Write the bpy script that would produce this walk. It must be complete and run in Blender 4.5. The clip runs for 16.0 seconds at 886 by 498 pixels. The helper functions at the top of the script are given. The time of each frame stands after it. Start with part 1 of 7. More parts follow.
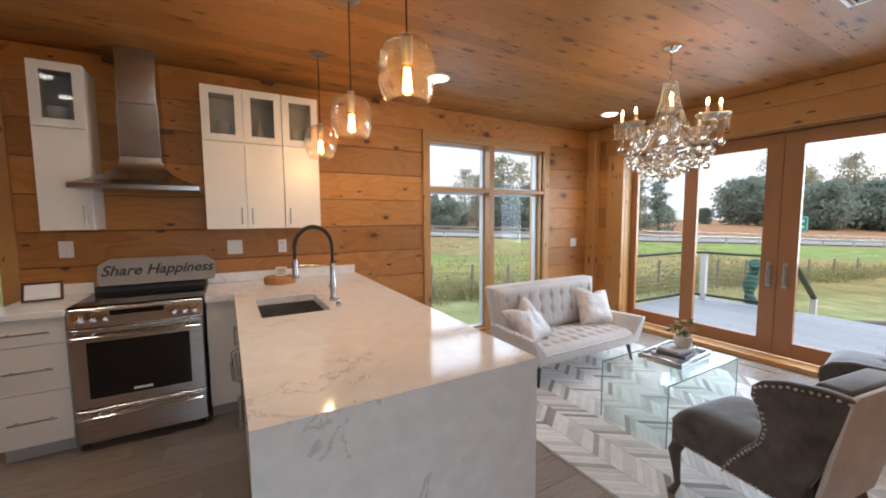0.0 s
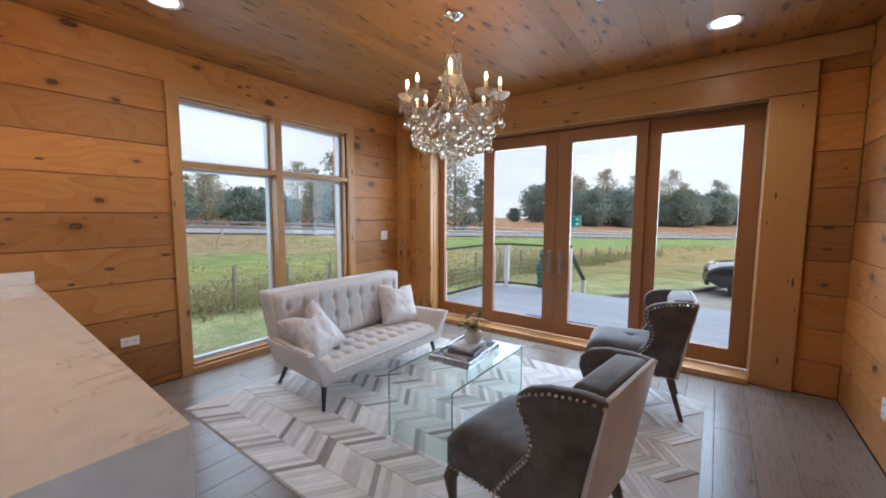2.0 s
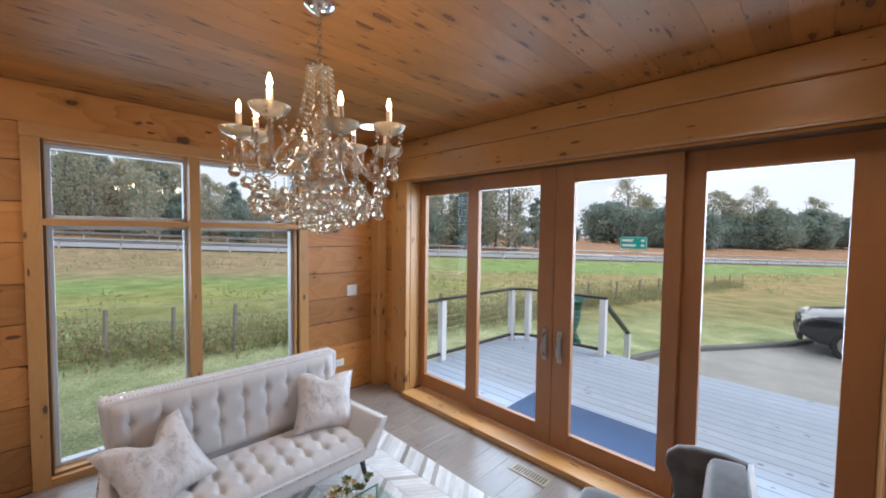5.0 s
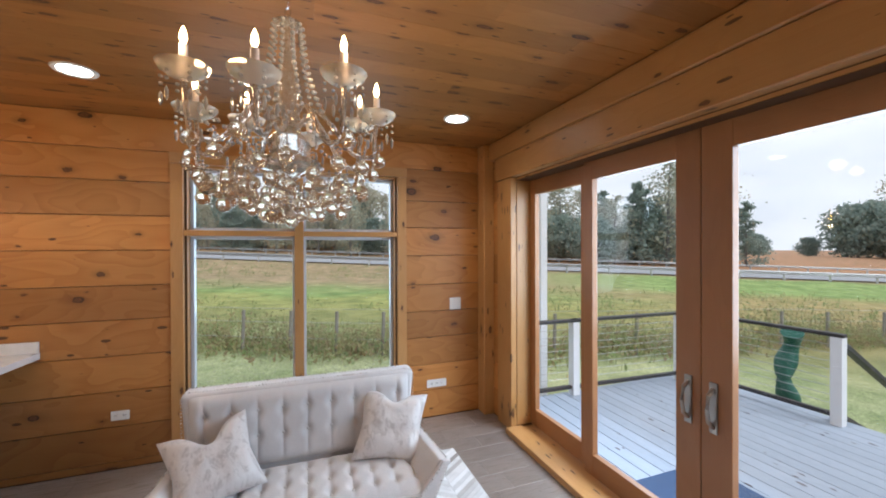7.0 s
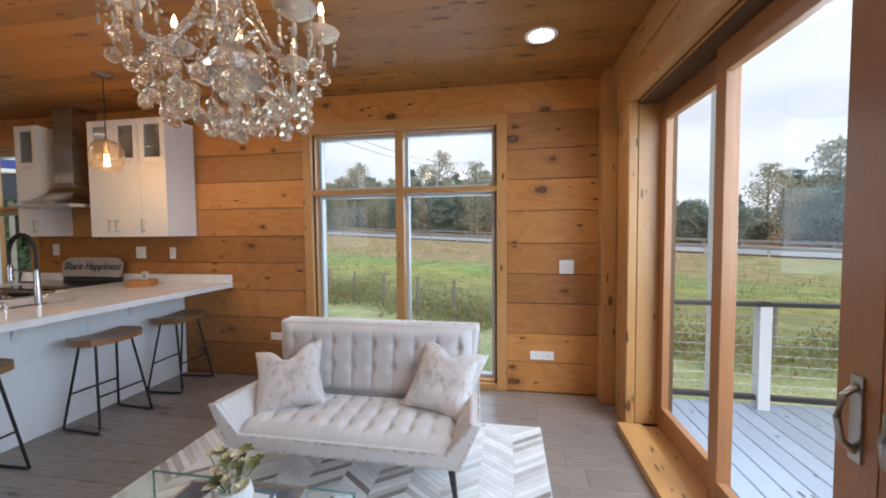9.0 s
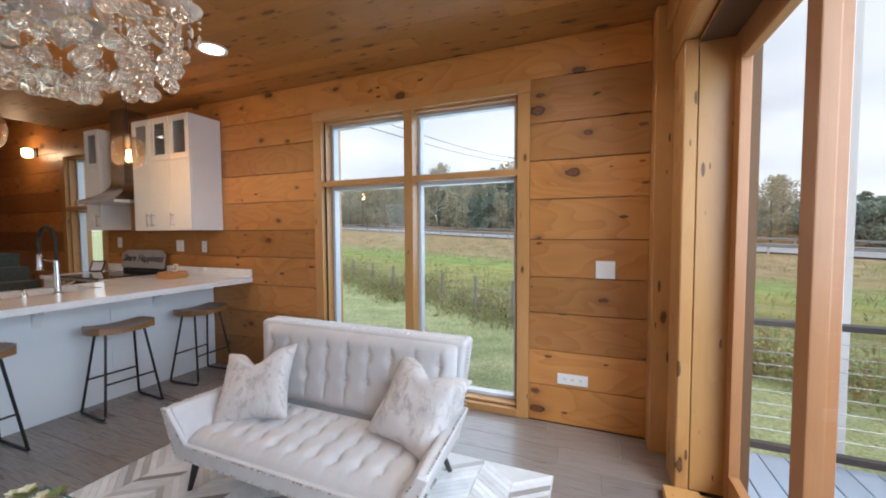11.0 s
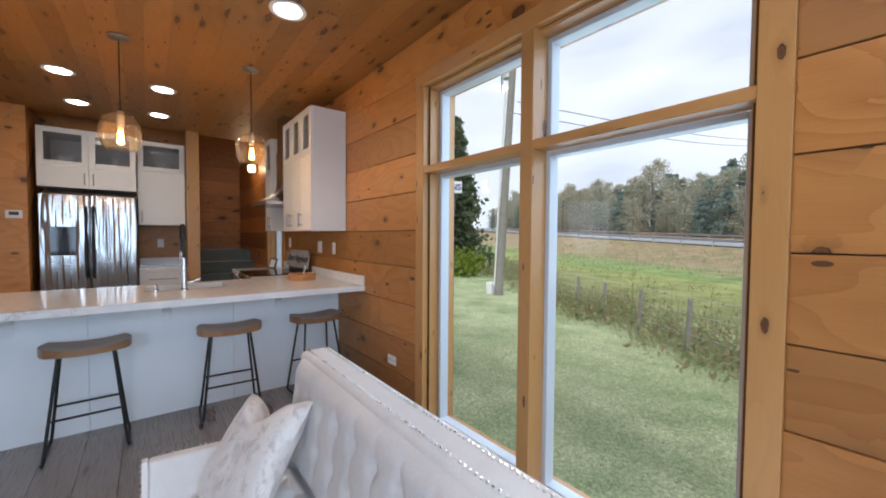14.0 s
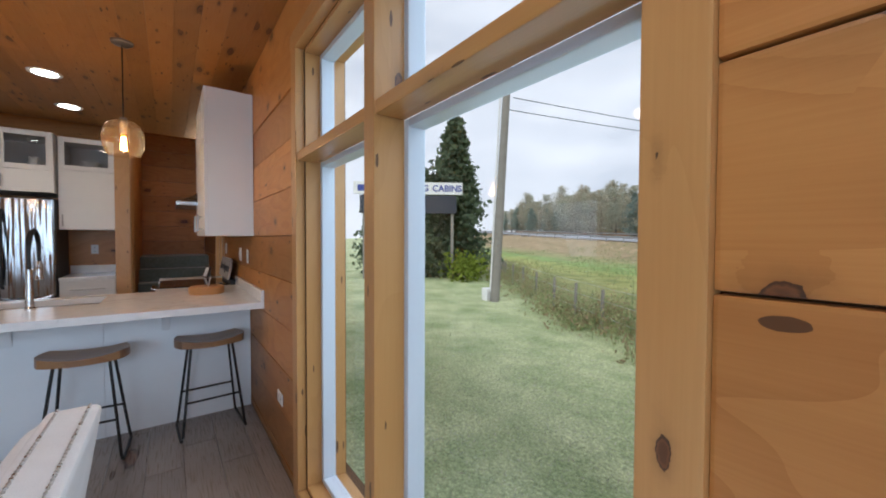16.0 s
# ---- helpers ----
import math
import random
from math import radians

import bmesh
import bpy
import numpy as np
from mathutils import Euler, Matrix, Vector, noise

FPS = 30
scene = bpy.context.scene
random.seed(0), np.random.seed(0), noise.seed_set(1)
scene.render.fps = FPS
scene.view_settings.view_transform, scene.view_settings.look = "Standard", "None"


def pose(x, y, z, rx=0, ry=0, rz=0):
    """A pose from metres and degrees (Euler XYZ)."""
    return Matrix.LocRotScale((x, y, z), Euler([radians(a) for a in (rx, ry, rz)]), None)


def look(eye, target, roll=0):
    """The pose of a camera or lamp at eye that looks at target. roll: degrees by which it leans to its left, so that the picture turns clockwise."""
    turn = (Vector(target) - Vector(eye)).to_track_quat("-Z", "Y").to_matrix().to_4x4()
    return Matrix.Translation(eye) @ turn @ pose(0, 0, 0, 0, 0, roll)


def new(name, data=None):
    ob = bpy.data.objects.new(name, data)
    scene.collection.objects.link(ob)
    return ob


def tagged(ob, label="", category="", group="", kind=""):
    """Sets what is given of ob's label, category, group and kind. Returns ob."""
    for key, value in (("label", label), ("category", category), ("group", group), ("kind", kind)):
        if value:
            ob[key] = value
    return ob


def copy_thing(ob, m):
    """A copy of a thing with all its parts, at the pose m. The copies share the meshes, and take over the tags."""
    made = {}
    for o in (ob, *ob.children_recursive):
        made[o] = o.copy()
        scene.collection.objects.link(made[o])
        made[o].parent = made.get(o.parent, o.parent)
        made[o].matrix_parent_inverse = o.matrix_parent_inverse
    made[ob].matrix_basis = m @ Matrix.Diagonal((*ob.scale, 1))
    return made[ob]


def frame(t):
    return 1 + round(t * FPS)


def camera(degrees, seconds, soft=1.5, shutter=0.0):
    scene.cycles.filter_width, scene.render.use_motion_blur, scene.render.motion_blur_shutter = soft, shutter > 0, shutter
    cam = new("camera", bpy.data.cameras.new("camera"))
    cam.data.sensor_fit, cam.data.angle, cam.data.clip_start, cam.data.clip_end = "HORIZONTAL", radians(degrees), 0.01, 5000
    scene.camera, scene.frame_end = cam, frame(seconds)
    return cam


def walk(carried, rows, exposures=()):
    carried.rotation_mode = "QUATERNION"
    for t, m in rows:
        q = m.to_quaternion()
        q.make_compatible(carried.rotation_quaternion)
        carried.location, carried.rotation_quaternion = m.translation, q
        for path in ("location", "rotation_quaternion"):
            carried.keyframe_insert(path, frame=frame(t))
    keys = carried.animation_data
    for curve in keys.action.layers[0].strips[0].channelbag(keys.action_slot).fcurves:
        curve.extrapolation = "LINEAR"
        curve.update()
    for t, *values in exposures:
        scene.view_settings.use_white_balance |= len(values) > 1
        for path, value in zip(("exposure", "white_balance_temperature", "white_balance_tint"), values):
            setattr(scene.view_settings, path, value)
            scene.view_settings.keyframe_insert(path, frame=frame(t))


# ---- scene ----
cam = camera(99.4, 16.0, soft=1.9)
PATH = [
    (0, (0.647, 0.447, 1.461), (1.639, 2.176, 1.295), -0.4),
    (0.5, (0.772, 0.531, 1.437), (2.001, 2.099, 1.26), -0.1),
    (1, (0.895, 0.647, 1.41), (2.353, 2.005, 1.235), 0.1),
    (1.5, (1.156, 0.58, 1.385), (2.723, 1.811, 1.205), 0.1),
    (2, (1.359, 0.593, 1.374), (2.968, 1.768, 1.192), 0.2),
    (2.5, (1.57, 0.647, 1.38), (3.187, 1.807, 1.192), 0.2),
    (3, (1.759, 0.692, 1.445), (3.382, 1.846, 1.262), 0.2),
    (3.5, (1.997, 0.661, 1.575), (3.618, 1.818, 1.391), 0.2),
    (3.7, (2.08, 0.658, 1.603), (3.699, 1.819, 1.431), 0.3),
    (5.8, (3.045, 0.542, 1.784), (4.234, 2.148, 1.714), 0.6),
    (6, (3.106, 0.58, 1.772), (4.233, 2.231, 1.702), 0.5),
    (6.5, (3.31, 0.654, 1.75), (4.232, 2.429, 1.703), 0.3),
    (7, (3.525, 0.679, 1.661), (4.209, 2.559, 1.651), -0.2),
    (7.5, (3.811, 0.667, 1.603), (4.18, 2.633, 1.594), -0.5),
    (8, (4.002, 0.712, 1.53), (4.096, 2.709, 1.523), -0.4),
    (8.5, (4.198, 0.818, 1.449), (4.063, 2.813, 1.418), -0.5),
    (9, (4.416, 0.858, 1.407), (4.084, 2.828, 1.315), -0.5),
    (9.2, (4.496, 0.904, 1.35), (4.121, 2.868, 1.276), 0.1),
    (11.3, (4.855, 1.546, 1.362), (4.029, 3.365, 1.271), -0.4),
    (11.5, (4.823, 1.604, 1.357), (3.937, 3.395, 1.272), -0.3),
    (12, (4.751, 1.816, 1.343), (3.682, 3.504, 1.265), -0.1),
    (12.5, (4.724, 2.027, 1.344), (3.567, 3.657, 1.267), -0.0),
    (13, (4.723, 2.251, 1.324), (3.474, 3.811, 1.247), -0.1),
    (13.5, (4.74, 2.48, 1.314), (3.291, 3.857, 1.244), 0.1),
    (14, (4.652, 2.718, 1.341), (3.08, 3.954, 1.274), 0.4),
    (14.5, (4.6, 2.973, 1.38), (2.998, 4.168, 1.315), 0.4),
    (15, (4.64, 3.227, 1.392), (3.028, 4.408, 1.333), 0.5),
    (15.5, (4.654, 3.441, 1.371), (3.04, 4.622, 1.318), 0.4),
    (16, (4.596, 3.628, 1.364), (2.98, 4.806, 1.312), 0.2),
]
walk(cam, [(t, look(eye, target, roll)) for t, eye, target, roll in PATH], [(0.0, 0.16, 6000, 10), (0.6, 0.02, 5900, 10), (1.1, -0.14, 5700, 10), (1.8, -0.14, 5650, 10), (3.5, -0.14, 5650, 10), (6.5, -0.12, 5800, 10), (9.0, -0.10, 5800, 10), (11.5, -0.06, 5800, 10), (12.5, 0.02, 5800, 10), (14.0, -0.10, 5700, 10), (16.0, -0.27, 5700, 10)])

# ---- world and lights ----
world = bpy.data.worlds.new("overcast_sky")
scene.world = world
world.use_nodes = True
wn, wl = world.node_tree.nodes, world.node_tree.links
sky = wn.new("ShaderNodeTexSky")
sky.sky_type, sky.sun_disc = "NISHITA", False
sky.sun_elevation, sky.sun_rotation = radians(38), radians(150)
wco = wn.new("ShaderNodeTexCoord")
wmap = wn.new("ShaderNodeMapping")
wmap.inputs["Scale"].default_value = (1.6, 1.6, 5.0)
wl.new(wco.outputs["Generated"], wmap.inputs["Vector"])
wnoise = wn.new("ShaderNodeTexNoise")
wnoise.inputs["Scale"].default_value, wnoise.inputs["Detail"].default_value = 2.2, 6.0
wl.new(wmap.outputs["Vector"], wnoise.inputs["Vector"])
wramp = wn.new("ShaderNodeValToRGB")
wramp.color_ramp.elements[0].position, wramp.color_ramp.elements[1].position = 0.32, 0.66
wramp.color_ramp.elements[0].color, wramp.color_ramp.elements[1].color = (7.7, 7.8, 7.9, 1), (10.3, 10.15, 9.9, 1)
wl.new(wnoise.outputs["Fac"], wramp.inputs["Fac"])
wmix = wn.new("ShaderNodeMix")
wmix.data_type = "RGBA"
wmix.inputs["Factor"].default_value = 0.95
wl.new(sky.outputs["Color"], wmix.inputs[6])
wl.new(wramp.outputs["Color"], wmix.inputs[7])
wbg = wn["Background"]
wbg.inputs["Strength"].default_value = 0.12
wl.new(wmix.outputs[2], wbg.inputs["Color"])

sun_data = bpy.data.lights.new("sun", "SUN")
sun_data.energy, sun_data.angle, sun_data.color = 1.9, radians(25), (1.0, 0.96, 0.9)
sun = new("sun", sun_data)
sun.matrix_world = look((20, -25, 30), (0, 0, 0))

CANS = [(2.30, 3.39), (4.64, 3.42), (4.61, 0.63), (0.28, 2.17), (-0.65, 2.18), (0.31, 2.85), (-0.64, 2.84)]
CAN_W, PENDANT_W, BULB_W, SCONCE_W = 5.0, 4.2, 1.9, 6.0
CEIL = 2.67


def lamp(name, kind, energy, color, size, m):
    data = bpy.data.lights.new(name, kind)
    data.energy, data.color = energy, color
    if kind == "AREA":
        data.shape, data.size, data.spread = "DISK", size, radians(125)
    else:
        data.shadow_soft_size = size
    ob = new(name, data)
    ob.matrix_world = m
    return ob


def daylight(x, y, z, w, h, rz, energy, tilt=58):
    """An area lamp just outside a window's opening, standing in for the sky's light."""
    data = bpy.data.lights.new("window_daylight", "AREA")
    data.shape, data.size, data.size_y, data.energy, data.color = "RECTANGLE", w, h, energy, (0.68, 0.85, 1.0)
    ob = new("window_daylight", data)
    ob.matrix_world = pose(x, y, z, tilt, 0, rz)
    return ob


# ---- materials ----
class Nodes:
    """A short way to write node materials."""

    def __init__(self, name):
        self.mat = bpy.data.materials.new(name)
        self.mat.use_nodes = True
        self.t = self.mat.node_tree
        self.bsdf = self.t.nodes["Principled BSDF"]

    def node(self, kind, **sets):
        n = self.t.nodes.new(kind)
        for k, v in sets.items():
            key = k.replace("_", " ")
            n.inputs[key].default_value = v
        return n

    def link(self, a, b):
        self.t.links.new(a, b)

    def math(self, op, a, b=0.0, c=None):
        n = self.t.nodes.new("ShaderNodeMath")
        n.operation = op
        for i, v in enumerate((a, b) if c is None else (a, b, c)):
            if isinstance(v, (int, float)):
                n.inputs[i].default_value = v
            else:
                self.link(v, n.inputs[i])
        return n.outputs[0]

    def ramp(self, fac, stops):
        n = self.t.nodes.new("ShaderNodeValToRGB")
        els = n.color_ramp.elements
        while len(els) < len(stops):
            els.new(0.5)
        for e, (p, c) in zip(els, stops):
            e.position = p
            e.color = (*c, 1) if len(c) == 3 else c
        self.link(fac, n.inputs["Fac"])
        return n.outputs["Color"]

    def mix(self, fac, a, b, blend="MIX"):
        n = self.t.nodes.new("ShaderNodeMix")
        n.data_type, n.blend_type = "RGBA", blend
        for v, i in ((fac, 0), (a, 6), (b, 7)):
            if isinstance(v, (int, float)):
                n.inputs[i].default_value = v
            elif isinstance(v, tuple):
                n.inputs[i].default_value = (*v, 1)
            else:
                self.link(v, n.inputs[i])
        return n.outputs[2]

    def place(self, scale=(1, 1, 1), jitter=0.0, turn=(0, 0, 0), island=False):
        """World position, scaled, and shifted by the piece's random number."""
        g = self.t.nodes.new("ShaderNodeNewGeometry")
        out = g.outputs["Position"]
        if jitter:
            info = self.t.nodes.new("ShaderNodeObjectInfo")
            add = self.t.nodes.new("ShaderNodeVectorMath")
            add.operation = "MULTIPLY_ADD"
            add.inputs[1].default_value = (jitter, jitter * 0.7, jitter * 1.3)
            self.link(g.outputs["Random Per Island"] if island else info.outputs["Random"], add.inputs[0])
            self.link(out, add.inputs[2])
            out = add.outputs[0]
        m = self.t.nodes.new("ShaderNodeMapping")
        m.inputs["Scale"].default_value = scale
        m.inputs["Rotation"].default_value = turn
        self.link(out, m.inputs["Vector"])
        return m.outputs["Vector"]

    def noise(self, vec, scale=1.0, detail=4.0, rough=0.55, distort=0.0):
        n = self.node("ShaderNodeTexNoise", Scale=scale, Detail=detail, Roughness=rough, Distortion=distort)
        if vec is not None:
            self.link(vec, n.inputs["Vector"])
        return n.outputs["Fac"]

    def bump(self, height, strength=0.3, distance=0.01):
        n = self.node("ShaderNodeBump", Strength=strength, Distance=distance)
        self.link(height, n.inputs["Height"])
        self.link(n.outputs["Normal"], self.bsdf.inputs["Normal"])

    def set(self, **sets):
        for k, v in sets.items():
            i = self.bsdf.inputs[k.replace("_", " ")]
            if isinstance(v, (int, float)):
                i.default_value = v
            elif isinstance(v, tuple):
                i.default_value = (*v, 1) if len(v) == 3 else v
            else:
                self.link(v, i)
        return self


def knot_field(n, a, across, length, width, share, radius, wob, rough_edge):
    """Cells of which some hold a knot: whether, how large, and how far its middle lies."""
    kv = n.node("ShaderNodeCombineXYZ")
    n.link(n.math("MULTIPLY", a, 1 / length), kv.inputs[0])
    n.link(n.math("MULTIPLY", across, 1 / width), kv.inputs[1])
    vor = n.node("ShaderNodeTexVoronoi", Scale=1.0, Randomness=1.0)
    vor.voronoi_dimensions = "2D"
    n.link(kv.outputs[0], vor.inputs["Vector"])
    col = n.node("ShaderNodeSeparateColor")
    n.link(vor.outputs["Color"], col.inputs[0])
    group = n.noise(vor.outputs["Position"], 0.42, 1.0)
    has = n.math("GREATER_THAN", col.outputs[0], n.math("MULTIPLY_ADD", group, -3.2 * share, 1 + 0.75 * share))
    size = n.math("MULTIPLY_ADD", n.math("POWER", col.outputs[1], 1.6), radius * 1.5, radius * 0.35)
    dist = n.math("MULTIPLY_ADD", n.math("SUBTRACT", wob, 0.5), rough_edge, vor.outputs["Distance"])
    return has, size, dist


def wood(name, along, light, mid, dark, knots=0.6, knot_len=0.34, knot_wid=0.2, rough=0.42, knot_size=0.12, jitter=9.0, coat=0.25, vary=0.62, island=False, pins=0.16, figure=0.36):
    """Knotty pine: grain along one axis, rings bent round dark knots."""
    n = Nodes(name)
    base = n.place((1, 1, 1), jitter, island=island)
    sep = n.node("ShaderNodeSeparateXYZ")
    n.link(base, sep.inputs[0])
    axes = {"x": ("X", "Y", "Z"), "y": ("Y", "X", "Z"), "z": ("Z", "X", "Y")}[along]
    a, b, c = (sep.outputs[k] for k in axes)
    across = n.math("ADD", b, c)
    # large knots in loose clusters, a second layer of pin knots
    wob = n.noise(base, 17.0, 4.0, 0.65)
    has, size, dist = knot_field(n, a, across, knot_len, knot_wid, knots, knot_size, wob, 0.20)
    inside = n.math("MULTIPLY", has, n.math("LESS_THAN", dist, size))
    rel = n.math("DIVIDE", dist, size)
    halo = n.math("MULTIPLY", has, n.math("MAXIMUM", 0.0, n.math("SUBTRACT", 1.0, n.math("DIVIDE", rel, 3.6))))
    pin_has, pin_size, pin_dist = knot_field(n, a, across, knot_len * 0.55, knot_wid * 0.36, pins, 0.10, wob, 0.12)
    pin = n.math("MULTIPLY", pin_has, n.math("LESS_THAN", pin_dist, pin_size))
    # grain
    gv = n.node("ShaderNodeCombineXYZ")
    n.link(n.math("MULTIPLY", a, 0.36), gv.inputs[0])
    n.link(n.math("MULTIPLY_ADD", halo, 0.07, across), gv.inputs[1])
    big = n.node("ShaderNodeTexNoise", Scale=3.0, Detail=2.0, Distortion=0.2)
    n.link(gv.outputs[0], big.inputs["Vector"])
    rings = n.math("POWER", n.math("FRACT", n.math("MULTIPLY", big.outputs["Fac"], 11.0)), 1.8)
    drift = n.node("ShaderNodeTexNoise", Scale=5.0, Detail=2.0)
    n.link(gv.outputs[0], drift.inputs["Vector"])
    rings = n.math("MULTIPLY", rings, n.math("MULTIPLY_ADD", drift.outputs["Fac"], 1.5, 0.15))
    fv = n.node("ShaderNodeCombineXYZ")
    n.link(n.math("MULTIPLY", a, 5.0), fv.inputs[0])
    n.link(n.math("MULTIPLY", across, 190.0), fv.inputs[1])
    fine = n.node("ShaderNodeTexNoise", Scale=1.0, Detail=3.0)
    n.link(fv.outputs[0], fine.inputs["Vector"])
    tone = n.math("ADD", n.math("MULTIPLY", rings, figure), n.math("MULTIPLY", fine.outputs["Fac"], 0.36))
    blotch = n.noise(base, 1.7, 3.0)
    tone = n.math("ADD", tone, n.math("MULTIPLY", n.math("SUBTRACT", blotch, 0.5), 0.6))
    color = n.ramp(tone, [(0.08, light), (0.58, mid), (1.0, dark)])
    info = n.node("ShaderNodeNewGeometry" if island else "ShaderNodeObjectInfo")
    plank = n.math("MULTIPLY_ADD", info.outputs["Random Per Island" if island else "Random"], vary, 0.90 - vary / 2)
    hsv = n.node("ShaderNodeHueSaturation")
    n.link(plank, hsv.inputs["Value"])
    n.link(color, hsv.inputs["Color"])
    color = n.mix(n.math("MULTIPLY", n.math("POWER", halo, 1.7), 0.7), hsv.outputs["Color"], tuple(0.55 * v for v in dark))
    grit = n.math("MULTIPLY_ADD", n.math("SUBTRACT", n.noise(base, 70.0, 3.0), 0.5), 0.7, rel)
    knot = n.ramp(grit, [(0.1, (0.10, 0.036, 0.013)), (0.55, (0.155, 0.058, 0.020)), (0.8, (0.045, 0.016, 0.007)), (1.0, (0.028, 0.010, 0.005))])
    color = n.mix(n.math("MULTIPLY", inside, 0.92), color, knot)
    color = n.mix(n.math("MULTIPLY", pin, 0.85), color, (0.055, 0.020, 0.008))
    n.set(Base_Color=color, Roughness=n.math("MULTIPLY_ADD", fine.outputs["Fac"], 0.2, rough - 0.1), Coat_Weight=coat, Coat_Roughness=0.3)
    n.bump(n.math("ADD", n.math("MULTIPLY", fine.outputs["Fac"], 0.5), n.math("MULTIPLY", rings, 0.4)), 0.14, 0.004)
    return n.mat


def plain(name, color, rough=0.5, metal=0.0, vary=0.08, scale=6.0, bump=0.0, bump_scale=60.0, **more):
    """One colour with a slow change of tone and a fine relief."""
    n = Nodes(name)
    p = n.place((1, 1, 1), 3.0)
    low = n.noise(p, scale, 4.0)
    f = n.math("MULTIPLY_ADD", n.math("SUBTRACT", low, 0.5), 2 * vary, 1.0)
    hsv = n.node("ShaderNodeHueSaturation")
    hsv.inputs["Color"].default_value = (*color, 1)
    n.link(f, hsv.inputs["Value"])
    n.set(Base_Color=hsv.outputs["Color"], Roughness=n.math("MULTIPLY_ADD", n.math("SUBTRACT", n.noise(p, scale * 5, 3.0), 0.5), 0.18, rough), Metallic=metal, **more)
    if bump:
        n.bump(n.noise(p, bump_scale, 3.0), bump, 0.004)
    return n.mat


def glass(name, rough=0.0, tint=(1, 1, 1), gloss=0.065, power=4.0):
    """A thin pane: clear, with a fresnel gloss."""
    n = Nodes(name)
    tr = n.node("ShaderNodeBsdfTransparent")
    tr.inputs["Color"].default_value = (*tint, 1)
    gl = n.node("ShaderNodeBsdfGlossy", Roughness=rough)
    fr = n.node("ShaderNodeLayerWeight", Blend=0.5)
    mx = n.node("ShaderNodeMixShader")
    n.link(n.math("MULTIPLY_ADD", n.math("POWER", fr.outputs["Facing"], power), gloss * 4, gloss * 0.4), mx.inputs[0])
    n.link(tr.outputs[0], mx.inputs[1])
    n.link(gl.outputs[0], mx.inputs[2])
    n.link(mx.outputs[0], n.t.nodes["Material Output"].inputs["Surface"])
    return n.mat


def glow(name, color, strength):
    n = Nodes(name)
    n.set(Base_Color=color, Emission_Color=color, Emission_Strength=strength)
    return n.mat


PINE = ((0.53, 0.238, 0.062), (0.42, 0.165, 0.036), (0.17, 0.054, 0.010))
TRIM = ((0.56, 0.295, 0.100), (0.47, 0.225, 0.066), (0.30, 0.125, 0.031))
M = {}
M["log"] = wood("pine_log", "x", *PINE, knots=0.30, knot_size=0.085, coat=0.1, rough=0.48)
M["log_y"] = wood("pine_log_cross", "y", *PINE, knots=0.30, knot_size=0.085, coat=0.1, rough=0.48)
M["ceiling"] = wood("pine_ceiling", "x", (0.40, 0.180, 0.042), (0.315, 0.124, 0.025), (0.17, 0.057, 0.010), knots=0.44, knot_len=0.27, knot_wid=0.085, knot_size=0.12, vary=0.34, pins=0.3, figure=0.14, island=True, coat=0.06, rough=0.56)
M["trim_x"] = wood("pine_trim", "x", *TRIM, knots=0.22, knot_len=0.4, knot_wid=0.14, knot_size=0.055, jitter=5, vary=0.2, pins=0.2, figure=0.16)
M["trim_y"] = wood("pine_trim_cross", "y", *TRIM, knots=0.22, knot_len=0.4, knot_wid=0.14, knot_size=0.055, jitter=5, vary=0.2, pins=0.2, figure=0.16)
M["trim_z"] = wood("pine_trim_upright", "z", *TRIM, knots=0.22, knot_len=0.4, knot_wid=0.14, knot_size=0.055, jitter=5, vary=0.2, pins=0.2, figure=0.16)
DOORW = ((0.37, 0.165, 0.058), (0.30, 0.12, 0.038), (0.22, 0.08, 0.024))
M["door_z"] = wood("fir_door_upright", "z", *DOORW, knots=0.0, jitter=4, vary=0.12, pins=0.0, figure=0.12)
M["door_y"] = wood("fir_door_cross", "y", *DOORW, knots=0.0, jitter=4, vary=0.12, pins=0.0, figure=0.12)
M["floor"] = wood("grey_oak_floor", "x", (0.275, 0.228, 0.198), (0.215, 0.174, 0.15), (0.155, 0.122, 0.103), knots=0.03, knot_len=0.6, rough=0.29, coat=0.25, vary=0.18, pins=0.02, figure=0.12)
M["backing"] = plain("dark_gap", (0.10, 0.05, 0.02), 0.8)
M["white"] = plain("white_paint", (0.78, 0.77, 0.75), 0.4, vary=0.03, bump=0.05)
M["vinyl"] = plain("white_vinyl", (0.58, 0.62, 0.67), 0.35, vary=0.03)
M["pane"] = glass("window_glass", gloss=0.045)
M["can_glow"] = glow("can_lens", (1.0, 0.9, 0.74), 22.0)


# ---- shapes ----
def box(bm, x0, x1, y0, y1, z0, z1, b=0.0, seg=1):
    m = Matrix.LocRotScale(((x0 + x1) / 2, (y0 + y1) / 2, (z0 + z1) / 2), None, (abs(x1 - x0), abs(y1 - y0), abs(z1 - z0)))
    vs = bmesh.ops.create_cube(bm, size=1.0, matrix=m)["verts"]
    if b:
        edges = list({e for v in vs for e in v.link_edges})
        vs = bmesh.ops.bevel(bm, geom=edges, offset=b, segments=seg, affect="EDGES", profile=0.7)["verts"]
    return vs


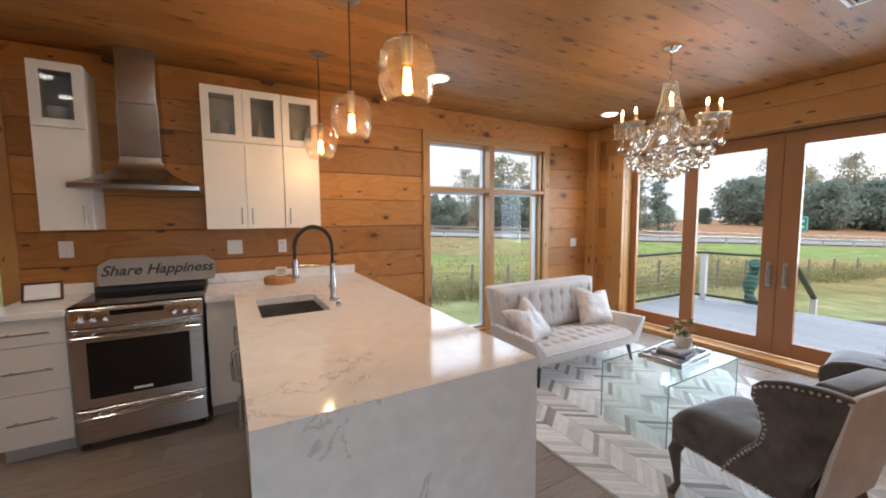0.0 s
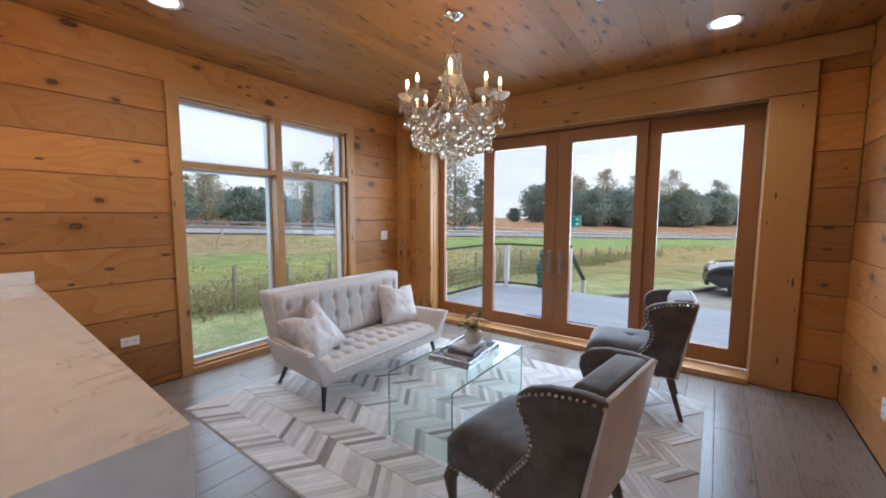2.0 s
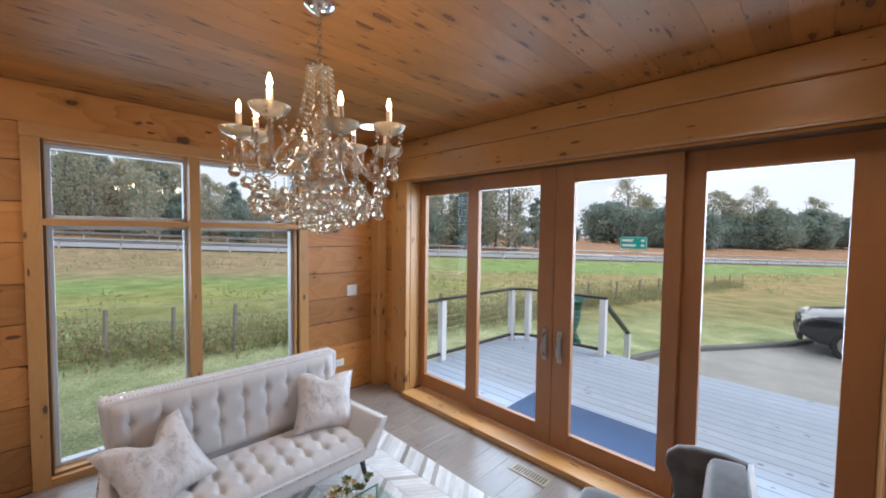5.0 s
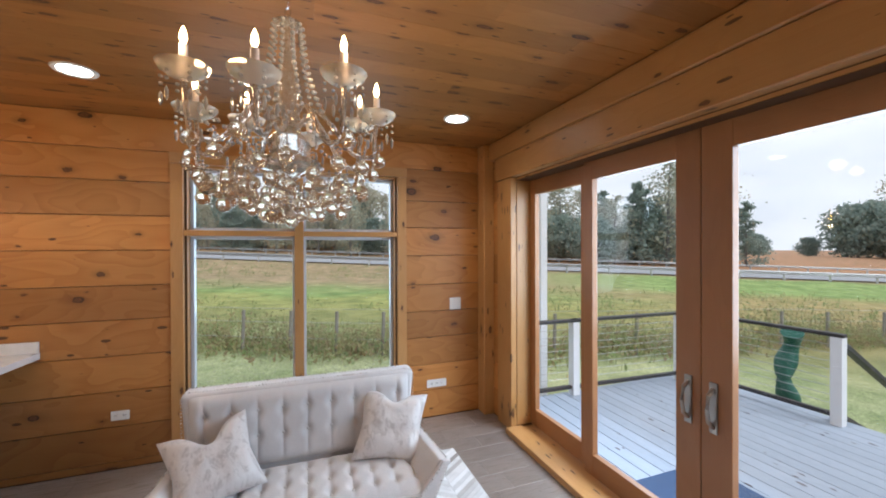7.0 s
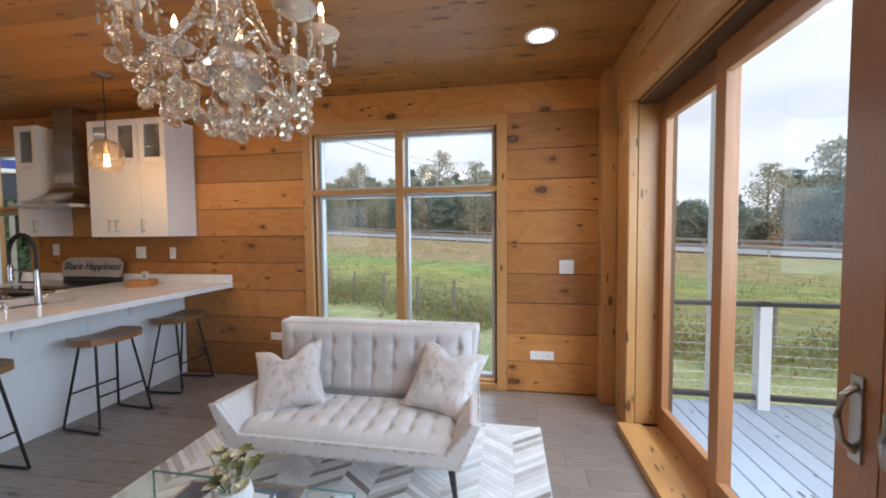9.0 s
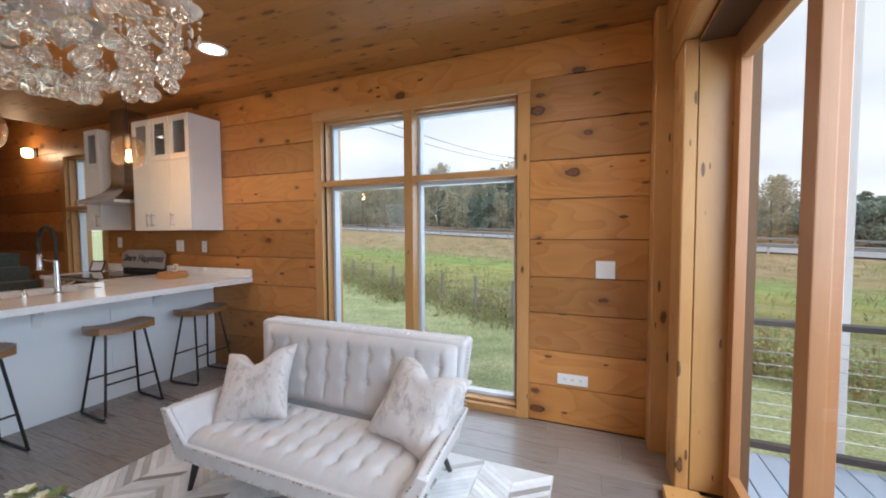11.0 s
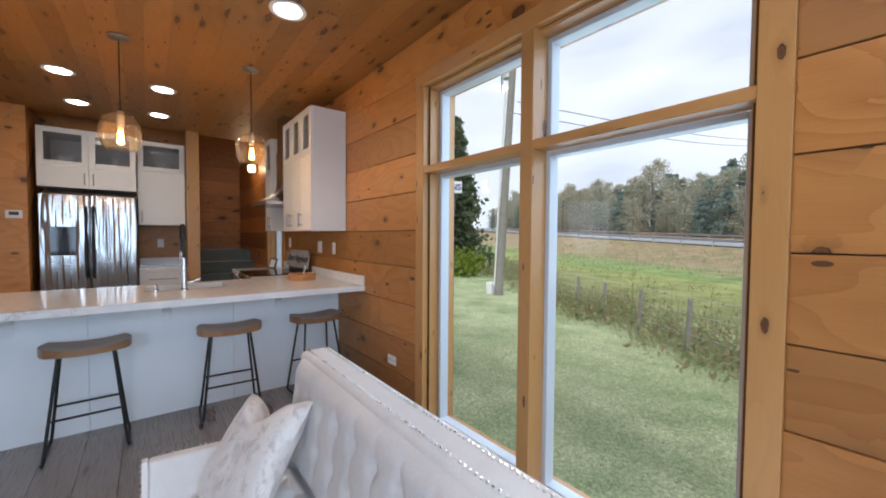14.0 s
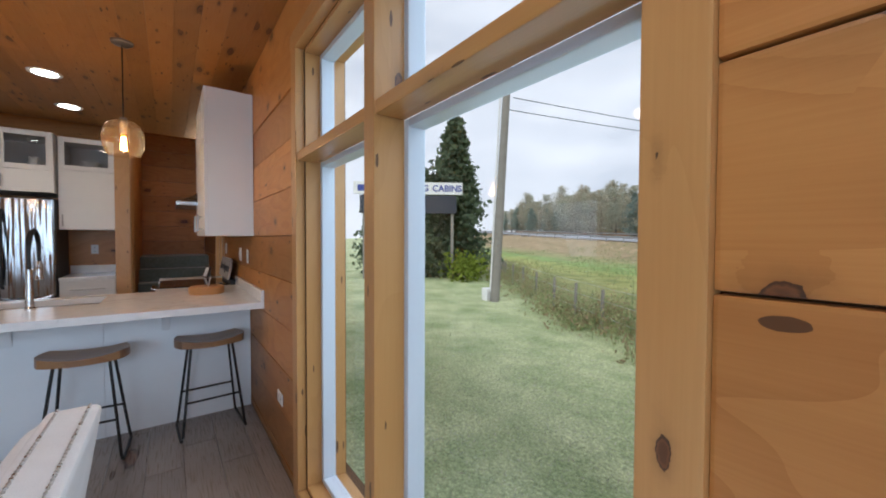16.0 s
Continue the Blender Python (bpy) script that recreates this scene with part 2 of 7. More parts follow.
def tube(bm, pts, r, seg=10, ends=True, closed=False):
    """A round bar along points; r is one radius or one for each point."""
    pts = [Vector(p) for p in pts]
    rs = r if isinstance(r, (list, tuple)) else [r] * len(pts)
    rings, up = [], Vector((0.31, 0.17, 0.93)).normalized()
    n = len(pts)
    for i, p in enumerate(pts):
        if closed:
            d = pts[(i + 1) % n] - pts[i - 1]
        else:
            d = pts[min(i + 1, n - 1)] - pts[max(i - 1, 0)]
        d.normalize()
        s = d.cross(up)
        s = (s if s.length > 1e-3 else d.cross(Vector((1, 0, 0)))).normalized()
        u = s.cross(d)
        rings.append([bm.verts.new(p + (s * math.cos(k * math.tau / seg) + u * math.sin(k * math.tau / seg)) * rs[i]) for k in range(seg)])
    last = n if closed else n - 1
    for i in range(last):
        a, b = rings[i], rings[(i + 1) % n]
        for k in range(seg):
            bm.faces.new((a[k], a[(k + 1) % seg], b[(k + 1) % seg], b[k]))
    if ends and not closed:
        bm.faces.new(list(reversed(rings[0])))
        bm.faces.new(rings[-1])


def lathe(bm, profile, seg=24, at=(0, 0, 0), cap=True):
    """A turned body from (radius, height) rows."""
    rings = []
    for r, z in profile:
        rings.append([bm.verts.new((at[0] + r * math.cos(k * math.tau / seg), at[1] + r * math.sin(k * math.tau / seg), at[2] + z)) for k in range(seg)])
    for a, b in zip(rings, rings[1:]):
        for k in range(seg):
            bm.faces.new((a[k], a[(k + 1) % seg], b[(k + 1) % seg], b[k]))
    if cap:
        if profile[0][0] > 1e-4:
            bm.faces.new(list(reversed(rings[0])))
        if profile[-1][0] > 1e-4:
            bm.faces.new(rings[-1])


def prism(bm, poly, axis, lo, hi, b=0.0, seg=2):
    """A flat outline of (u, v) points pushed along an axis."""
    def put(u, v, w):
        return {"x": (w, u, v), "y": (u, w, v), "z": (u, v, w)}[axis]
    a = [bm.verts.new(put(u, v, lo)) for u, v in poly]
    c = [bm.verts.new(put(u, v, hi)) for u, v in poly]
    n = len(poly)
    faces = [bm.faces.new(a), bm.faces.new(list(reversed(c)))]
    for i in range(n):
        faces.append(bm.faces.new((a[i], c[i], c[(i + 1) % n], a[(i + 1) % n])))
    bmesh.ops.recalc_face_normals(bm, faces=faces)
    if b:
        edges = list({e for f in faces for e in f.edges})
        bmesh.ops.bevel(bm, geom=edges, offset=b, segments=seg, affect="EDGES", profile=0.6)


def fresh():
    return bmesh.new()


def finish(name, bm, mat, smooth=False):
    me = bpy.data.meshes.new(name)
    bmesh.ops.recalc_face_normals(bm, faces=bm.faces)
    bm.to_mesh(me)
    bm.free()
    me.materials.append(mat)
    if smooth:
        for p in me.polygons:
            p.use_smooth = True
        me.set_sharp_from_angle(angle=radians(38))
    return new(name, me)


def part(name, bm, mat, parent, label="", smooth=False):
    ob = finish(name, bm, mat, smooth)
    ob.parent = parent
    if label:
        tagged(ob, label)
    return ob


def thing(name, m, label, category, group="", kind=""):
    ob = new(name)
    ob.empty_display_size = 0.1
    ob.matrix_world = m
    return tagged(ob, label, category, group, kind)


def structure(name, bm, mat, label, category, smooth=False):
    return tagged(finish(name, bm, mat, smooth), label, category, kind="structure")


def simple(name, boxes, mat, parent, b=0.002, label="", smooth=False):
    bm = fresh()
    for q in boxes:
        box(bm, *q, b)
    return part(name, bm, mat, parent, label, smooth)

# ---- large structure ----
WY, EX, SY, WX = 4.165, 5.28, -0.2, -3.7      # inner faces: north logs, east logs, south, far west
WIN = (2.53, 4.42, 0.0, 2.41)                 # outer edge of the big window's casing
KWIN = (-1.56, -0.62, 0.72, 2.42)             # the kitchen window's casing

bm = fresh()
box(bm, WX - 0.3, 5.6, SY - 0.3, 4.5, -0.3, -0.02)
floor = structure("floor", bm, M["backing"], "grey-brown wide plank floor", "floor")

bm = fresh()
T0, T1 = WY + 0.028, WY + 0.24
for x0, x1, z0, z1 in ((WX - 0.3, KWIN[0] + 0.08, -0.3, 3.6), (KWIN[0] + 0.08, KWIN[1] - 0.08, -0.3, KWIN[2] + 0.08), (KWIN[0] + 0.08, KWIN[1] - 0.08, KWIN[3] - 0.08, 3.6),
                       (KWIN[1] - 0.08, 2.63, -0.3, 3.6), (2.63, 4.32, -0.3, 0.06), (2.63, 4.32, 2.33, 3.6), (4.32, 5.6, -0.3, 3.6)):
    box(bm, x0, x1, T0, T1, z0, z1)
wall_north = structure("wall_north", bm, M["backing"], "horizontal knotty pine log wall with big window", "wall")

bm = fresh()
for y0, y1, z0, z1 in ((SY - 0.3, 0.30, -0.3, 3.0), (3.66, T1, -0.3, 3.0), (0.30, 3.66, 2.26, 3.0), (0.30, 3.66, -0.3, -0.005)):
    box(bm, EX + 0.028, 5.56, y0, y1, z0, z1)
wall_east = structure("wall_east", bm, M["backing"], "knotty pine log wall round the glazed patio doors", "wall")

bm = fresh()
for x0, x1, z0, z1 in ((WX - 0.3, 0.0, -0.3, 3.6), (1.5, 5.6, -0.3, 3.6), (0.0, 1.5, -0.3, 0.03), (0.0, 1.5, 2.07, 3.6)):
    box(bm, x0, x1, SY - 0.25, SY - 0.028, z0, z1)
wall_south = structure("wall_south", bm, M["backing"], "horizontal knotty pine log wall", "wall")
bm = fresh()
box(bm, WX - 0.3, WX - 0.028, SY - 0.25, T1, -0.3, 3.6)
wall_west = structure("wall_west", bm, M["backing"], "dark stained pine wall at the stair landing", "wall")

ceil_bm = fresh()
box(ceil_bm, -1.32, 5.6, SY - 0.3, T1, CEIL + 0.022, CEIL + 0.3)
y, k = SY - 0.05, 0
rng = random.Random(4)
while y < WY + 0.02:
    x = -1.32 - rng.random() * 1.5
    while x < 5.3:
        x2 = x + 1.6 + rng.random() * 1.8
        box(ceil_bm, max(x, -1.32), min(x2, 5.3) - 0.0007, y + 0.0006, y + 0.1344, CEIL - rng.random() * 0.001, CEIL + 0.02)
        x = x2
    y += 0.135
me = bpy.data.meshes.new("ceiling")
ceil_bm.to_mesh(me)
ceil_bm.free()
me.materials.append(M["ceiling"])
ceiling = tagged(new("ceiling", me), "tongue and groove knotty pine plank ceiling", "ceiling", kind="structure")
bm = fresh()
box(bm, WX - 0.3, -1.32, SY - 0.3, T1, 3.4, 3.6)
structure("stair_ceiling", bm, M["ceiling"], "high pine ceiling above the stair", "ceiling")


def log_run(wall, u0, u1, seams, face, axis, mat, proud=0.028):
    """Logs between the seams, each an object with eased edges; face: the inner face's place; axis: the run's axis."""
    for z0, z1 in zip(seams, seams[1:]):
        g = 0.0022
        bm = fresh()
        sag = rng.uniform(-0.003, 0.003)
        if axis == "x":
            box(bm, u0, u1, face + sag, face + proud, z0 + g, z1 - g, 0.006, 2)
        elif axis == "y":
            box(bm, face + sag, face + proud, u0, u1, z0 + g, z1 - g, 0.006, 2)
        part("log", bm, mat, wall)


RIGHT = (0.004, 0.266, 0.518, 0.783, 1.037, 1.300, 1.580, 1.848, 2.105, 2.41)
LEFT = (0.004, 0.055, 0.320, 0.585, 0.852, 1.122, 1.380, 1.645, 1.908, 2.17, 2.41)
log_run(wall_north, WIN[1], EX, RIGHT, WY, "x", M["log"])
log_run(wall_north, KWIN[1], EX, (2.41, CEIL - 0.002), WY, "x", M["log"])
log_run(wall_north, KWIN[1], WIN[0], LEFT, WY, "x", M["log"])
log_run(wall_north, WX, KWIN[0], (*LEFT, 2.69, 2.95, 3.21, 3.4), WY, "x", M["log"])
log_run(wall_north, KWIN[0], KWIN[1], (0.004, 0.055, 0.32, 0.585, KWIN[2]), WY, "x", M["log"])
log_run(wall_north, KWIN[0], KWIN[1], (KWIN[3], CEIL - 0.002), WY, "x", M["log"])
log_run(wall_east, SY, 0.05, (*RIGHT, CEIL - 0.002), EX, "y", M["log_y"])
log_run(wall_east, 3.89, WY, (*RIGHT, CEIL - 0.002), EX, "y", M["log_y"])
for u0, u1 in ((WX, 0.0), (1.5, EX)):
    log_run(wall_south, u0, u1, tuple(0.004 + 0.2665 * i for i in range(11)), SY, "x", M["log"], -0.028)
log_run(wall_south, 0.0, 1.5, (2.07, 2.4, CEIL - 0.002), SY, "x", M["log"], -0.028)
log_run(wall_west, SY, WY, tuple(0.004 + 0.262 * i for i in range(14)), WX, "y", M["log_y"], -0.028)

# corner post, header beams and casing of the patio doors
simple("corner_post", [(5.17, EX, 4.02, WY - 0.002, 0.0, CEIL - 0.004)], M["trim_z"], wall_east, 0.006)
simple("header_beam", [(5.22, EX + 0.026, SY + 0.002, 4.018, 2.50, CEIL - 0.004)], M["trim_y"], wall_east, 0.008)
CF = 5.245
simple("casing", [(CF, EX + 0.026, 0.055, 0.325, 0.0, 2.283)], M["trim_z"], wall_east, 0.006)
simple("casing", [(CF, EX + 0.026, 3.635, 3.885, 0.0, 2.283)], M["trim_z"], wall_east, 0.006)
simple("casing", [(CF - 0.012, EX + 0.026, 0.06, 3.90, 2.285, 2.498)], M["trim_y"], wall_east, 0.006)
for y0, y1 in ((0.305, 0.327), (3.633, 3.655)):
    simple("jamb", [(EX + 0.028, 5.50, y0, y1, 0.05, 2.283)], M["trim_z"], wall_east, 0.002)
simple("jamb", [(EX + 0.028, 5.50, 0.328, 3.632, 2.262, 2.284)], M["trim_y"], wall_east, 0.002)
bm = fresh()
box(bm, 5.19, 5.35, 0.33, 3.63, 0.0, 0.05, 0.006, 2)
box(bm, 5.352, 5.55, 0.33, 3.63, 0.0, 0.035, 0.003)
structure("threshold", bm, M["trim_y"], "light pine threshold of the patio doors", "threshold")


def window_unit(name, wx, cols, rows, label):
    """A cased opening: flat casing, deep jambs, wooden bars, white vinyl sashes and panes."""
    x0, x1, z0, z1 = wx
    w = thing(name, pose((x0 + x1) / 2, WY, z0), label, "window", kind="structure")
    cx = (x0 + x1) / 2

    def bit(nm, q, mat, b=0.004):
        bm = fresh()
        box(bm, q[0] - cx, q[1] - cx, q[2] - WY, q[3] - WY, q[4] - z0, q[5] - z0, b, 2)
        return part(nm, bm, mat, w)

    f0, f1 = WY - 0.016, WY + 0.028
    cw = 0.085
    bit("casing", (x0, x0 + cw, f0, f1, z0 + 0.002, z1 - cw - 0.002), M["trim_z"])
    bit("casing", (x1 - cw, x1, f0, f1, z0 + 0.002, z1 - cw - 0.002), M["trim_z"])
    bit("casing", (x0 - 0.005, x1 + 0.005, f0 - 0.002, f1, z1 - cw, z1), M["trim_x"])
    bit("window_sill", (x0 + cw + 0.001, x1 - cw - 0.001, f0, f1, z0 + 0.002, z0 + 0.055), M["trim_x"])
    a0, a1, b0, b1 = x0 + cw, x1 - cw, z0 + 0.056, z1 - cw
    d0, d1 = f1 + 0.001, WY + 0.235
    bit("jamb", (a0, a0 + 0.018, d0, d1, b0 + 0.02, b1 - 0.02), M["trim_z"], 0.001)
    bit("jamb", (a1 - 0.018, a1, d0, d1, b0 + 0.02, b1 - 0.02), M["trim_z"], 0.001)
    bit("jamb", (a0, a1, d0, d1, b1 - 0.018, b1), M["trim_x"], 0.001)
    bit("jamb", (a0, a1, d0, d1, b0 - 0.002, b0 + 0.018), M["trim_x"], 0.001)
    xs = [a0, *cols, a1]
    zs = [b0, *rows, b1]
    for c in cols:
        bit("mullion", (c - 0.037, c + 0.037, f0 + 0.004, WY + 0.10, b0, b1), M["trim_z"])
    for r in rows:
        for i in range(len(xs) - 1):
            lo = xs[i] + (0.0375 if i else 0.0)
            hi = xs[i + 1] - (0.0375 if i < len(cols) else 0.0)
            bit("transom", (lo + 0.0005, hi - 0.0005, f0 + 0.008, WY + 0.10, r - 0.022, r + 0.022), M["trim_x"])
    for i in range(len(xs) - 1):
        for j in range(len(zs) - 1):
            lo, hi = xs[i] + (0.03 if i else 0.019), xs[i + 1] - (0.03 if i < len(cols) else 0.019)
            zl, zh = zs[j] + (0.02 if j else 0.019), zs[j + 1] - (0.02 if j < len(rows) else 0.019)
            bm = fresh()
            v0, v1, s = WY + 0.102, WY + 0.17, 0.027
            for q in ((lo, lo + s, v0, v1, zl, zh), (hi - s, hi, v0, v1, zl, zh), (lo + s, hi - s, v0, v1, zl, zl + s), (lo + s, hi - s, v0, v1, zh - s, zh)):
                box(bm, q[0] - cx, q[1] - cx, q[2] - WY, q[3] - WY, q[4] - z0, q[5] - z0, 0.006, 2)
            sash = part("sash", bm, M["vinyl"], w, "white vinyl sash")
            bm = fresh()
            box(bm, lo + s - 0.005 - cx, hi - s + 0.005 - cx, 0.135, 0.141, zl + s - 0.005 - z0, zh - s + 0.005 - z0)
            pane = part("pane", bm, M["pane"], sash, "clear glass pane")
            pane.visible_shadow = False
    return w


window_unit("window_1", WIN, [3.466], [1.780], "tall four-light window in pine casing with white sashes")
window_unit("window_2", KWIN, [], [1.68], "narrow two-light kitchen window in pine casing")

door_2 = thing("door_2", pose(0.75, SY, 0.0), "glazed entrance door in pine casing", "door", kind="structure")
simple("casing", [(-0.75, -0.66, -0.24, 0.012, 0.031, 2.069)], M["trim_z"], door_2, 0.003)
simple("casing", [(0.66, 0.75, -0.24, 0.012, 0.031, 2.069)], M["trim_z"], door_2, 0.003)
simple("casing", [(-0.659, 0.659, -0.24, 0.012, 1.98, 2.069)], M["trim_x"], door_2, 0.003)
simple("rail", [(-0.659, 0.659, -0.16, -0.116, 0.031, 0.22)], M["door_z"], door_2, 0.003)
simple("pane", [(-0.659, 0.659, -0.14, -0.134, 0.221, 1.979)], M["pane"], door_2, 0).visible_shadow = False

# patio doors: two fixed lights and two hinged leaves
doors = thing("door_1", pose(5.43, 1.98, 0.04), "four-panel glazed patio door in brown-stained fir", "door", kind="structure")
PANELS = [(2.875, 3.632, 2.96, 3.555, 5.47), (2.022, 2.872, 2.158, 2.79, 5.425), (1.168, 2.018, 1.265, 1.87, 5.425), (0.328, 1.165, 0.46, 1.06, 5.47)]
M["handle"] = plain("satin_nickel", (0.40, 0.38, 0.355), 0.34, 1.0)
for i, (y0, y1, g0, g1, fx) in enumerate(PANELS):
    ox, oy, oz = 5.43, 1.98, 0.04
    leaf = thing("leaf", Matrix.Identity(4), "", "")
    for key in ("label", "category"):
        if key in leaf:
            del leaf[key]
    leaf.parent = doors
    za, zb, ga, gb = 0.0515, 2.2615, 0.20, 2.13
    def lb(nm, q, mat, b=0.004):
        bm = fresh()
        box(bm, q[0] - ox, q[1] - ox, q[2] - oy, q[3] - oy, q[4] - oz, q[5] - oz, b, 2)
        return part(nm, bm, mat, leaf)
    lb("stile", (fx - 0.022, fx + 0.022, y0, g0, za, zb), M["door_z"])
    lb("stile", (fx - 0.022, fx + 0.022, g1, y1, za, zb), M["door_z"])
    lb("rail", (fx - 0.021, fx + 0.021, g0 + 0.0005, g1 - 0.0005, za, ga), M["door_y"])
    lb("rail", (fx - 0.021, fx + 0.021, g0 + 0.0005, g1 - 0.0005, gb, zb), M["door_y"])
    p = lb("pane", (fx - 0.004, fx + 0.004, g0 - 0.008, g1 + 0.008, ga - 0.008, gb + 0.008), M["pane"], 0)
    p.visible_shadow = False
    if i in (1, 2):
        hy = 2.085 if i == 1 else 1.955
        bm = fresh()
        px = fx - 0.022 - ox
        box(bm, px - 0.008, px + 0.001, hy - 0.02 - oy, hy + 0.02 - oy, 0.74 - oz, 0.99 - oz, 0.004, 2)
        tube(bm, [(px - 0.006, hy - oy, 0.77 - oz), (px - 0.04, hy - oy, 0.80 - oz), (px - 0.052, hy - oy, 0.865 - oz), (px - 0.04, hy - oy, 0.93 - oz), (px - 0.006, hy - oy, 0.96 - oz)], [0.011, 0.010, 0.009, 0.010, 0.011], 10)
        part("door_handle", bm, M["handle"], leaf, "satin nickel lever handle on a long plate", True)

for y0, y1, x1 in ((2.84, 2.8745, 5.495), (1.1655, 1.20, 5.495), (2.0, 2.04, 5.46)):
    simple("door_stop", [(0.0175, x1 - 5.43, y0 - 1.98, y1 - 1.98, 0.012, 2.2215)], M["door_z"], doors, 0.002)
daylight(3.47, WY + 0.95, 1.75, 1.9, 2.0, 180, 34.0)
daylight(-1.09, WY + 0.8, 1.9, 0.9, 1.4, 180, 8.0)
daylight(6.25, 1.72, 1.75, 3.7, 1.8, 90, 142.0, 75)
daylight(0.75, SY - 0.9, 1.75, 1.5, 1.7, 0, 14.0)

# ---- recessed ceiling lights ----
can_thing = None
for cx, cy in CANS:
    m = pose(cx, cy, CEIL)
    if can_thing is None:
        can_thing = thing("ceiling_light", m, "round white recessed ceiling light, lit", "ceiling light", "recessed ceiling lights")
        bm = fresh()
        lathe(bm, [(0.075, -0.004), (0.098, -0.009), (0.104, -0.003), (0.104, 0.0), (0.075, 0.0)], 32, cap=False)
        part("trim_ring", bm, M["white"], can_thing, "white trim ring", True)
        bm = fresh()
        lathe(bm, [(0.0, -0.005), (0.076, -0.005), (0.076, -0.002), (0.0, -0.002)], 32, cap=False)
        part("lens", bm, M["can_glow"], can_thing, "glowing lens")
    else:
        copy_thing(can_thing, m)
    lamp("can_lamp", "AREA", CAN_W if cx > 1 else CAN_W * 0.3, (1.0, 0.92, 0.81) if cx > 1 else (1.0, 0.80, 0.58), 0.15, pose(cx, cy, CEIL - 0.012))

# ---- outdoors: ground, road ----
NX, NY = math.sin(radians(25)), math.cos(radians(25))


def along(x, y):
    """Distance from the house towards the road, and along the road."""
    dx, dy = x - 3.0, y - 2.0
    return dx * NX + dy * NY, dx * NY - dy * NX


def sm(a, b, t):
    t = min(1.0, max(0.0, (t - a) / (b - a)))
    return t * t * (3 - 2 * t)


def ground_z(x, y):
    s, u = along(x, y)
    zr = -0.55 - 0.034 * max(-160, min(160, u))
    lawn = -0.62 - 0.02 * max(0, min(u, 40)) - 0.028 * max(0, min(u, 40) - 6) - 0.01 * max(0, s)
    z = lawn + (zr - 0.5 - lawn) * (0.45 * sm(9, 26, s) + 0.55 * sm(22, 36, s))
    z += 0.5 * sm(30, 37, s)
    z += (5.0 + 0.02 * u) * sm(62, 120, s) * (0.35 + 0.65 * sm(60, -40, u))
    if s < 33:
        z += 0.05 * noise.noise((x * 0.3, y * 0.3, 0)) * sm(1, 6, abs(s))
    return z


verts, faces, mats = [], [], []
gx = [-400, -250, -160, -110, -80, -62] + [-50 + 1.6 * i for i in range(76)] + [75, 85, 100, 125, 160, 230, 400]
gy = [-300, -150, -80, -45, -25] + [-16 + 1.4 * i for i in range(62)] + [72, 78, 86, 96, 110, 130, 160, 220, 320, 450]
for yy in gy:
    for xx in gx:
        verts.append((xx, yy, ground_z(xx, yy)))
W = len(gx)
for j in range(len(gy) - 1):
    for i in range(W - 1):
        faces.append((j * W + i, j * W + i + 1, (j + 1) * W + i + 1, (j + 1) * W + i))
n = Nodes("grass_ground")
p = n.place()
geo = n.node("ShaderNodeNewGeometry")
sp = n.node("ShaderNodeSeparateXYZ")
n.link(geo.outputs["Position"], sp.inputs[0])
sfield = n.math("ADD", n.math("MULTIPLY", n.math("SUBTRACT", sp.outputs[0], 3.0), NX), n.math("MULTIPLY", n.math("SUBTRACT", sp.outputs[1], 2.0), NY))
sfield = n.math("ADD", sfield, n.math("MULTIPLY", n.math("SUBTRACT", n.noise(p, 0.25, 4.0), 0.5), 7.0))
zone = n.math("DIVIDE", sfield, 100.0)
base = n.ramp(zone, [(0.0, (0.58, 0.61, 0.41)), (0.075, (0.52, 0.56, 0.33)), (0.10, (0.31, 0.30, 0.13)), (0.16, (0.40, 0.40, 0.14)), (0.19, (0.27, 0.38, 0.13)), (0.225, (0.36, 0.33, 0.17)), (0.26, (0.42, 0.30, 0.20)), (0.60, (0.40, 0.28, 0.17)), (0.72, (0.44, 0.22, 0.13)), (0.95, (0.20, 0.22, 0.10))])
east = n.ramp(zone, [(0.0, (0.58, 0.61, 0.41)), (0.05, (0.50, 0.53, 0.29)), (0.08, (0.36, 0.32, 0.14)), (0.16, (0.46, 0.33, 0.16)), (0.24, (0.44, 0.34, 0.16)), (0.28, (0.30, 0.40, 0.14)), (0.35, (0.31, 0.40, 0.15)), (0.385, (0.42, 0.28, 0.17)), (0.62, (0.48, 0.24, 0.14)), (0.95, (0.46, 0.24, 0.15))])
ufield = n.math("SUBTRACT", n.math("MULTIPLY", n.math("SUBTRACT", sp.outputs[0], 3.0), NY), n.math("MULTIPLY", n.math("SUBTRACT", sp.outputs[1], 2.0), NX))
base = n.mix(n.ramp(n.math("DIVIDE", ufield, 40.0), [(0.0, (0, 0, 0)), (0.4, (1, 1, 1))]), base, east)
patch = n.ramp(n.noise(p, 0.9, 6.0, 0.65), [(0.35, (0.62, 0.70, 0.55)), (0.65, (1.25, 1.2, 1.2))])
base = n.mix(1.0, base, patch, "MULTIPLY")
blade = n.ramp(n.noise(p, 26.0, 6.0, 0.75), [(0.34, (0.45, 0.5, 0.42)), (0.66, (1.4, 1.4, 1.3))])
base = n.mix(0.9, base, blade, "MULTIPLY")
straw = n.ramp(n.noise(p, 110.0, 3.0, 0.7), [(0.38, (0.6, 0.62, 0.58)), (0.64, (1.35, 1.35, 1.3))])
base = n.mix(0.8, base, straw, "MULTIPLY")
n.set(Base_Color=base, Roughness=0.9)
n.bump(n.noise(p, 60.0, 5.0, 0.75), 0.8, 0.04)
M["grass"] = n.mat
me = bpy.data.meshes.new("ground")
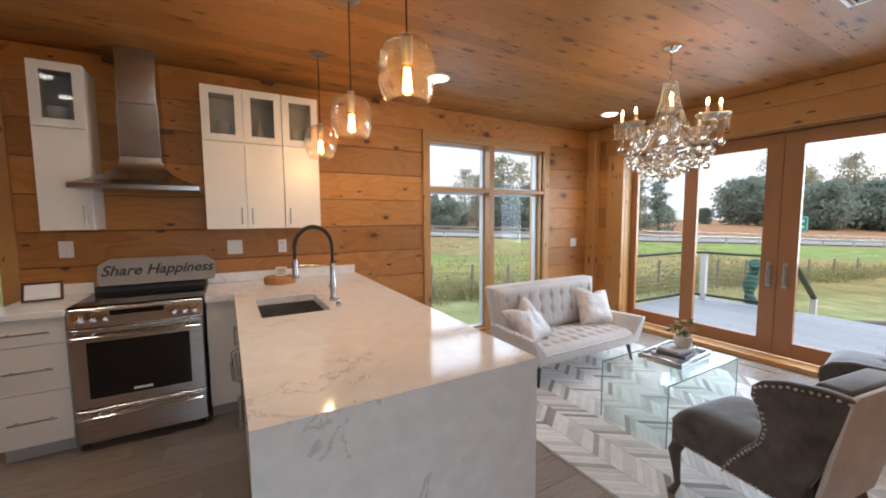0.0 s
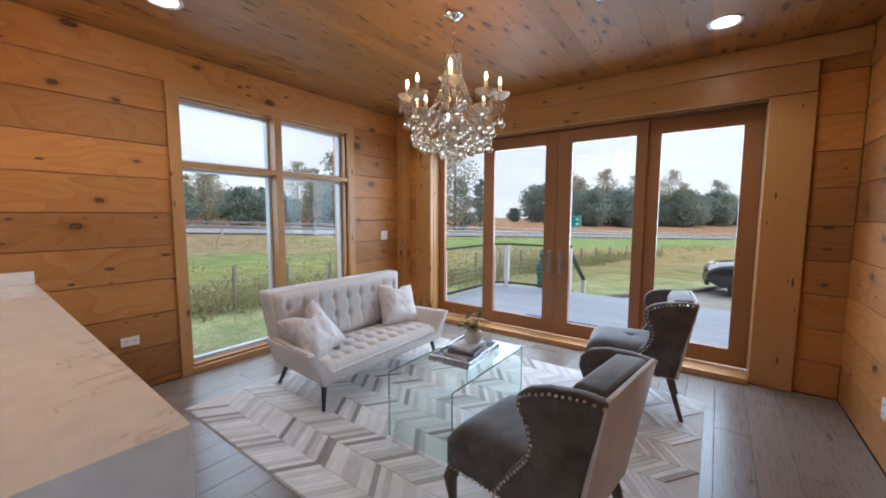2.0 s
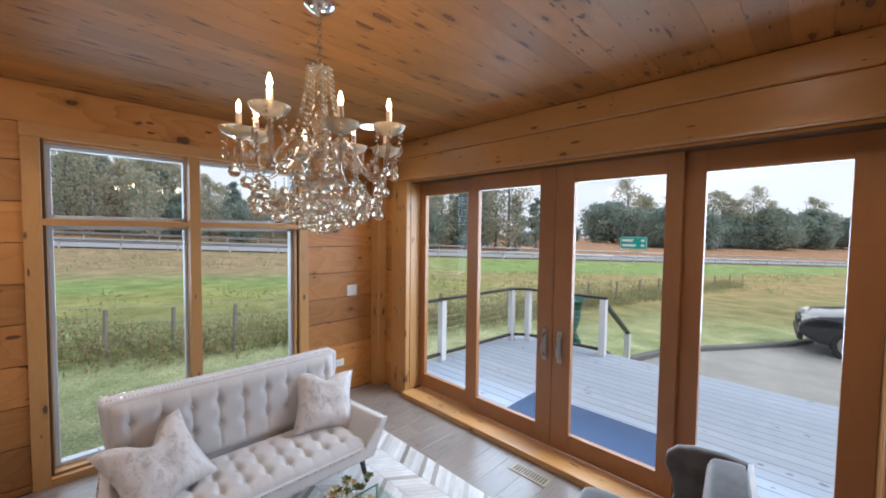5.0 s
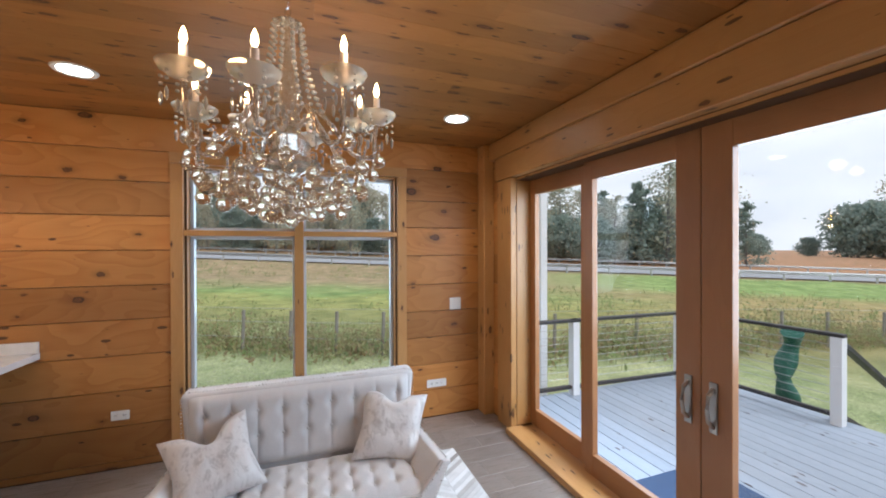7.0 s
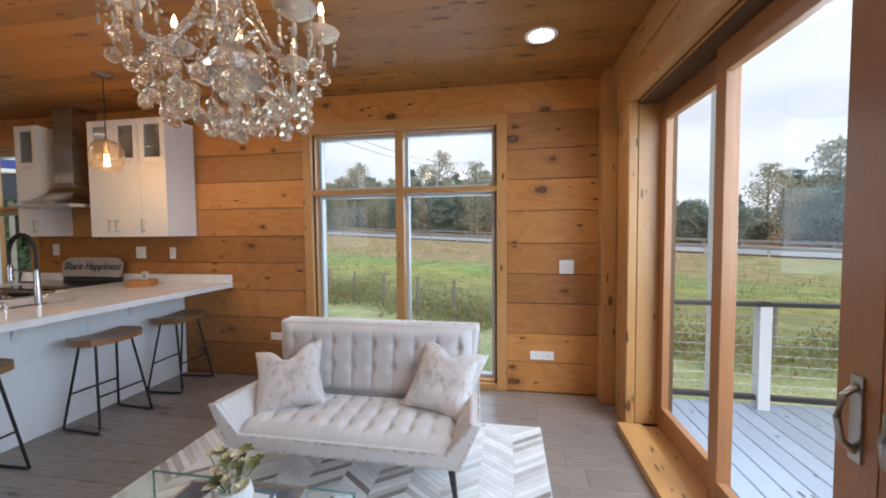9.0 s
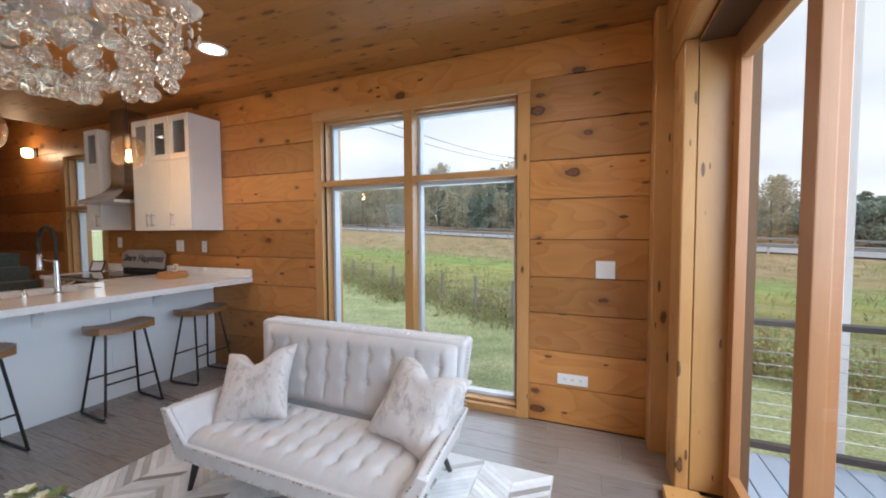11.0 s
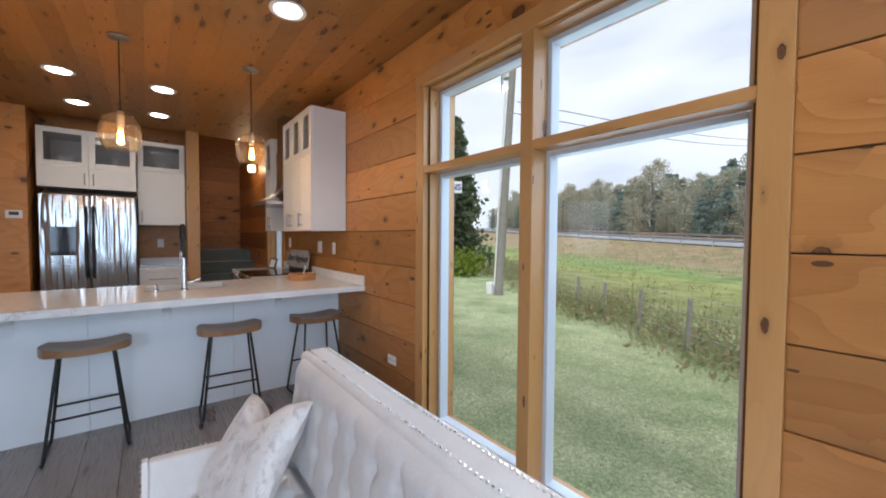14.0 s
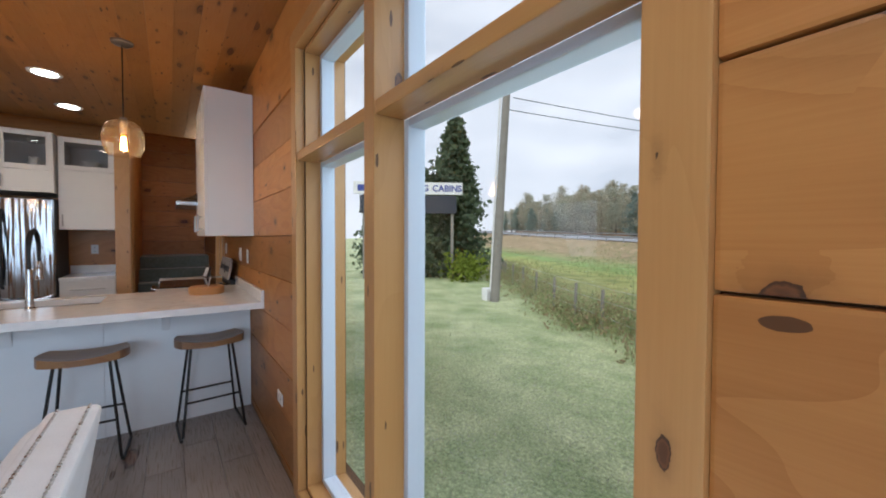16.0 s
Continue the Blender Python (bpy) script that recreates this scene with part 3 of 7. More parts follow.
me.from_pydata(verts, [], faces)
me.materials.append(M["grass"])
for q in me.polygons:
    q.use_smooth = True
tagged(new("ground", me), "mown green lawn rising to a brown grassy embankment", "ground", kind="structure")


def strip(name, s0, s1, lift, mat, label, cat, u0=-260, u1=300, step=6.0):
    vs, fs = [], []
    k = 0
    u = u0
    while u <= u1:
        for s in (s0, s1):
            x, y = 3.0 + s * NX + u * NY, 2.0 + s * NY - u * NX
            vs.append((x, y, -0.55 - 0.034 * max(-160, min(160, u)) + lift))
        if k:
            fs.append((2 * k - 2, 2 * k - 1, 2 * k + 1, 2 * k))
        k += 1
        u += step
    me = bpy.data.meshes.new(name)
    me.from_pydata(vs, [], fs)
    me.materials.append(mat)
    return tagged(new(name, me), label, cat, kind="structure")


M["asphalt"] = plain("pale_asphalt", (0.33, 0.33, 0.34), 0.8, vary=0.12, scale=0.6, bump=0.2)
strip("road", 38, 58, 0.12, M["asphalt"], "pale grey highway on the embankment", "road")

# ---- more materials ----
n = Nodes("white_quartz")
p = n.place((1, 1, 1))
vein = n.math("ABSOLUTE", n.math("SUBTRACT", n.noise(p, 2.3, 5.0, 0.6, 1.3), 0.5))
gate = n.math("GREATER_THAN", n.noise(p, 1.9, 2.0), 0.56)
line = n.math("MULTIPLY", gate, n.math("MAXIMUM", 0.0, n.math("SUBTRACT", 1.0, n.math("MULTIPLY", vein, 55.0))))
speck = n.ramp(n.noise(p, 14.0, 4.0), [(0.35, (0.74, 0.735, 0.73)), (0.7, (0.82, 0.815, 0.81))])
n.set(Base_Color=n.mix(n.math("MULTIPLY", line, 0.55), speck, (0.42, 0.40, 0.38)), Roughness=0.1, Specular_IOR_Level=0.5)
M["quartz"] = n.mat

n = Nodes("brushed_steel")
p = n.place((3, 3, 260))
br = n.noise(p, 1.0, 3.0)
n.set(Base_Color=n.ramp(br, [(0.3, (0.46, 0.45, 0.44)), (0.7, (0.60, 0.59, 0.58))]), Metallic=1.0, Roughness=n.math("MULTIPLY_ADD", br, 0.14, 0.16))
M["steel"] = n.mat

n = Nodes("polished_steel")
p = n.place((1.0, 7.0, 0.6))
n.set(Base_Color=(0.40, 0.40, 0.40), Metallic=1.0, Roughness=0.17)
n.bump(n.noise(p, 1.6, 2.0), 0.6, 0.045)
M["fridge"] = n.mat


def fabric(name, a, b, scale, sheen, rough=0.85, weave=420.0):
    n = Nodes(name)
    p = n.place((1, 1, 1))
    col = n.ramp(n.noise(p, scale, 5.0, 0.62), [(0.32, a), (0.68, b)])
    thread = n.noise(p, weave, 2.0)
    col = n.mix(0.25, col, n.ramp(thread, [(0.3, (0.5, 0.5, 0.5)), (0.7, (1.3, 1.3, 1.3))]), "MULTIPLY")
    n.set(Base_Color=col, Roughness=rough, Sheen_Weight=sheen, Sheen_Roughness=0.35)
    n.bump(n.math("ADD", n.math("MULTIPLY", thread, 0.5), n.noise(p, scale * 1.5, 3.0)), 0.18, 0.004)
    return n.mat


M["sofa"] = fabric("cream_linen", (0.62, 0.585, 0.57), (0.70, 0.67, 0.655), 5.0, 0.2)
M["velvet"] = fabric("taupe_velvet", (0.062, 0.058, 0.057), (0.15, 0.143, 0.141), 9.0, 1.0)
# the chair's outside back: velvet with its daylight sheen put into a paler colour
M["velvet_lit_back"] = fabric("daylit_velvet", (0.60, 0.61, 0.62), (0.78, 0.79, 0.80), 6.0, 0.8)
n = Nodes("metallic_hide_pillow")
p = n.place((1.6, 1.6, 0.8), 2.0)
pat = n.noise(p, 12.0, 8.0, 0.75, 0.5)
mask = n.ramp(pat, [(0.50, (0, 0, 0)), (0.60, (1, 1, 1))])
n.set(Base_Color=n.mix(mask, (0.68, 0.63, 0.60), (0.50, 0.445, 0.415)), Roughness=0.34, Sheen_Weight=0.3)
n.bump(n.noise(p, 16.0, 4.0), 0.35, 0.012)
M["pillow"] = n.mat
M["nail"] = plain("pewter_nails", (0.72, 0.70, 0.67), 0.28, 1.0)
M["black"] = plain("black_metal", (0.035, 0.034, 0.034), 0.45, 0.6)
M["blackleg"] = plain("black_lacquer", (0.02, 0.018, 0.017), 0.3)
M["legwood"] = plain("grey_brown_wood", (0.10, 0.075, 0.06), 0.5, bump=0.1)
M["seatwood"] = wood("stool_wood", "y", (0.30, 0.16, 0.07), (0.22, 0.105, 0.042), (0.13, 0.055, 0.022), knots=0.0, rough=0.4, pins=0.0)
M["blackglass"] = plain("black_glass", (0.008, 0.008, 0.009), 0.06)
M["cab"] = plain("white_cabinet", (0.76, 0.745, 0.725), 0.35, vary=0.03, bump=0.03)
M["cabin"] = plain("cabinet_inside", (0.62, 0.60, 0.58), 0.6)
M["toe"] = plain("grey_kick", (0.45, 0.45, 0.45), 0.6)
M["panelwhite"] = plain("white_boarding", (0.84, 0.865, 0.89), 0.5, vary=0.04, bump=0.08)
M["chrome"] = plain("chrome", (0.7, 0.7, 0.7), 0.08, 1.0)
M["plate"] = plain("white_plate", (0.80, 0.79, 0.77), 0.4, vary=0.02)
M["slot"] = plain("dark_slot", (0.05, 0.05, 0.05), 0.6)
M["china"] = plain("white_china", (0.80, 0.78, 0.75), 0.25)
M["smoke"] = glass("smoked_cabinet_glass", 0.02, (0.80, 0.80, 0.80), 0.05)
M["ctable"] = glass("table_glass", 0.0, (0.93, 0.98, 0.965), 0.11)
M["bulbglass"] = glass("pendant_glass", 0.05, (0.99, 0.91, 0.80), 0.22, 1.8)
pg = M["bulbglass"].node_tree
haze = pg.nodes.new("ShaderNodeBsdfTranslucent")
haze.inputs["Color"].default_value = (0.95, 0.80, 0.60, 1)
seeds = pg.nodes.new("ShaderNodeTexNoise")
seeds.inputs["Scale"].default_value = 34.0
amount = pg.nodes.new("ShaderNodeMath")
amount.operation = "MULTIPLY"
amount.inputs[1].default_value = 0.06
blend = pg.nodes.new("ShaderNodeMixShader")
pg.links.new(seeds.outputs["Fac"], amount.inputs[0])
pg.links.new(amount.outputs[0], blend.inputs[0])
pg.links.new(pg.nodes["Mix Shader"].outputs[0], blend.inputs[1])
pg.links.new(haze.outputs[0], blend.inputs[2])
pg.links.new(blend.outputs[0], pg.nodes["Material Output"].inputs["Surface"])
for name, milk in (("crystal", 0.30), ("crystal_ball", 0.08)):
    n = Nodes(name)
    gb = n.node("ShaderNodeBsdfGlass", Roughness=0.01, IOR=1.5, Color=(1.0, 0.965, 0.90, 1))
    df = n.node("ShaderNodeBsdfDiffuse", Color=(0.92, 0.86, 0.77, 1))
    mx = n.node("ShaderNodeMixShader", Fac=milk)
    n.link(gb.outputs[0], mx.inputs[1])
    n.link(df.outputs[0], mx.inputs[2])
    n.link(mx.outputs[0], n.t.nodes["Material Output"].inputs["Surface"])
    M[name] = n.mat
M["crystal_arm"] = plain("milky_crystal", (0.90, 0.82, 0.72), 0.08, vary=0.05, Transmission_Weight=0.75)
M["flame"] = glow("candle_bulb", (1.0, 0.66, 0.30), 18.0)
M["filament"] = glow("filament", (1.0, 0.55, 0.18), 60.0)
M["amber"] = glass("amber_bulb_glass", 0.0, (1.0, 0.80, 0.52), 0.1)
M["candle"] = plain("candle_sleeve", (0.78, 0.66, 0.58), 0.5)
M["greywood"] = plain("weathered_grey_wood", (0.33, 0.30, 0.28), 0.75, vary=0.2, bump=0.3)
M["ink"] = plain("dark_lettering", (0.04, 0.04, 0.045), 0.6)
M["darkwood"] = plain("dark_frame", (0.06, 0.025, 0.018), 0.45)
M["paper"] = plain("paper", (0.78, 0.77, 0.76), 0.7)
M["slice"] = plain("wood_slice", (0.45, 0.21, 0.07), 0.5, vary=0.2, bump=0.2)
M["carpet"] = fabric("green_grey_carpet", (0.12, 0.16, 0.15), (0.19, 0.235, 0.225), 30.0, 0.3)
M["tray"] = plain("silver_tray", (0.62, 0.62, 0.63), 0.18, 0.85)
M["bookblue"] = plain("slate_book", (0.10, 0.13, 0.17), 0.5)
M["bookwhite"] = plain("pale_book", (0.66, 0.66, 0.66), 0.5)
M["pot"] = plain("ribbed_white_pot", (0.72, 0.70, 0.67), 0.55)
M["petal"] = plain("ivory_petals", (0.70, 0.62, 0.40), 0.7, vary=0.25, scale=40)
M["leaf"] = plain("olive_leaves", (0.16, 0.17, 0.05), 0.6, vary=0.4, scale=30)


def hull(bm, pts, b=0.0, seg=2):
    tmp = bmesh.new()
    for q in pts:
        tmp.verts.new(q)
    bmesh.ops.convex_hull(tmp, input=tmp.verts)
    bmesh.ops.dissolve_limit(tmp, angle_limit=radians(3), verts=tmp.verts, edges=tmp.edges)
    if b:
        bmesh.ops.bevel(tmp, geom=list(tmp.edges), offset=b, segments=seg, affect="EDGES", profile=0.6)
    me = bpy.data.meshes.new("tmp")
    tmp.to_mesh(me)
    tmp.free()
    bm.from_mesh(me)
    bpy.data.meshes.remove(me)


def ball(bm, at, r, u=10, v=6, squash=1.0):
    bmesh.ops.create_uvsphere(bm, u_segments=u, v_segments=v, radius=r, matrix=Matrix.Translation(at) @ Matrix.Diagonal((1, 1, squash, 1)))


def sheet(bm, fn, nu, nv):
    """A grid of points fn(u, v), u and v from 0 to 1."""
    vs = [[bm.verts.new(fn(i / nu, j / nv)) for i in range(nu + 1)] for j in range(nv + 1)]
    for j in range(nv):
        for i in range(nu):
            bm.faces.new((vs[j][i], vs[j][i + 1], vs[j + 1][i + 1], vs[j + 1][i]))
    return vs


def bar_handle(parent, x, y, z, length, axis, out, r=0.006, mat=None):
    """A bar handle on two posts; out: the way it stands off."""
    bm = fresh()
    o = Vector(out) * 0.032
    d = Vector((1, 0, 0)) if axis == "x" else Vector((0, 1, 0)) if axis == "y" else Vector((0, 0, 1))
    c = Vector((x, y, z))
    tube(bm, [c + o - d * length / 2, c + o + d * length / 2], r, 10)
    for k in (-0.36, 0.36):
        tube(bm, [c + d * length * k, c + d * length * k + o], r * 0.8, 8)
    return part("handle", bm, mat or M["handle"], parent, "satin nickel bar handle", True)


# ---- kitchen: cabinets ----
def wall_cabinet(m, w, h, d, split, doors, label, glass_h=0.40, hinge=None):
    """A wall cabinet in its own axes: width along x, front at y = 0, back at y = d; a glazed row above plain doors."""
    c = thing("wall_cabinet", m, label, "cabinet", "white kitchen wall cabinets")
    t = 0.018
    for nm, q in (("side_panel", (0, t, 0.02, d, 0, h)), ("side_panel", (w - t, w, 0.02, d, 0, h)), ("bottom_panel", (t, w - t, 0.02, d, 0, t)), ("top_panel", (t, w - t, 0.02, d, h - t, h)),
                  ("back_panel", (t, w - t, d - t, d, t, h - t)), ("shelf", (t, w - t, 0.025, d - t, split - t, split))):
        simple(nm, [q], M["cab"], c, 0.001)
    edges = [w * i / doors for i in range(doors + 1)]
    for i in range(doors):
        x0, x1 = edges[i] + 0.0015, edges[i + 1] - 0.0015
        bm = fresh()
        box(bm, x0, x1, 0, 0.019, 0.0, split - 0.004, 0.002, 2)
        dr = part("door", bm, M["cab"], c, "flat white door")
        side = (hinge or "rlr")[i]
        hx = x1 - 0.035 if side == "r" else x0 + 0.035
        bar_handle(dr, hx, 0.0, 0.10, 0.13, "z", (0, -1, 0))
        bm = fresh()
        z0, z1, f = split, h, 0.055
        box(bm, x0, x0 + f, 0, 0.019, z0, z1, 0.002)
        box(bm, x1 - f, x1, 0, 0.019, z0, z1, 0.002)
        box(bm, x0 + f, x1 - f, 0, 0.019, z0, z0 + f, 0.001)
        box(bm, x0 + f, x1 - f, 0, 0.019, z1 - f, z1, 0.001)
        gd = part("glass_door", bm, M["cab"], c, "white frame round smoked glass")
        bm = fresh()
        box(bm, x0 + f - 0.004, x1 - f + 0.004, 0.008, 0.012, z0 + f - 0.004, z1 - f + 0.004)
        pn = part("pane", bm, M["smoke"], gd, "smoked glass")
        pn.visible_shadow = False
    return c


def base_cabinet(m, w, d, drawers, label, h=0.878):
    """A base cabinet with a kick and drawers or a door: width along x, front at y = 0."""
    c = thing("base_cabinet", m, label, "cabinet", "white kitchen base cabinets")
    bm = fresh()
    box(bm, 0, w, 0.02, d, 0.1, h, 0.001)
    part("body", bm, M["cab"], c)
    bm = fresh()
    box(bm, 0.01, w - 0.01, 0.07, d, 0.0, 0.099)
    part("kick_board", bm, M["toe"], c, "grey kick board")
    z = h - 0.004
    for hh in drawers:
        bm = fresh()
        box(bm, 0.002, w - 0.002, 0, 0.019, z - hh + 0.004, z, 0.002, 2)
        dr = part("drawer", bm, M["cab"], c)
        bar_handle(dr, w / 2, 0.0, z - hh / 2, w * 0.62, "x", (0, -1, 0))
        z -= hh
    return c


CH = WY - 0.004
wall_cabinet(pose(-0.41, 3.88, 1.395), 0.27, 1.09, CH - 3.88, 0.675, 1, "narrow white wall cabinet with glazed top beside hood")
wall_cabinet(pose(0.515, 3.84, 1.385), 0.56, 1.085, CH - 3.84, 0.675, 2, "white two-door wall cabinet with glazed top", hinge="rl")
wall_cabinet(pose(1.078, 3.84, 1.385), 0.285, 1.085, CH - 3.84, 0.675, 1, "white single-door wall cabinet with glazed top", hinge="l")
base_cabinet(pose(-0.585, 3.56, 0), 0.345, CH - 3.56, (0.16, 0.29, 0.325), "white base cabinet with three drawers beside range")

corner = thing("base_cabinet", pose(0.49, 3.57, 0), "white corner base cabinet door beside the range", "cabinet", "white kitchen base cabinets")
simple("body", [(0.0, 0.19, 0.02, CH - 3.57, 0.1, 0.878)], M["cab"], corner)
simple("door", [(0.003, 0.19, 0.0, 0.019, 0.1, 0.872)], M["cab"], corner)
simple("kick_board", [(0.005, 0.185, 0.06, 0.5, 0.0, 0.099)], M["toe"], corner)

# peninsula: worktop with sink cut-out, waterfall end, back panel
pen = thing("peninsula", pose(0.69, 1.53, 0), "white boarded peninsula base with cabinet fronts", "kitchen peninsula")
simple("body", [(0.02, 0.075, 0, 2.63, 0.1, 0.70), (0.0752, 0.49, 0, 1.05, 0.1, 0.874), (0.0752, 0.49, 1.78, 2.63, 0.1, 0.874), (0.0752, 0.49, 1.051, 1.779, 0.1, 0.55)], M["cab"], pen, 0.001)
simple("kick_board", [(0.06, 0.48, 0.0, 2.63, 0.0, 0.099)], M["toe"], pen)
for y0, y1 in ((0.0, 0.55), (0.553, 1.10), (1.103, 1.65)):
    dr = simple("door", [(0.0, 0.019, y0, y1, 0.1, 0.872)], M["cab"], pen, 0.002)
    bar_handle(dr, 0.0, y1 - 0.04, 0.72, 0.13, "z", (-1, 0, 0))
dw = simple("dishwasher_front", [(-0.004, 0.019, 1.655, 2.03, 0.1, 0.872)], M["steel"], pen, 0.004, "steel dishwasher front")
bm = fresh()
tube(bm, [(-0.003, 1.70, 0.60), (-0.05, 1.70, 0.585), (-0.06, 1.70, 0.50), (-0.05, 1.70, 0.40), (-0.003, 1.70, 0.385)], 0.012, 10)
part("handle", bm, M["chrome"], dw, "curved steel handle", True)
for y0, y1 in ((-0.005, 0.86), (0.862, 1.73), (1.732, 2.628)):
    simple("back_panel", [(0.491, 0.503, y0, y1, 0.0, 0.874)], M["panelwhite"], pen, 0.001)
for yy in (0.5, 1.29, 2.07):
    bm = fresh()
    prism(bm, [(0.504, 0.872), (0.72, 0.872), (0.70, 0.845), (0.60, 0.83), (0.535, 0.78), (0.504, 0.69)], "y", yy - 0.025, yy + 0.025, 0.003)
    part("corbel", bm, M["panelwhite"], pen, "white corbel under the overhang")

top = thing("worktop", pose(0, 0, 0.876), "white veined quartz worktop with waterfall end", "worktop")
bm = fresh()
TZ = 0.044
SX0, SX1, SY0, SY1 = 0.79, 1.165, 2.69, 3.24
XE0, XE1 = 1.665, 1.745


def edge_x(y):
    return XE0 + (XE1 - XE0) * (y - 1.49) / (CH - 1.49)


for poly in ([(0.67, 1.49), (edge_x(1.49), 1.49), (edge_x(SY0), SY0), (0.67, SY0)], [(0.67, SY0), (SX0, SY0), (SX0, SY1), (0.67, SY1)],
             [(SX1, SY0), (edge_x(SY0), SY0), (edge_x(SY1), SY1), (SX1, SY1)], [(0.67, SY1), (edge_x(SY1), SY1), (edge_x(CH), CH), (0.67, CH)],
             [(0.488, 3.53), (0.67, 3.53), (0.67, CH), (0.488, CH)]):
    prism(bm, poly, "z", 0.0, TZ)
bmesh.ops.remove_doubles(bm, verts=bm.verts, dist=0.0002)
part("slab", bm, M["quartz"], top)
simple("waterfall_end", [(0.67, 1.664, 1.492, 1.524, -0.876, -0.0005)], M["quartz"], top, 0.001)
simple("splashback", [(0.488, 1.742, CH - 0.02, CH, TZ + 0.0005, TZ + 0.082)], M["quartz"], top, 0.002)
top2 = thing("worktop", pose(0, 0, 0.88), "small white quartz worktop on the drawer cabinet", "worktop")
simple("slab", [(-0.595, -0.232, 3.535, CH, 0, 0.04)], M["quartz"], top2, 0.002)
simple("splashback", [(-0.595, -0.232, CH - 0.02, CH, 0.0405, 0.12)], M["quartz"], top2, 0.002)

sink = thing("sink", pose((SX0 + SX1) / 2, (SY0 + SY1) / 2, 0.875), "stainless steel undermount sink", "sink")
bm = fresh()
hx, hy = (SX1 - SX0) / 2, (SY1 - SY0) / 2
for q in ((-hx - 0.01, -hx + 0.002, -hy - 0.01, hy + 0.01, -0.23, 0.0), (hx - 0.002, hx + 0.01, -hy - 0.01, hy + 0.01, -0.23, 0.0), (-hx, hx, -hy - 0.01, -hy + 0.002, -0.23, 0.0), (-hx, hx, hy - 0.002, hy + 0.01, -0.23, 0.0), (-hx, hx, -hy, hy, -0.235, -0.225)):
    box(bm, *q)
part("bowl", bm, M["steel"], sink)
bm = fresh()
lathe(bm, [(0.0, -0.224), (0.03, -0.223), (0.042, -0.2205), (0.044, -0.2245)], 20)
part("drain", bm, M["chrome"], sink, "round chrome drain", True)

tap = thing("faucet", pose(1.235, 2.93, 0.92), "steel spring-neck kitchen faucet with black hose", "faucet")
bm = fresh()
lathe(bm, [(0.027, 0), (0.027, 0.012), (0.02, 0.018), (0.02, 0.13), (0.017, 0.14), (0.017, 0.25)], 18)
tube(bm, [(0, 0, 0.06), (0.0, 0.05, 0.065), (0.0, 0.10, 0.085)], 0.008, 8)
part("body", bm, M["steel"], tap, "", True)
arch = [(-0.115 + 0.115 * math.cos(a), 0, 0.36 + 0.13 * math.sin(a)) for a in [math.pi * i / 16 for i in range(17)]]
bm = fresh()
tube(bm, [(0, 0, 0.24), (0, 0, 0.30)] + arch + [(-0.23, 0, 0.30), (-0.23, 0, 0.27)], 0.010, 10)
for i in range(2, 30):
    f = i / 30 * 16
    k = int(f)
    a, b = Vector(arch[k]), Vector(arch[min(k + 1, 16)])
    c = a.lerp(b, f - k)
    d = (b - a).normalized()
    tube(bm, [c - d * 0.003, c + d * 0.003], 0.0145, 10)
part("spring_hose", bm, M["black"], tap, "black spring hose", True)
bm = fresh()
lathe(bm, [(0.012, 0.29), (0.018, 0.27), (0.018, 0.20), (0.023, 0.175), (0.021, 0.165)], 14, (-0.23, 0, 0))
tube(bm, [(0, 0, 0.235), (-0.11, 0, 0.24), (-0.215, 0, 0.25)], 0.006, 8)
part("spray_head", bm, M["steel"], tap, "steel spray head", True)
soap = thing("soap_pump", pose(1.225, 2.76, 0.92), "short steel soap pump on the worktop", "soap dispenser")
bm = fresh()
lathe(bm, [(0.018, 0), (0.018, 0.02), (0.011, 0.026), (0.011, 0.05)], 14)
tube(bm, [(0, 0, 0.046), (-0.03, 0, 0.052), (-0.055, 0, 0.045)], 0.006, 8)
part("pump", bm, M["steel"], soap, "", True)

# range
rg = thing("range", pose(0.125, 3.50, 0), "stainless steel slide-in range with black oven window", "range")
w2 = 0.348
simple("body", [(-w2, w2, 0.04, 0.63, 0.05, 0.905)], M["steel"], rg, 0.002)
simple("cooktop", [(-w2 - 0.004, w2 + 0.004, 0.05, 0.60, 0.906, 0.926)], M["blackglass"], rg, 0.004, "black glass cooktop")
simple("rear_vent", [(-w2, w2, 0.60, 0.65, 0.906, 0.965)], M["slot"], rg, 0.006, "black rear vent strip")
bm = fresh()
prism(bm, [(0.0, 0.80), (0.045, 0.905), (0.06, 0.925), (0.10, 0.925), (0.10, 0.80)], "x", -w2, w2, 0.003)
part("control_panel", bm, M["steel"], rg, "slanted steel control panel")
bm = fresh()
hull(bm, [(x, y, z) for x in (-0.15, 0.13) for y, z in ((0.006, 0.812), (0.038, 0.89), (0.012, 0.80), (0.048, 0.886))])
part("display", bm, M["blackglass"], rg, "black display")
for x in (-0.30, -0.24, -0.18, 0.18, 0.24, 0.30):
    bm = fresh()
    tube(bm, [(x, 0.025, 0.853), (x, 0.0, 0.863), (x, -0.02, 0.871)], [0.024, 0.022, 0.020], 16)
    part("knob", bm, M["chrome"], rg, "round steel knob", True)
od = simple("oven_door", [(-w2 + 0.002, w2 - 0.002, 0.0, 0.04, 0.285, 0.79)], M["steel"], rg, 0.006, "steel oven door")
simple("window", [(-0.265, 0.265, -0.004, 0.001, 0.345, 0.705)], M["blackglass"], od, 0.002, "black oven window")
simple("emblem", [(-0.05, 0.05, -0.006, -0.0035, 0.365, 0.38)], M["plate"], od, 0.001, "small pale emblem")
bar_handle(od, 0.0, 0.0, 0.745, 0.65, "x", (0, -1.7, 0), 0.012, M["chrome"])
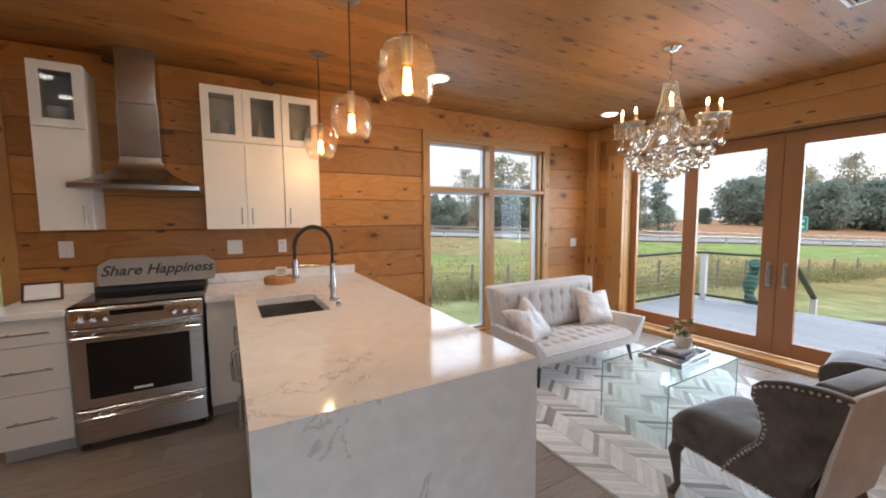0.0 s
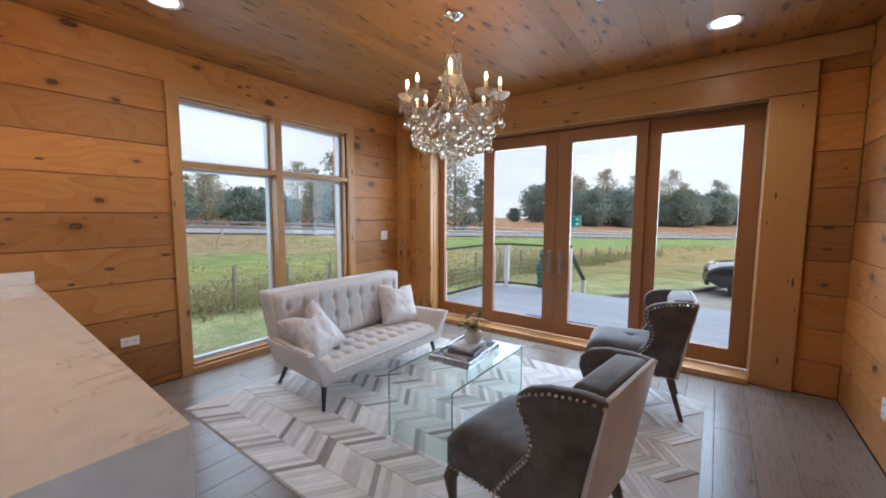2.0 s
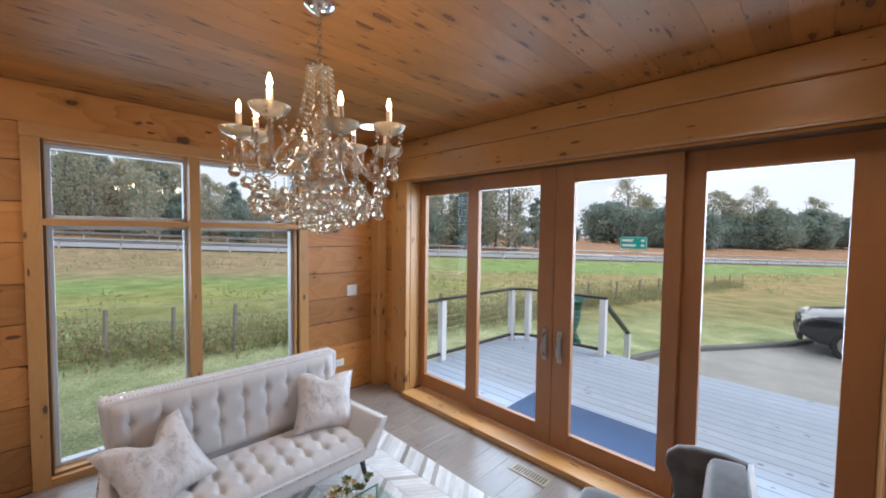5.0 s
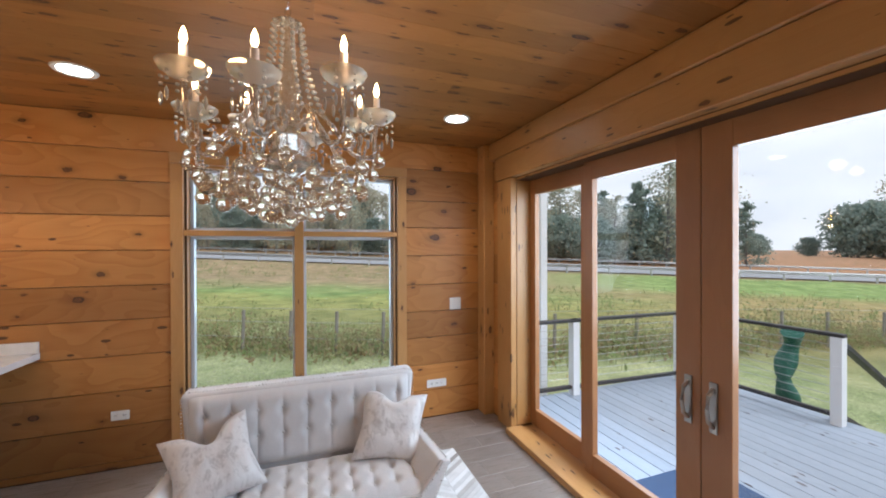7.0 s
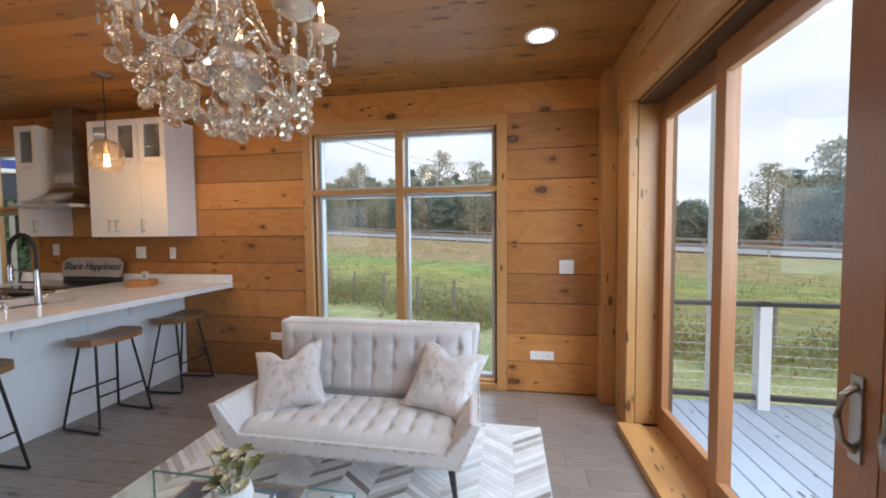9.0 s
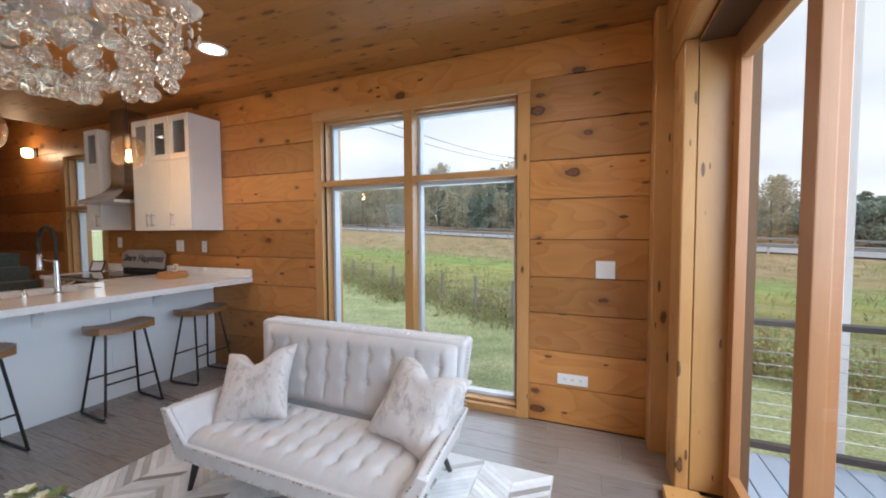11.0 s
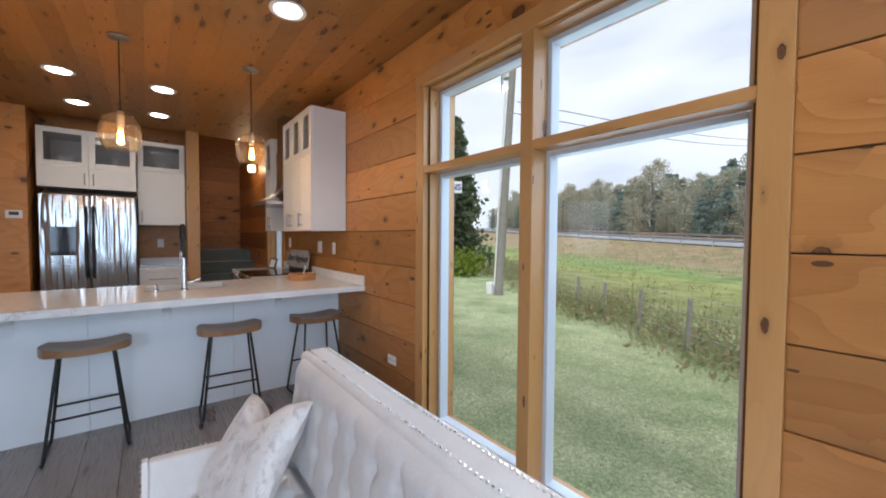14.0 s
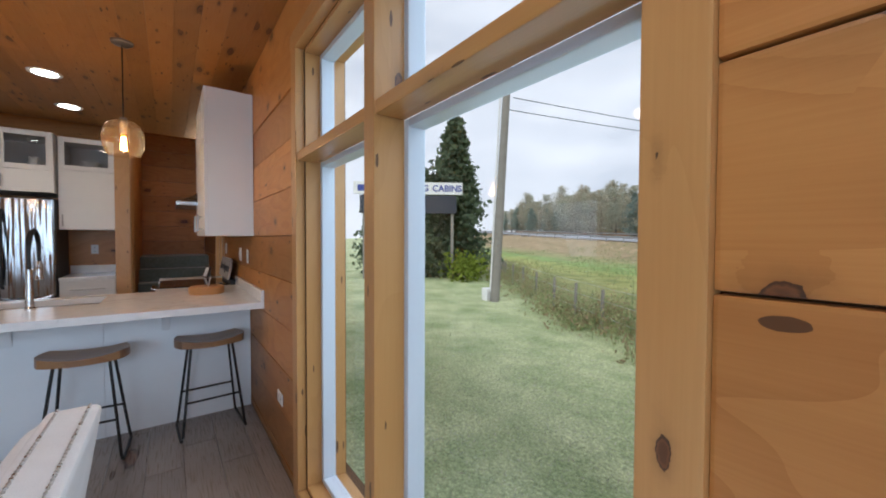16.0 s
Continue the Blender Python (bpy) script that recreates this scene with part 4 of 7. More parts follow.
wd = simple("drawer", [(-w2 + 0.002, w2 - 0.002, 0.0, 0.04, 0.06, 0.278)], M["steel"], rg, 0.006, "steel warming drawer")
bar_handle(wd, 0.0, 0.0, 0.235, 0.65, "x", (0, -1.4, 0), 0.010, M["chrome"])
for x in (-0.33, 0.33):
    for y in (0.08, 0.58):
        bm = fresh()
        lathe(bm, [(0.02, 0), (0.02, 0.05)], 10, (x, y, 0))
        part("foot", bm, M["slot"], rg)

# hood
hd = thing("range_hood", pose(0.135, 3.68, 1.665), "stainless steel chimney range hood on log wall", "range hood")
bm = fresh()
box(bm, -0.35, 0.35, 0.0, 0.48, 0.0, 0.035, 0.003)
part("rim", bm, M["steel"], hd)
bm = fresh()
prev = None
for i in range(9):
    f = i / 8
    e = (1 - f) ** 2.3
    hw, fy, z = 0.118 + 0.228 * e, 0.22 - 0.21 * e, 0.0352 + 0.21 * f
    ring = [bm.verts.new(q) for q in ((-hw, fy, z), (hw, fy, z), (hw, 0.475, z), (-hw, 0.475, z))]
    if prev:
        for k in range(4):
            bm.faces.new((prev[k], prev[(k + 1) % 4], ring[(k + 1) % 4], ring[k]))
    prev = ring
bm.faces.new(prev)
part("canopy", bm, M["steel"], hd, "flared steel canopy", True)
simple("chimney", [(-0.118, 0.118, 0.222, 0.475, 0.246, 0.62)], M["steel"], hd, 0.004, "lower steel chimney")
simple("chimney", [(-0.112, 0.112, 0.23, 0.475, 0.6202, CEIL - 1.667)], M["steel"], hd, 0.004, "upper steel chimney")

# fridge wall
bm = fresh()
box(bm, -2.1, -1.94, 0.2, 3.26, 0.0, 3.4)
box(bm, -2.1, -1.14, 0.2, 1.735, 0.0, CEIL - 0.002)
structure("wall_fridge", bm, M["log_y"], "pine wall behind the fridge", "wall")
bm = fresh()
box(bm, -1.34, -1.18, 3.122, 3.26, 0.0, CEIL - 0.002, 0.006, 2)
structure("post", bm, M["trim_z"], "square pine post at the stair", "post")

fr = thing("fridge", pose(-1.2, 1.79, 0), "stainless steel french door fridge with ice dispenser", "fridge")
simple("body", [(-0.72, -0.075, 0.0, 0.83, 0.02, 1.79)], M["slot"], fr, 0.004, "dark fridge casing")
for y0, y1, lab in ((0.004, 0.413, "left"), (0.417, 0.826, "right")):
    dr = simple("door", [(-0.072, 0.0, y0, y1, 0.72, 1.785)], M["fridge"], fr, 0.012, "shiny steel fridge door")
    bm = fresh()
    hy = 0.385 if lab == "left" else 0.447
    tube(bm, [(0.0, hy, 0.84), (0.05, hy, 0.87), (0.055, hy, 1.25), (0.05, hy, 1.62), (0.0, hy, 1.65)], 0.014, 10)
    part("handle", bm, M["black"], dr, "dark steel handle", True)
    if lab == "left":
        simple("dispenser", [(-0.001, 0.004, 0.09, 0.30, 1.10, 1.42)], M["blackglass"], dr, 0.003, "black ice and water dispenser")
for z0, z1 in ((0.38, 0.712), (0.05, 0.372)):
    dr = simple("drawer", [(-0.072, 0.0, 0.004, 0.826, z0, z1)], M["fridge"], fr, 0.012, "steel freezer drawer")
    bm = fresh()
    tube(bm, [(0.0, 0.06, z1 - 0.06), (0.05, 0.08, z1 - 0.06), (0.055, 0.41, z1 - 0.06), (0.05, 0.75, z1 - 0.06), (0.0, 0.77, z1 - 0.06)], 0.013, 10)
    part("handle", bm, M["black"], dr, "dark steel handle", True)

TURNW = pose(0, 0, 0, 0, 0, 90)
wall_cabinet(pose(-1.22, 1.79, 1.855) @ TURNW, 0.83, 0.65, 0.70, 0.235, 2, "white cabinet with glazed doors above the fridge", hinge="rl")
wall_cabinet(pose(-1.34, 2.632, 1.46) @ TURNW, 0.48, 1.04, 0.58, 0.67, 1, "white wall cabinet with glazed top beside fridge", hinge="l")
base_cabinet(pose(-1.28, 2.632, 0) @ TURNW, 0.48, 0.64, (0.19, 0.30, 0.285), "white drawer cabinet beside the fridge")
top3 = thing("worktop", pose(-1.26, 2.632, 0.88), "short white quartz worktop beside the fridge", "worktop")
simple("slab", [(-0.66, 0.0, 0, 0.484, 0, 0.04)], M["quartz"], top3)
simple("splashback", [(-0.66, -0.64, 0, 0.484, 0.0405, 0.14)], M["quartz"], top3)
bm = fresh()
box(bm, -1.18 - 0.74, -1.905, 1.7, 3.12, 1.0, 1.46)
structure("splash_wall", bm, M["log_y"], "pine wall above the worktop", "wall")

# stairs
bm = fresh()
for i in range(6):
    box(bm, -1.40 - 0.27 * (i + 1), -1.40 - 0.27 * i, 3.264, WY - 0.004, 0, 0.18 * (i + 1) - 0.001, 0.006)
box(bm, WX + 0.002, -1.40 - 0.27 * 6, 3.264, WY - 0.004, 0, 1.079)
structure("stairs", bm, M["carpet"], "grey-green carpeted stairs to a landing", "stairs")
bm = fresh()
box(bm, WX, -1.345, 3.20, 3.26, 0.0, 3.4)
structure("wall_stair", bm, M["log"], "pine wall beside the stairs", "wall")
bm = fresh()
box(bm, -1.345, -1.32, SY, WY, CEIL, 3.4)
structure("wall_stair_head", bm, M["log_y"], "pine wall above the stair opening", "wall")

sc = thing("wall_lamp", pose(-2.15, WY, 2.45), "small lit wall lamp in the stairwell", "wall lamp")
simple("back_plate", [(-0.05, 0.05, -0.02, -0.004, -0.06, 0.06)], M["black"], sc, 0.004)
bm = fresh()
lathe(bm, [(0.03, -0.08), (0.055, -0.06), (0.055, 0.02), (0.03, 0.04)], 18, (0, -0.09, 0))
part("shade", bm, glow("sconce_glass", (1.0, 0.66, 0.32), 9.0), sc, "glowing frosted shade", True)
bm = fresh()
tube(bm, [(0, -0.02, 0.03), (0, -0.09, 0.045)], 0.008, 8)
part("arm", bm, M["black"], sc)
lamp("wall_lamp_light", "POINT", SCONCE_W, (1.0, 0.66, 0.36), 0.05, pose(-2.15, WY - 0.2, 2.45))

# ---- kitchen: small things ----
sign = thing("wooden_sign", pose(0.175, 4.075, 0.973) @ pose(0, 0, 0, -10, 0, 0), "grey weathered wooden sign with dark script lettering", "sign")
bm = fresh()
prism(bm, [(-0.36, 0), (0.36, 0), (0.37, 0.03), (0.37, 0.15), (0.30, 0.20), (-0.30, 0.20), (-0.37, 0.15), (-0.37, 0.03)], "y", -0.009, 0.009, 0.003)
part("board", bm, M["greywood"], sign)
cu = bpy.data.curves.new("lettering", "FONT")
cu.body, cu.size, cu.align_x, cu.align_y, cu.shear, cu.extrude = "Share Happiness", 0.106, "CENTER", "CENTER", 0.3, 0.001
cu.offset = 0.0022
tmp = bpy.data.objects.new("tmp", cu)
scene.collection.objects.link(tmp)
me = bpy.data.meshes.new_from_object(tmp.evaluated_get(bpy.context.evaluated_depsgraph_get()))
bpy.data.objects.remove(tmp)
me.materials.clear()
me.materials.append(M["ink"])
lt = new("lettering", me)
lt.parent = sign
lt.matrix_local = pose(0, -0.0105, 0.105, 90, 0, 0)
tagged(lt, "dark script lettering")

pf = thing("picture_frame", pose(-0.45, 3.95, 0.92) @ pose(0, 0, 0, -18, 0, 8), "small dark framed card leaning on the worktop", "picture frame")
bm = fresh()
for q in ((-0.10, 0.10, -0.008, 0.008, 0, 0.014), (-0.10, 0.10, -0.008, 0.008, 0.116, 0.13), (-0.10, -0.086, -0.008, 0.008, 0.0142, 0.1158), (0.086, 0.10, -0.008, 0.008, 0.0142, 0.1158)):
    box(bm, *q, 0.002)
part("moulding", bm, M["darkwood"], pf)
simple("card", [(-0.086, 0.086, -0.002, 0.004, 0.014, 0.116)], M["paper"], pf, 0)

sl = thing("wood_slice", pose(1.02, 3.87, 0.92), "round wooden slab with bark-coloured rim", "serving board")
bm = fresh()
lathe(bm, [(0.118, 0), (0.124, 0.01), (0.124, 0.052), (0.116, 0.06), (0.0, 0.06)], 28)
part("slab", bm, M["slice"], sl, "", True)
card = thing("card_holder", pose(1.03, 3.88, 0.98) @ pose(0, 0, 0, -12, 0, -10), "small printed card standing on the wooden slab", "card")
simple("card", [(-0.045, 0.045, -0.002, 0.002, 0.0, 0.075)], M["paper"], card, 0.001)
for k in range(4):
    simple("printed_line", [(-0.035, 0.035 - 0.008 * (k % 2), -0.0032, -0.0022, 0.055 - 0.013 * k, 0.060 - 0.013 * k)], M["ink"], card, 0)


def vase(x, y, z, prof, label):
    v = thing("vase", pose(x, y, z), label, "vase", "white china in the glazed cabinets")
    bm = fresh()
    lathe(bm, prof, 18)
    part("body", bm, M["china"], v, "", True)


PITCHER = [(0.045, 0), (0.055, 0.03), (0.05, 0.09), (0.038, 0.13), (0.045, 0.17), (0.038, 0.165), (0.0, 0.1)]
BOTTLE = [(0.03, 0), (0.036, 0.06), (0.03, 0.10), (0.011, 0.14), (0.011, 0.2), (0.0, 0.2)]
CROCK = [(0.05, 0), (0.052, 0.15), (0.047, 0.155), (0.0, 0.12)]
BOWL = [(0.035, 0), (0.04, 0.04), (0.085, 0.055), (0.09, 0.14), (0.082, 0.14), (0.0, 0.07)]
for x, pr, la in ((-0.31, CROCK, "white cylindrical vase behind glass"), (0.66, PITCHER, "white fluted pitcher behind glass"), (0.93, BOTTLE, "white bottle vase behind glass"), (1.22, CROCK, "white crock behind glass")):
    vase(x, 4.01, 2.072 if x > 0 else 2.0715, pr, la)
for x, y, z, pr, la in ((-1.5, 1.99, 2.091, BOWL, "white footed bowl behind glass"), (-1.5, 2.42, 2.091, PITCHER, "white teapot shape behind glass"), (-1.6, 2.87, 2.1315, BOWL, "white cake stand behind glass")):
    vase(x, y, z, pr, la)


def wall_plate(m, w, h, kind, label):
    """A switch or socket plate in its own axes: the face looks along -y."""
    o = thing("wall_plate", m, label, "wall plate", "white switch and socket plates")
    bm = fresh()
    box(bm, -w / 2, w / 2, -0.007, -0.001, -h / 2, h / 2, 0.003, 2)
    part("plate", bm, M["plate"], o)
    n_ = max(1, round(max(w, h) / 0.075)) if kind == "socket" else max(1, round(w / 0.06))
    for k in range(n_):
        c = (k - (n_ - 1) / 2) * 0.05
        if kind == "switch":
            simple("rocker", [(c - 0.017, c + 0.017, -0.011, -0.0065, -0.033, 0.033)], M["plate"], o, 0.002)
        else:
            cx, cz = (c, 0) if w > h else (0, c)
            for s in (-0.006, 0.006):
                simple("slot", [(cx + s - 0.0015, cx + s + 0.0015, -0.0078, -0.0066, cz - 0.006, cz + 0.006)], M["slot"], o, 0)


for x, z, w, h, kd, la in ((-0.37, 1.25, 0.08, 0.12, "switch", "white switch plate on log wall above counter"), (0.70, 1.22, 0.115, 0.12, "switch", "white double switch plate on log wall"),
                           (1.08, 1.215, 0.07, 0.115, "socket", "white socket plate above the counter"), (2.205, 0.405, 0.115, 0.07, "socket", "white socket plate low on log wall"),
                           (4.72, 0.33, 0.20, 0.075, "socket", "wide white double socket plate low on the wall"), (4.918, 1.10, 0.118, 0.118, "switch", "white double switch plate beside the window")):
    wall_plate(pose(x, WY - 0.003, z), w, h, kd, la)
wall_plate(pose(4.35, SY + 0.003, 0.33, 0, 0, 180), 0.07, 0.115, "socket", "white socket plate on the south wall")
wall_plate(pose(-1.903, 2.86, 1.22, 0, 0, 90), 0.07, 0.115, "socket", "white socket plate above the small worktop")
th = thing("thermostat", pose(-1.139, 1.64, 1.54, 0, 0, 90), "small white thermostat on the pine wall", "thermostat")
simple("case", [(-0.06, 0.06, -0.022, -0.001, -0.042, 0.042)], M["plate"], th, 0.005)
simple("screen", [(-0.035, 0.035, -0.0235, -0.0215, -0.01, 0.025)], M["slot"], th, 0.001, "dark grey screen")

# ---- pendants ----
pend = None
for py in (3.39, 2.585, 1.83):
    m = pose(1.285, py, CEIL)
    if pend is None:
        pend = thing("pendant_light", m, "clear seeded glass pendant with glowing filament bulb", "pendant light", "pendants above the peninsula")
        bm = fresh()
        lathe(bm, [(0.06, 0), (0.06, -0.012), (0.045, -0.022), (0.0, -0.024)], 24)
        part("canopy", bm, M["handle"], pend, "round nickel ceiling rose", True)
        bm = fresh()
        tube(bm, [(0, 0, -0.02), (0, 0, -0.53)], 0.0035, 8)
        part("cord", bm, M["black"], pend, "dark cord")
        bm = fresh()
        lathe(bm, [(0.018, -0.50), (0.022, -0.52), (0.022, -0.60), (0.016, -0.61)], 16)
        part("socket", bm, M["handle"], pend, "nickel lamp holder", True)
        bm = fresh()
        prof = [(0.026, -0.52), (0.062, -0.526), (0.092, -0.552), (0.109, -0.60), (0.115, -0.645), (0.111, -0.69), (0.096, -0.735), (0.079, -0.757)]
        lathe(bm, prof, 28, cap=False)
        for v in bm.verts:
            k = 1 + 0.05 * noise.noise(v.co * 22)
            v.co.x, v.co.y = v.co.x * k, v.co.y * k
        part("shade", bm, M["bulbglass"], pend, "wavy clear glass shade", True).visible_shadow = False
        bm = fresh()
        lathe(bm, [(0.012, -0.61), (0.028, -0.65), (0.03, -0.69), (0.018, -0.725), (0.0, -0.735)], 16)
        part("bulb", bm, M["amber"], pend, "amber glass bulb", True).visible_shadow = False
        bm = fresh()
        for k in range(6):
            a = k * math.tau / 6
            tube(bm, [(0.006 * math.cos(a), 0.006 * math.sin(a), -0.63), (0.013 * math.cos(a), 0.013 * math.sin(a), -0.715)], 0.0075, 6)
        part("filament", bm, M["filament"], pend, "glowing filament")
    else:
        copy_thing(pend, m)
    lamp("pendant_lamp", "POINT", PENDANT_W, (1.0, 0.62, 0.30), 0.03, pose(1.285, py, CEIL - 0.755))

# ---- stools ----
stool = None
for sx, sy, rz in ((1.42, 3.86, 4), (1.435, 3.20, -3), (1.435, 2.41, 2)):
    m = pose(sx, sy, 0, 0, 0, rz)
    if stool:
        copy_thing(stool, m)
        continue
    stool = thing("bar_stool", m, "backless bar stool with saddle wood seat, black legs", "bar stool", "stools at the peninsula")
    bm = fresh()

    def saddle(u, v, under):
        a, b = 2 * u - 1, 2 * v - 1
        k = (1 - 0.16 * b * b)
        y, x = 0.215 * a * k, 0.15 * b * (1 - 0.22 * a * a)
        z = 0.645 + 0.022 * a * a - (0.008 * (1 - a * a) * (1 - b * b)) + 0.004 * (b > 0.5)
        return (x, y, (0.612 + 0.006 * a * a) if under else z)

    up_ = sheet(bm, lambda u, v: saddle(u, v, False), 16, 10)
    lo_ = sheet(bm, lambda u, v: saddle(u, v, True), 16, 10)
    rim = lambda g: [g[0][i] for i in range(16)] + [g[j][16] for j in range(10)] + [g[10][i] for i in range(16, 0, -1)] + [g[j][0] for j in range(10, 0, -1)]
    ra, rb = rim(up_), rim(lo_)
    for i in range(len(ra)):
        bm.faces.new((ra[i], ra[(i + 1) % len(ra)], rb[(i + 1) % len(ra)], rb[i]))
    part("seat", bm, M["seatwood"], stool, "brown saddle-shaped wood seat", True)
    for s in (-1, 1):
        bm = fresh()
        y0, y1 = s * 0.125, s * 0.185
        pts = [(-0.075, y0, 0.612), (-0.165, y1, 0.04), (-0.165, y1 + s * 0.006, 0.015), (-0.145, y1 + s * 0.01, 0.008), (0.145, y1 + s * 0.01, 0.008), (0.165, y1 + s * 0.006, 0.015), (0.165, y1, 0.04), (0.075, y0, 0.612)]
        tube(bm, pts, 0.0085, 8)
        part("leg_loop", bm, M["black"], stool, "bent black steel leg loop", True)
    bm = fresh()
    tube(bm, [(0.132, -0.163, 0.25), (0.132, 0.163, 0.25)], 0.007, 8)
    part("footrest", bm, M["black"], stool, "black steel footrest")
    bm = fresh()
    tube(bm, [(-0.132, -0.163, 0.25), (-0.132, 0.163, 0.25)], 0.007, 8)
    part("stretcher", bm, M["black"], stool)

# ---- sofa ----
sofa = thing("sofa", pose(3.527, 3.023, 0.0, 0, 0, -0.5), "cream tufted loveseat with nailhead trim, black legs", "sofa")
bm = fresh()
hull(bm, [(s * x, y, z) for s in (-1, 1) for x, y, z in ((0.635, -0.325, 0.205), (0.67, -0.325, 0.285), (0.625, 0.30, 0.205), (0.65, 0.30, 0.285))], 0.010, 3)
part("base", bm, M["sofa"], sofa, "", True)
bm = fresh()
prism(bm, [(-0.77, 0.445), (-0.66, 0.203), (0.66, 0.203), (0.77, 0.445), (0.722, 0.448), (0.588, 0.288), (-0.588, 0.288), (-0.722, 0.448)], "y", -0.345, -0.322, 0.006, 2)
part("front_band", bm, M["sofa"], sofa, "upholstered band between two nail rows", True)
for s in (-1, 1):
    bm = fresh()
    hull(bm, [(s * x, y, z) for x, y, z in ((0.768, -0.322, 0.446), (0.712, -0.322, 0.446), (0.658, -0.322, 0.206), (0.59, -0.322, 0.275), (0.712, 0.31, 0.43), (0.655, 0.27, 0.44), (0.64, 0.32, 0.225), (0.59, 0.28, 0.27))], 0.012, 3)
    part("arm", bm, M["sofa"], sofa, "flared padded arm", True)
bm = fresh()
hull(bm, [(s * x, y, z) for s in (-1, 1) for x, y, z in ((0.655, 0.205, 0.26), (0.655, 0.32, 0.225), (0.712, 0.258, 0.786), (0.712, 0.405, 0.786))], 0.03, 4)
part("back_frame", bm, M["sofa"], sofa, "", True)
ROWS_B, COLS_B = (0.40, 0.73), [(-0.568 + 0.142 * i) for i in range(9)]


def dent(x, v, rows, cols):
    """Tufts: round dents at the buttons and shallow pleats between the rows."""
    z = 0.0
    for c in cols:
        z += 0.006 * math.exp(-((x - c) / 0.010) ** 2)
        for r in rows:
            z += 0.028 * math.exp(-(((x - c) / 0.024) ** 2 + ((v - r) / 0.06) ** 2))
    return z


def back_face(u, v):
    x = -0.655 + 1.31 * u
    edge = min(1.0, min(u, 1 - u) * 22) * min(1.0, min(v, 1 - v) * 9)
    off = 0.05 * edge ** 0.5 - dent(x, v, ROWS_B, COLS_B) * edge
    return (x * (1 + 0.03 * v), 0.208 + 0.058 * v - off, 0.325 + 0.448 * v + 0.12 * off)


bm = fresh()
sheet(bm, back_face, 120, 28)
part("back_cushion", bm, M["sofa"], sofa, "button-tufted back", True)


def seat_face(u, v):
    x = -0.628 + 1.256 * u
    edge = min(1.0, min(u, 1 - u) * 22) * min(1.0, min(v + 0.0, 1 - v) * 7)
    off = 0.06 * edge ** 0.5 - dent(x, v, (0.25, 0.52, 0.79), [(-0.60 + 0.12 * i) for i in range(11)]) * edge
    return (x, -0.328 + 0.53 * v - 0.010 * edge * (v < 0.5), 0.276 + off)


bm = fresh()
sheet(bm, seat_face, 130, 34)
part("seat_cushion", bm, M["sofa"], sofa, "button-tufted seat", True)
bm = fresh()
ball(bm, (0, 0, 0), 0.011, 10, 6, 0.6)
btn = finish("button", bm, M["sofa"], True)
btn_mesh = btn.data
bpy.data.objects.remove(btn)


def loose(name, mesh, parent, m):
    o = new(name, mesh)
    o.parent = parent
    o.matrix_local = m
    return o


for c in COLS_B:
    for r in ROWS_B:
        x, y, z = back_face((c + 0.655) / 1.31, r)
        loose("button", btn_mesh, sofa, pose(x, y - 0.003, z, 80, 0, 0))
for i in range(11):
    for r in (0.25, 0.52, 0.79):
        c = -0.60 + 0.12 * i
        x, y, z = seat_face((c + 0.628) / 1.256, r)
        loose("button", btn_mesh, sofa, pose(x, y, z + 0.003))


def nails(name, lines, parent, gap=0.019, r=0.0055, mat="nail"):
    """Rows of small domed nails along lines, as one trim."""
    bm = fresh()
    for line in lines:
        pts = [Vector(q) for q in line]
        for a, b in zip(pts, pts[1:]):
            k = max(1, int((b - a).length / gap))
            for i in range(k):
                bmesh.ops.create_icosphere(bm, subdivisions=1, radius=r, matrix=Matrix.Translation(a.lerp(b, i / k)))
    return tagged(part(name, bm, M[mat], parent, "row of pewter nailheads", True), kind="stuff")


FZ = -0.346
nails("nailhead_trim", [[(-0.755, FZ, 0.435), (-0.652, FZ, 0.213), (0.652, FZ, 0.213), (0.755, FZ, 0.435)],
                        [(-0.725, FZ, 0.438), (-0.594, FZ, 0.280), (0.594, FZ, 0.280), (0.725, FZ, 0.438)],
                        [(0.755, -0.30, 0.449), (0.705, 0.27, 0.44), (0.715, 0.29, 0.77)], [(-0.755, -0.30, 0.449), (-0.705, 0.27, 0.44), (-0.715, 0.29, 0.77)],
                        [(-0.69, 0.292, 0.789), (0.69, 0.292, 0.789)], [(-0.69, 0.372, 0.789), (0.69, 0.372, 0.789)]], sofa)
for x, y, dx, dy in ((-0.60, -0.26, -0.035, -0.035), (0.60, -0.26, 0.035, -0.035), (-0.55, 0.27, -0.03, 0.10), (0.55, 0.27, 0.03, 0.10)):
    bm = fresh()
    tube(bm, [(x + dx, y + dy, 0.0), (x, y, 0.205)], [0.012, 0.022], 12)
    part("leg", bm, M["blackleg"], sofa, "tapered black leg", True)


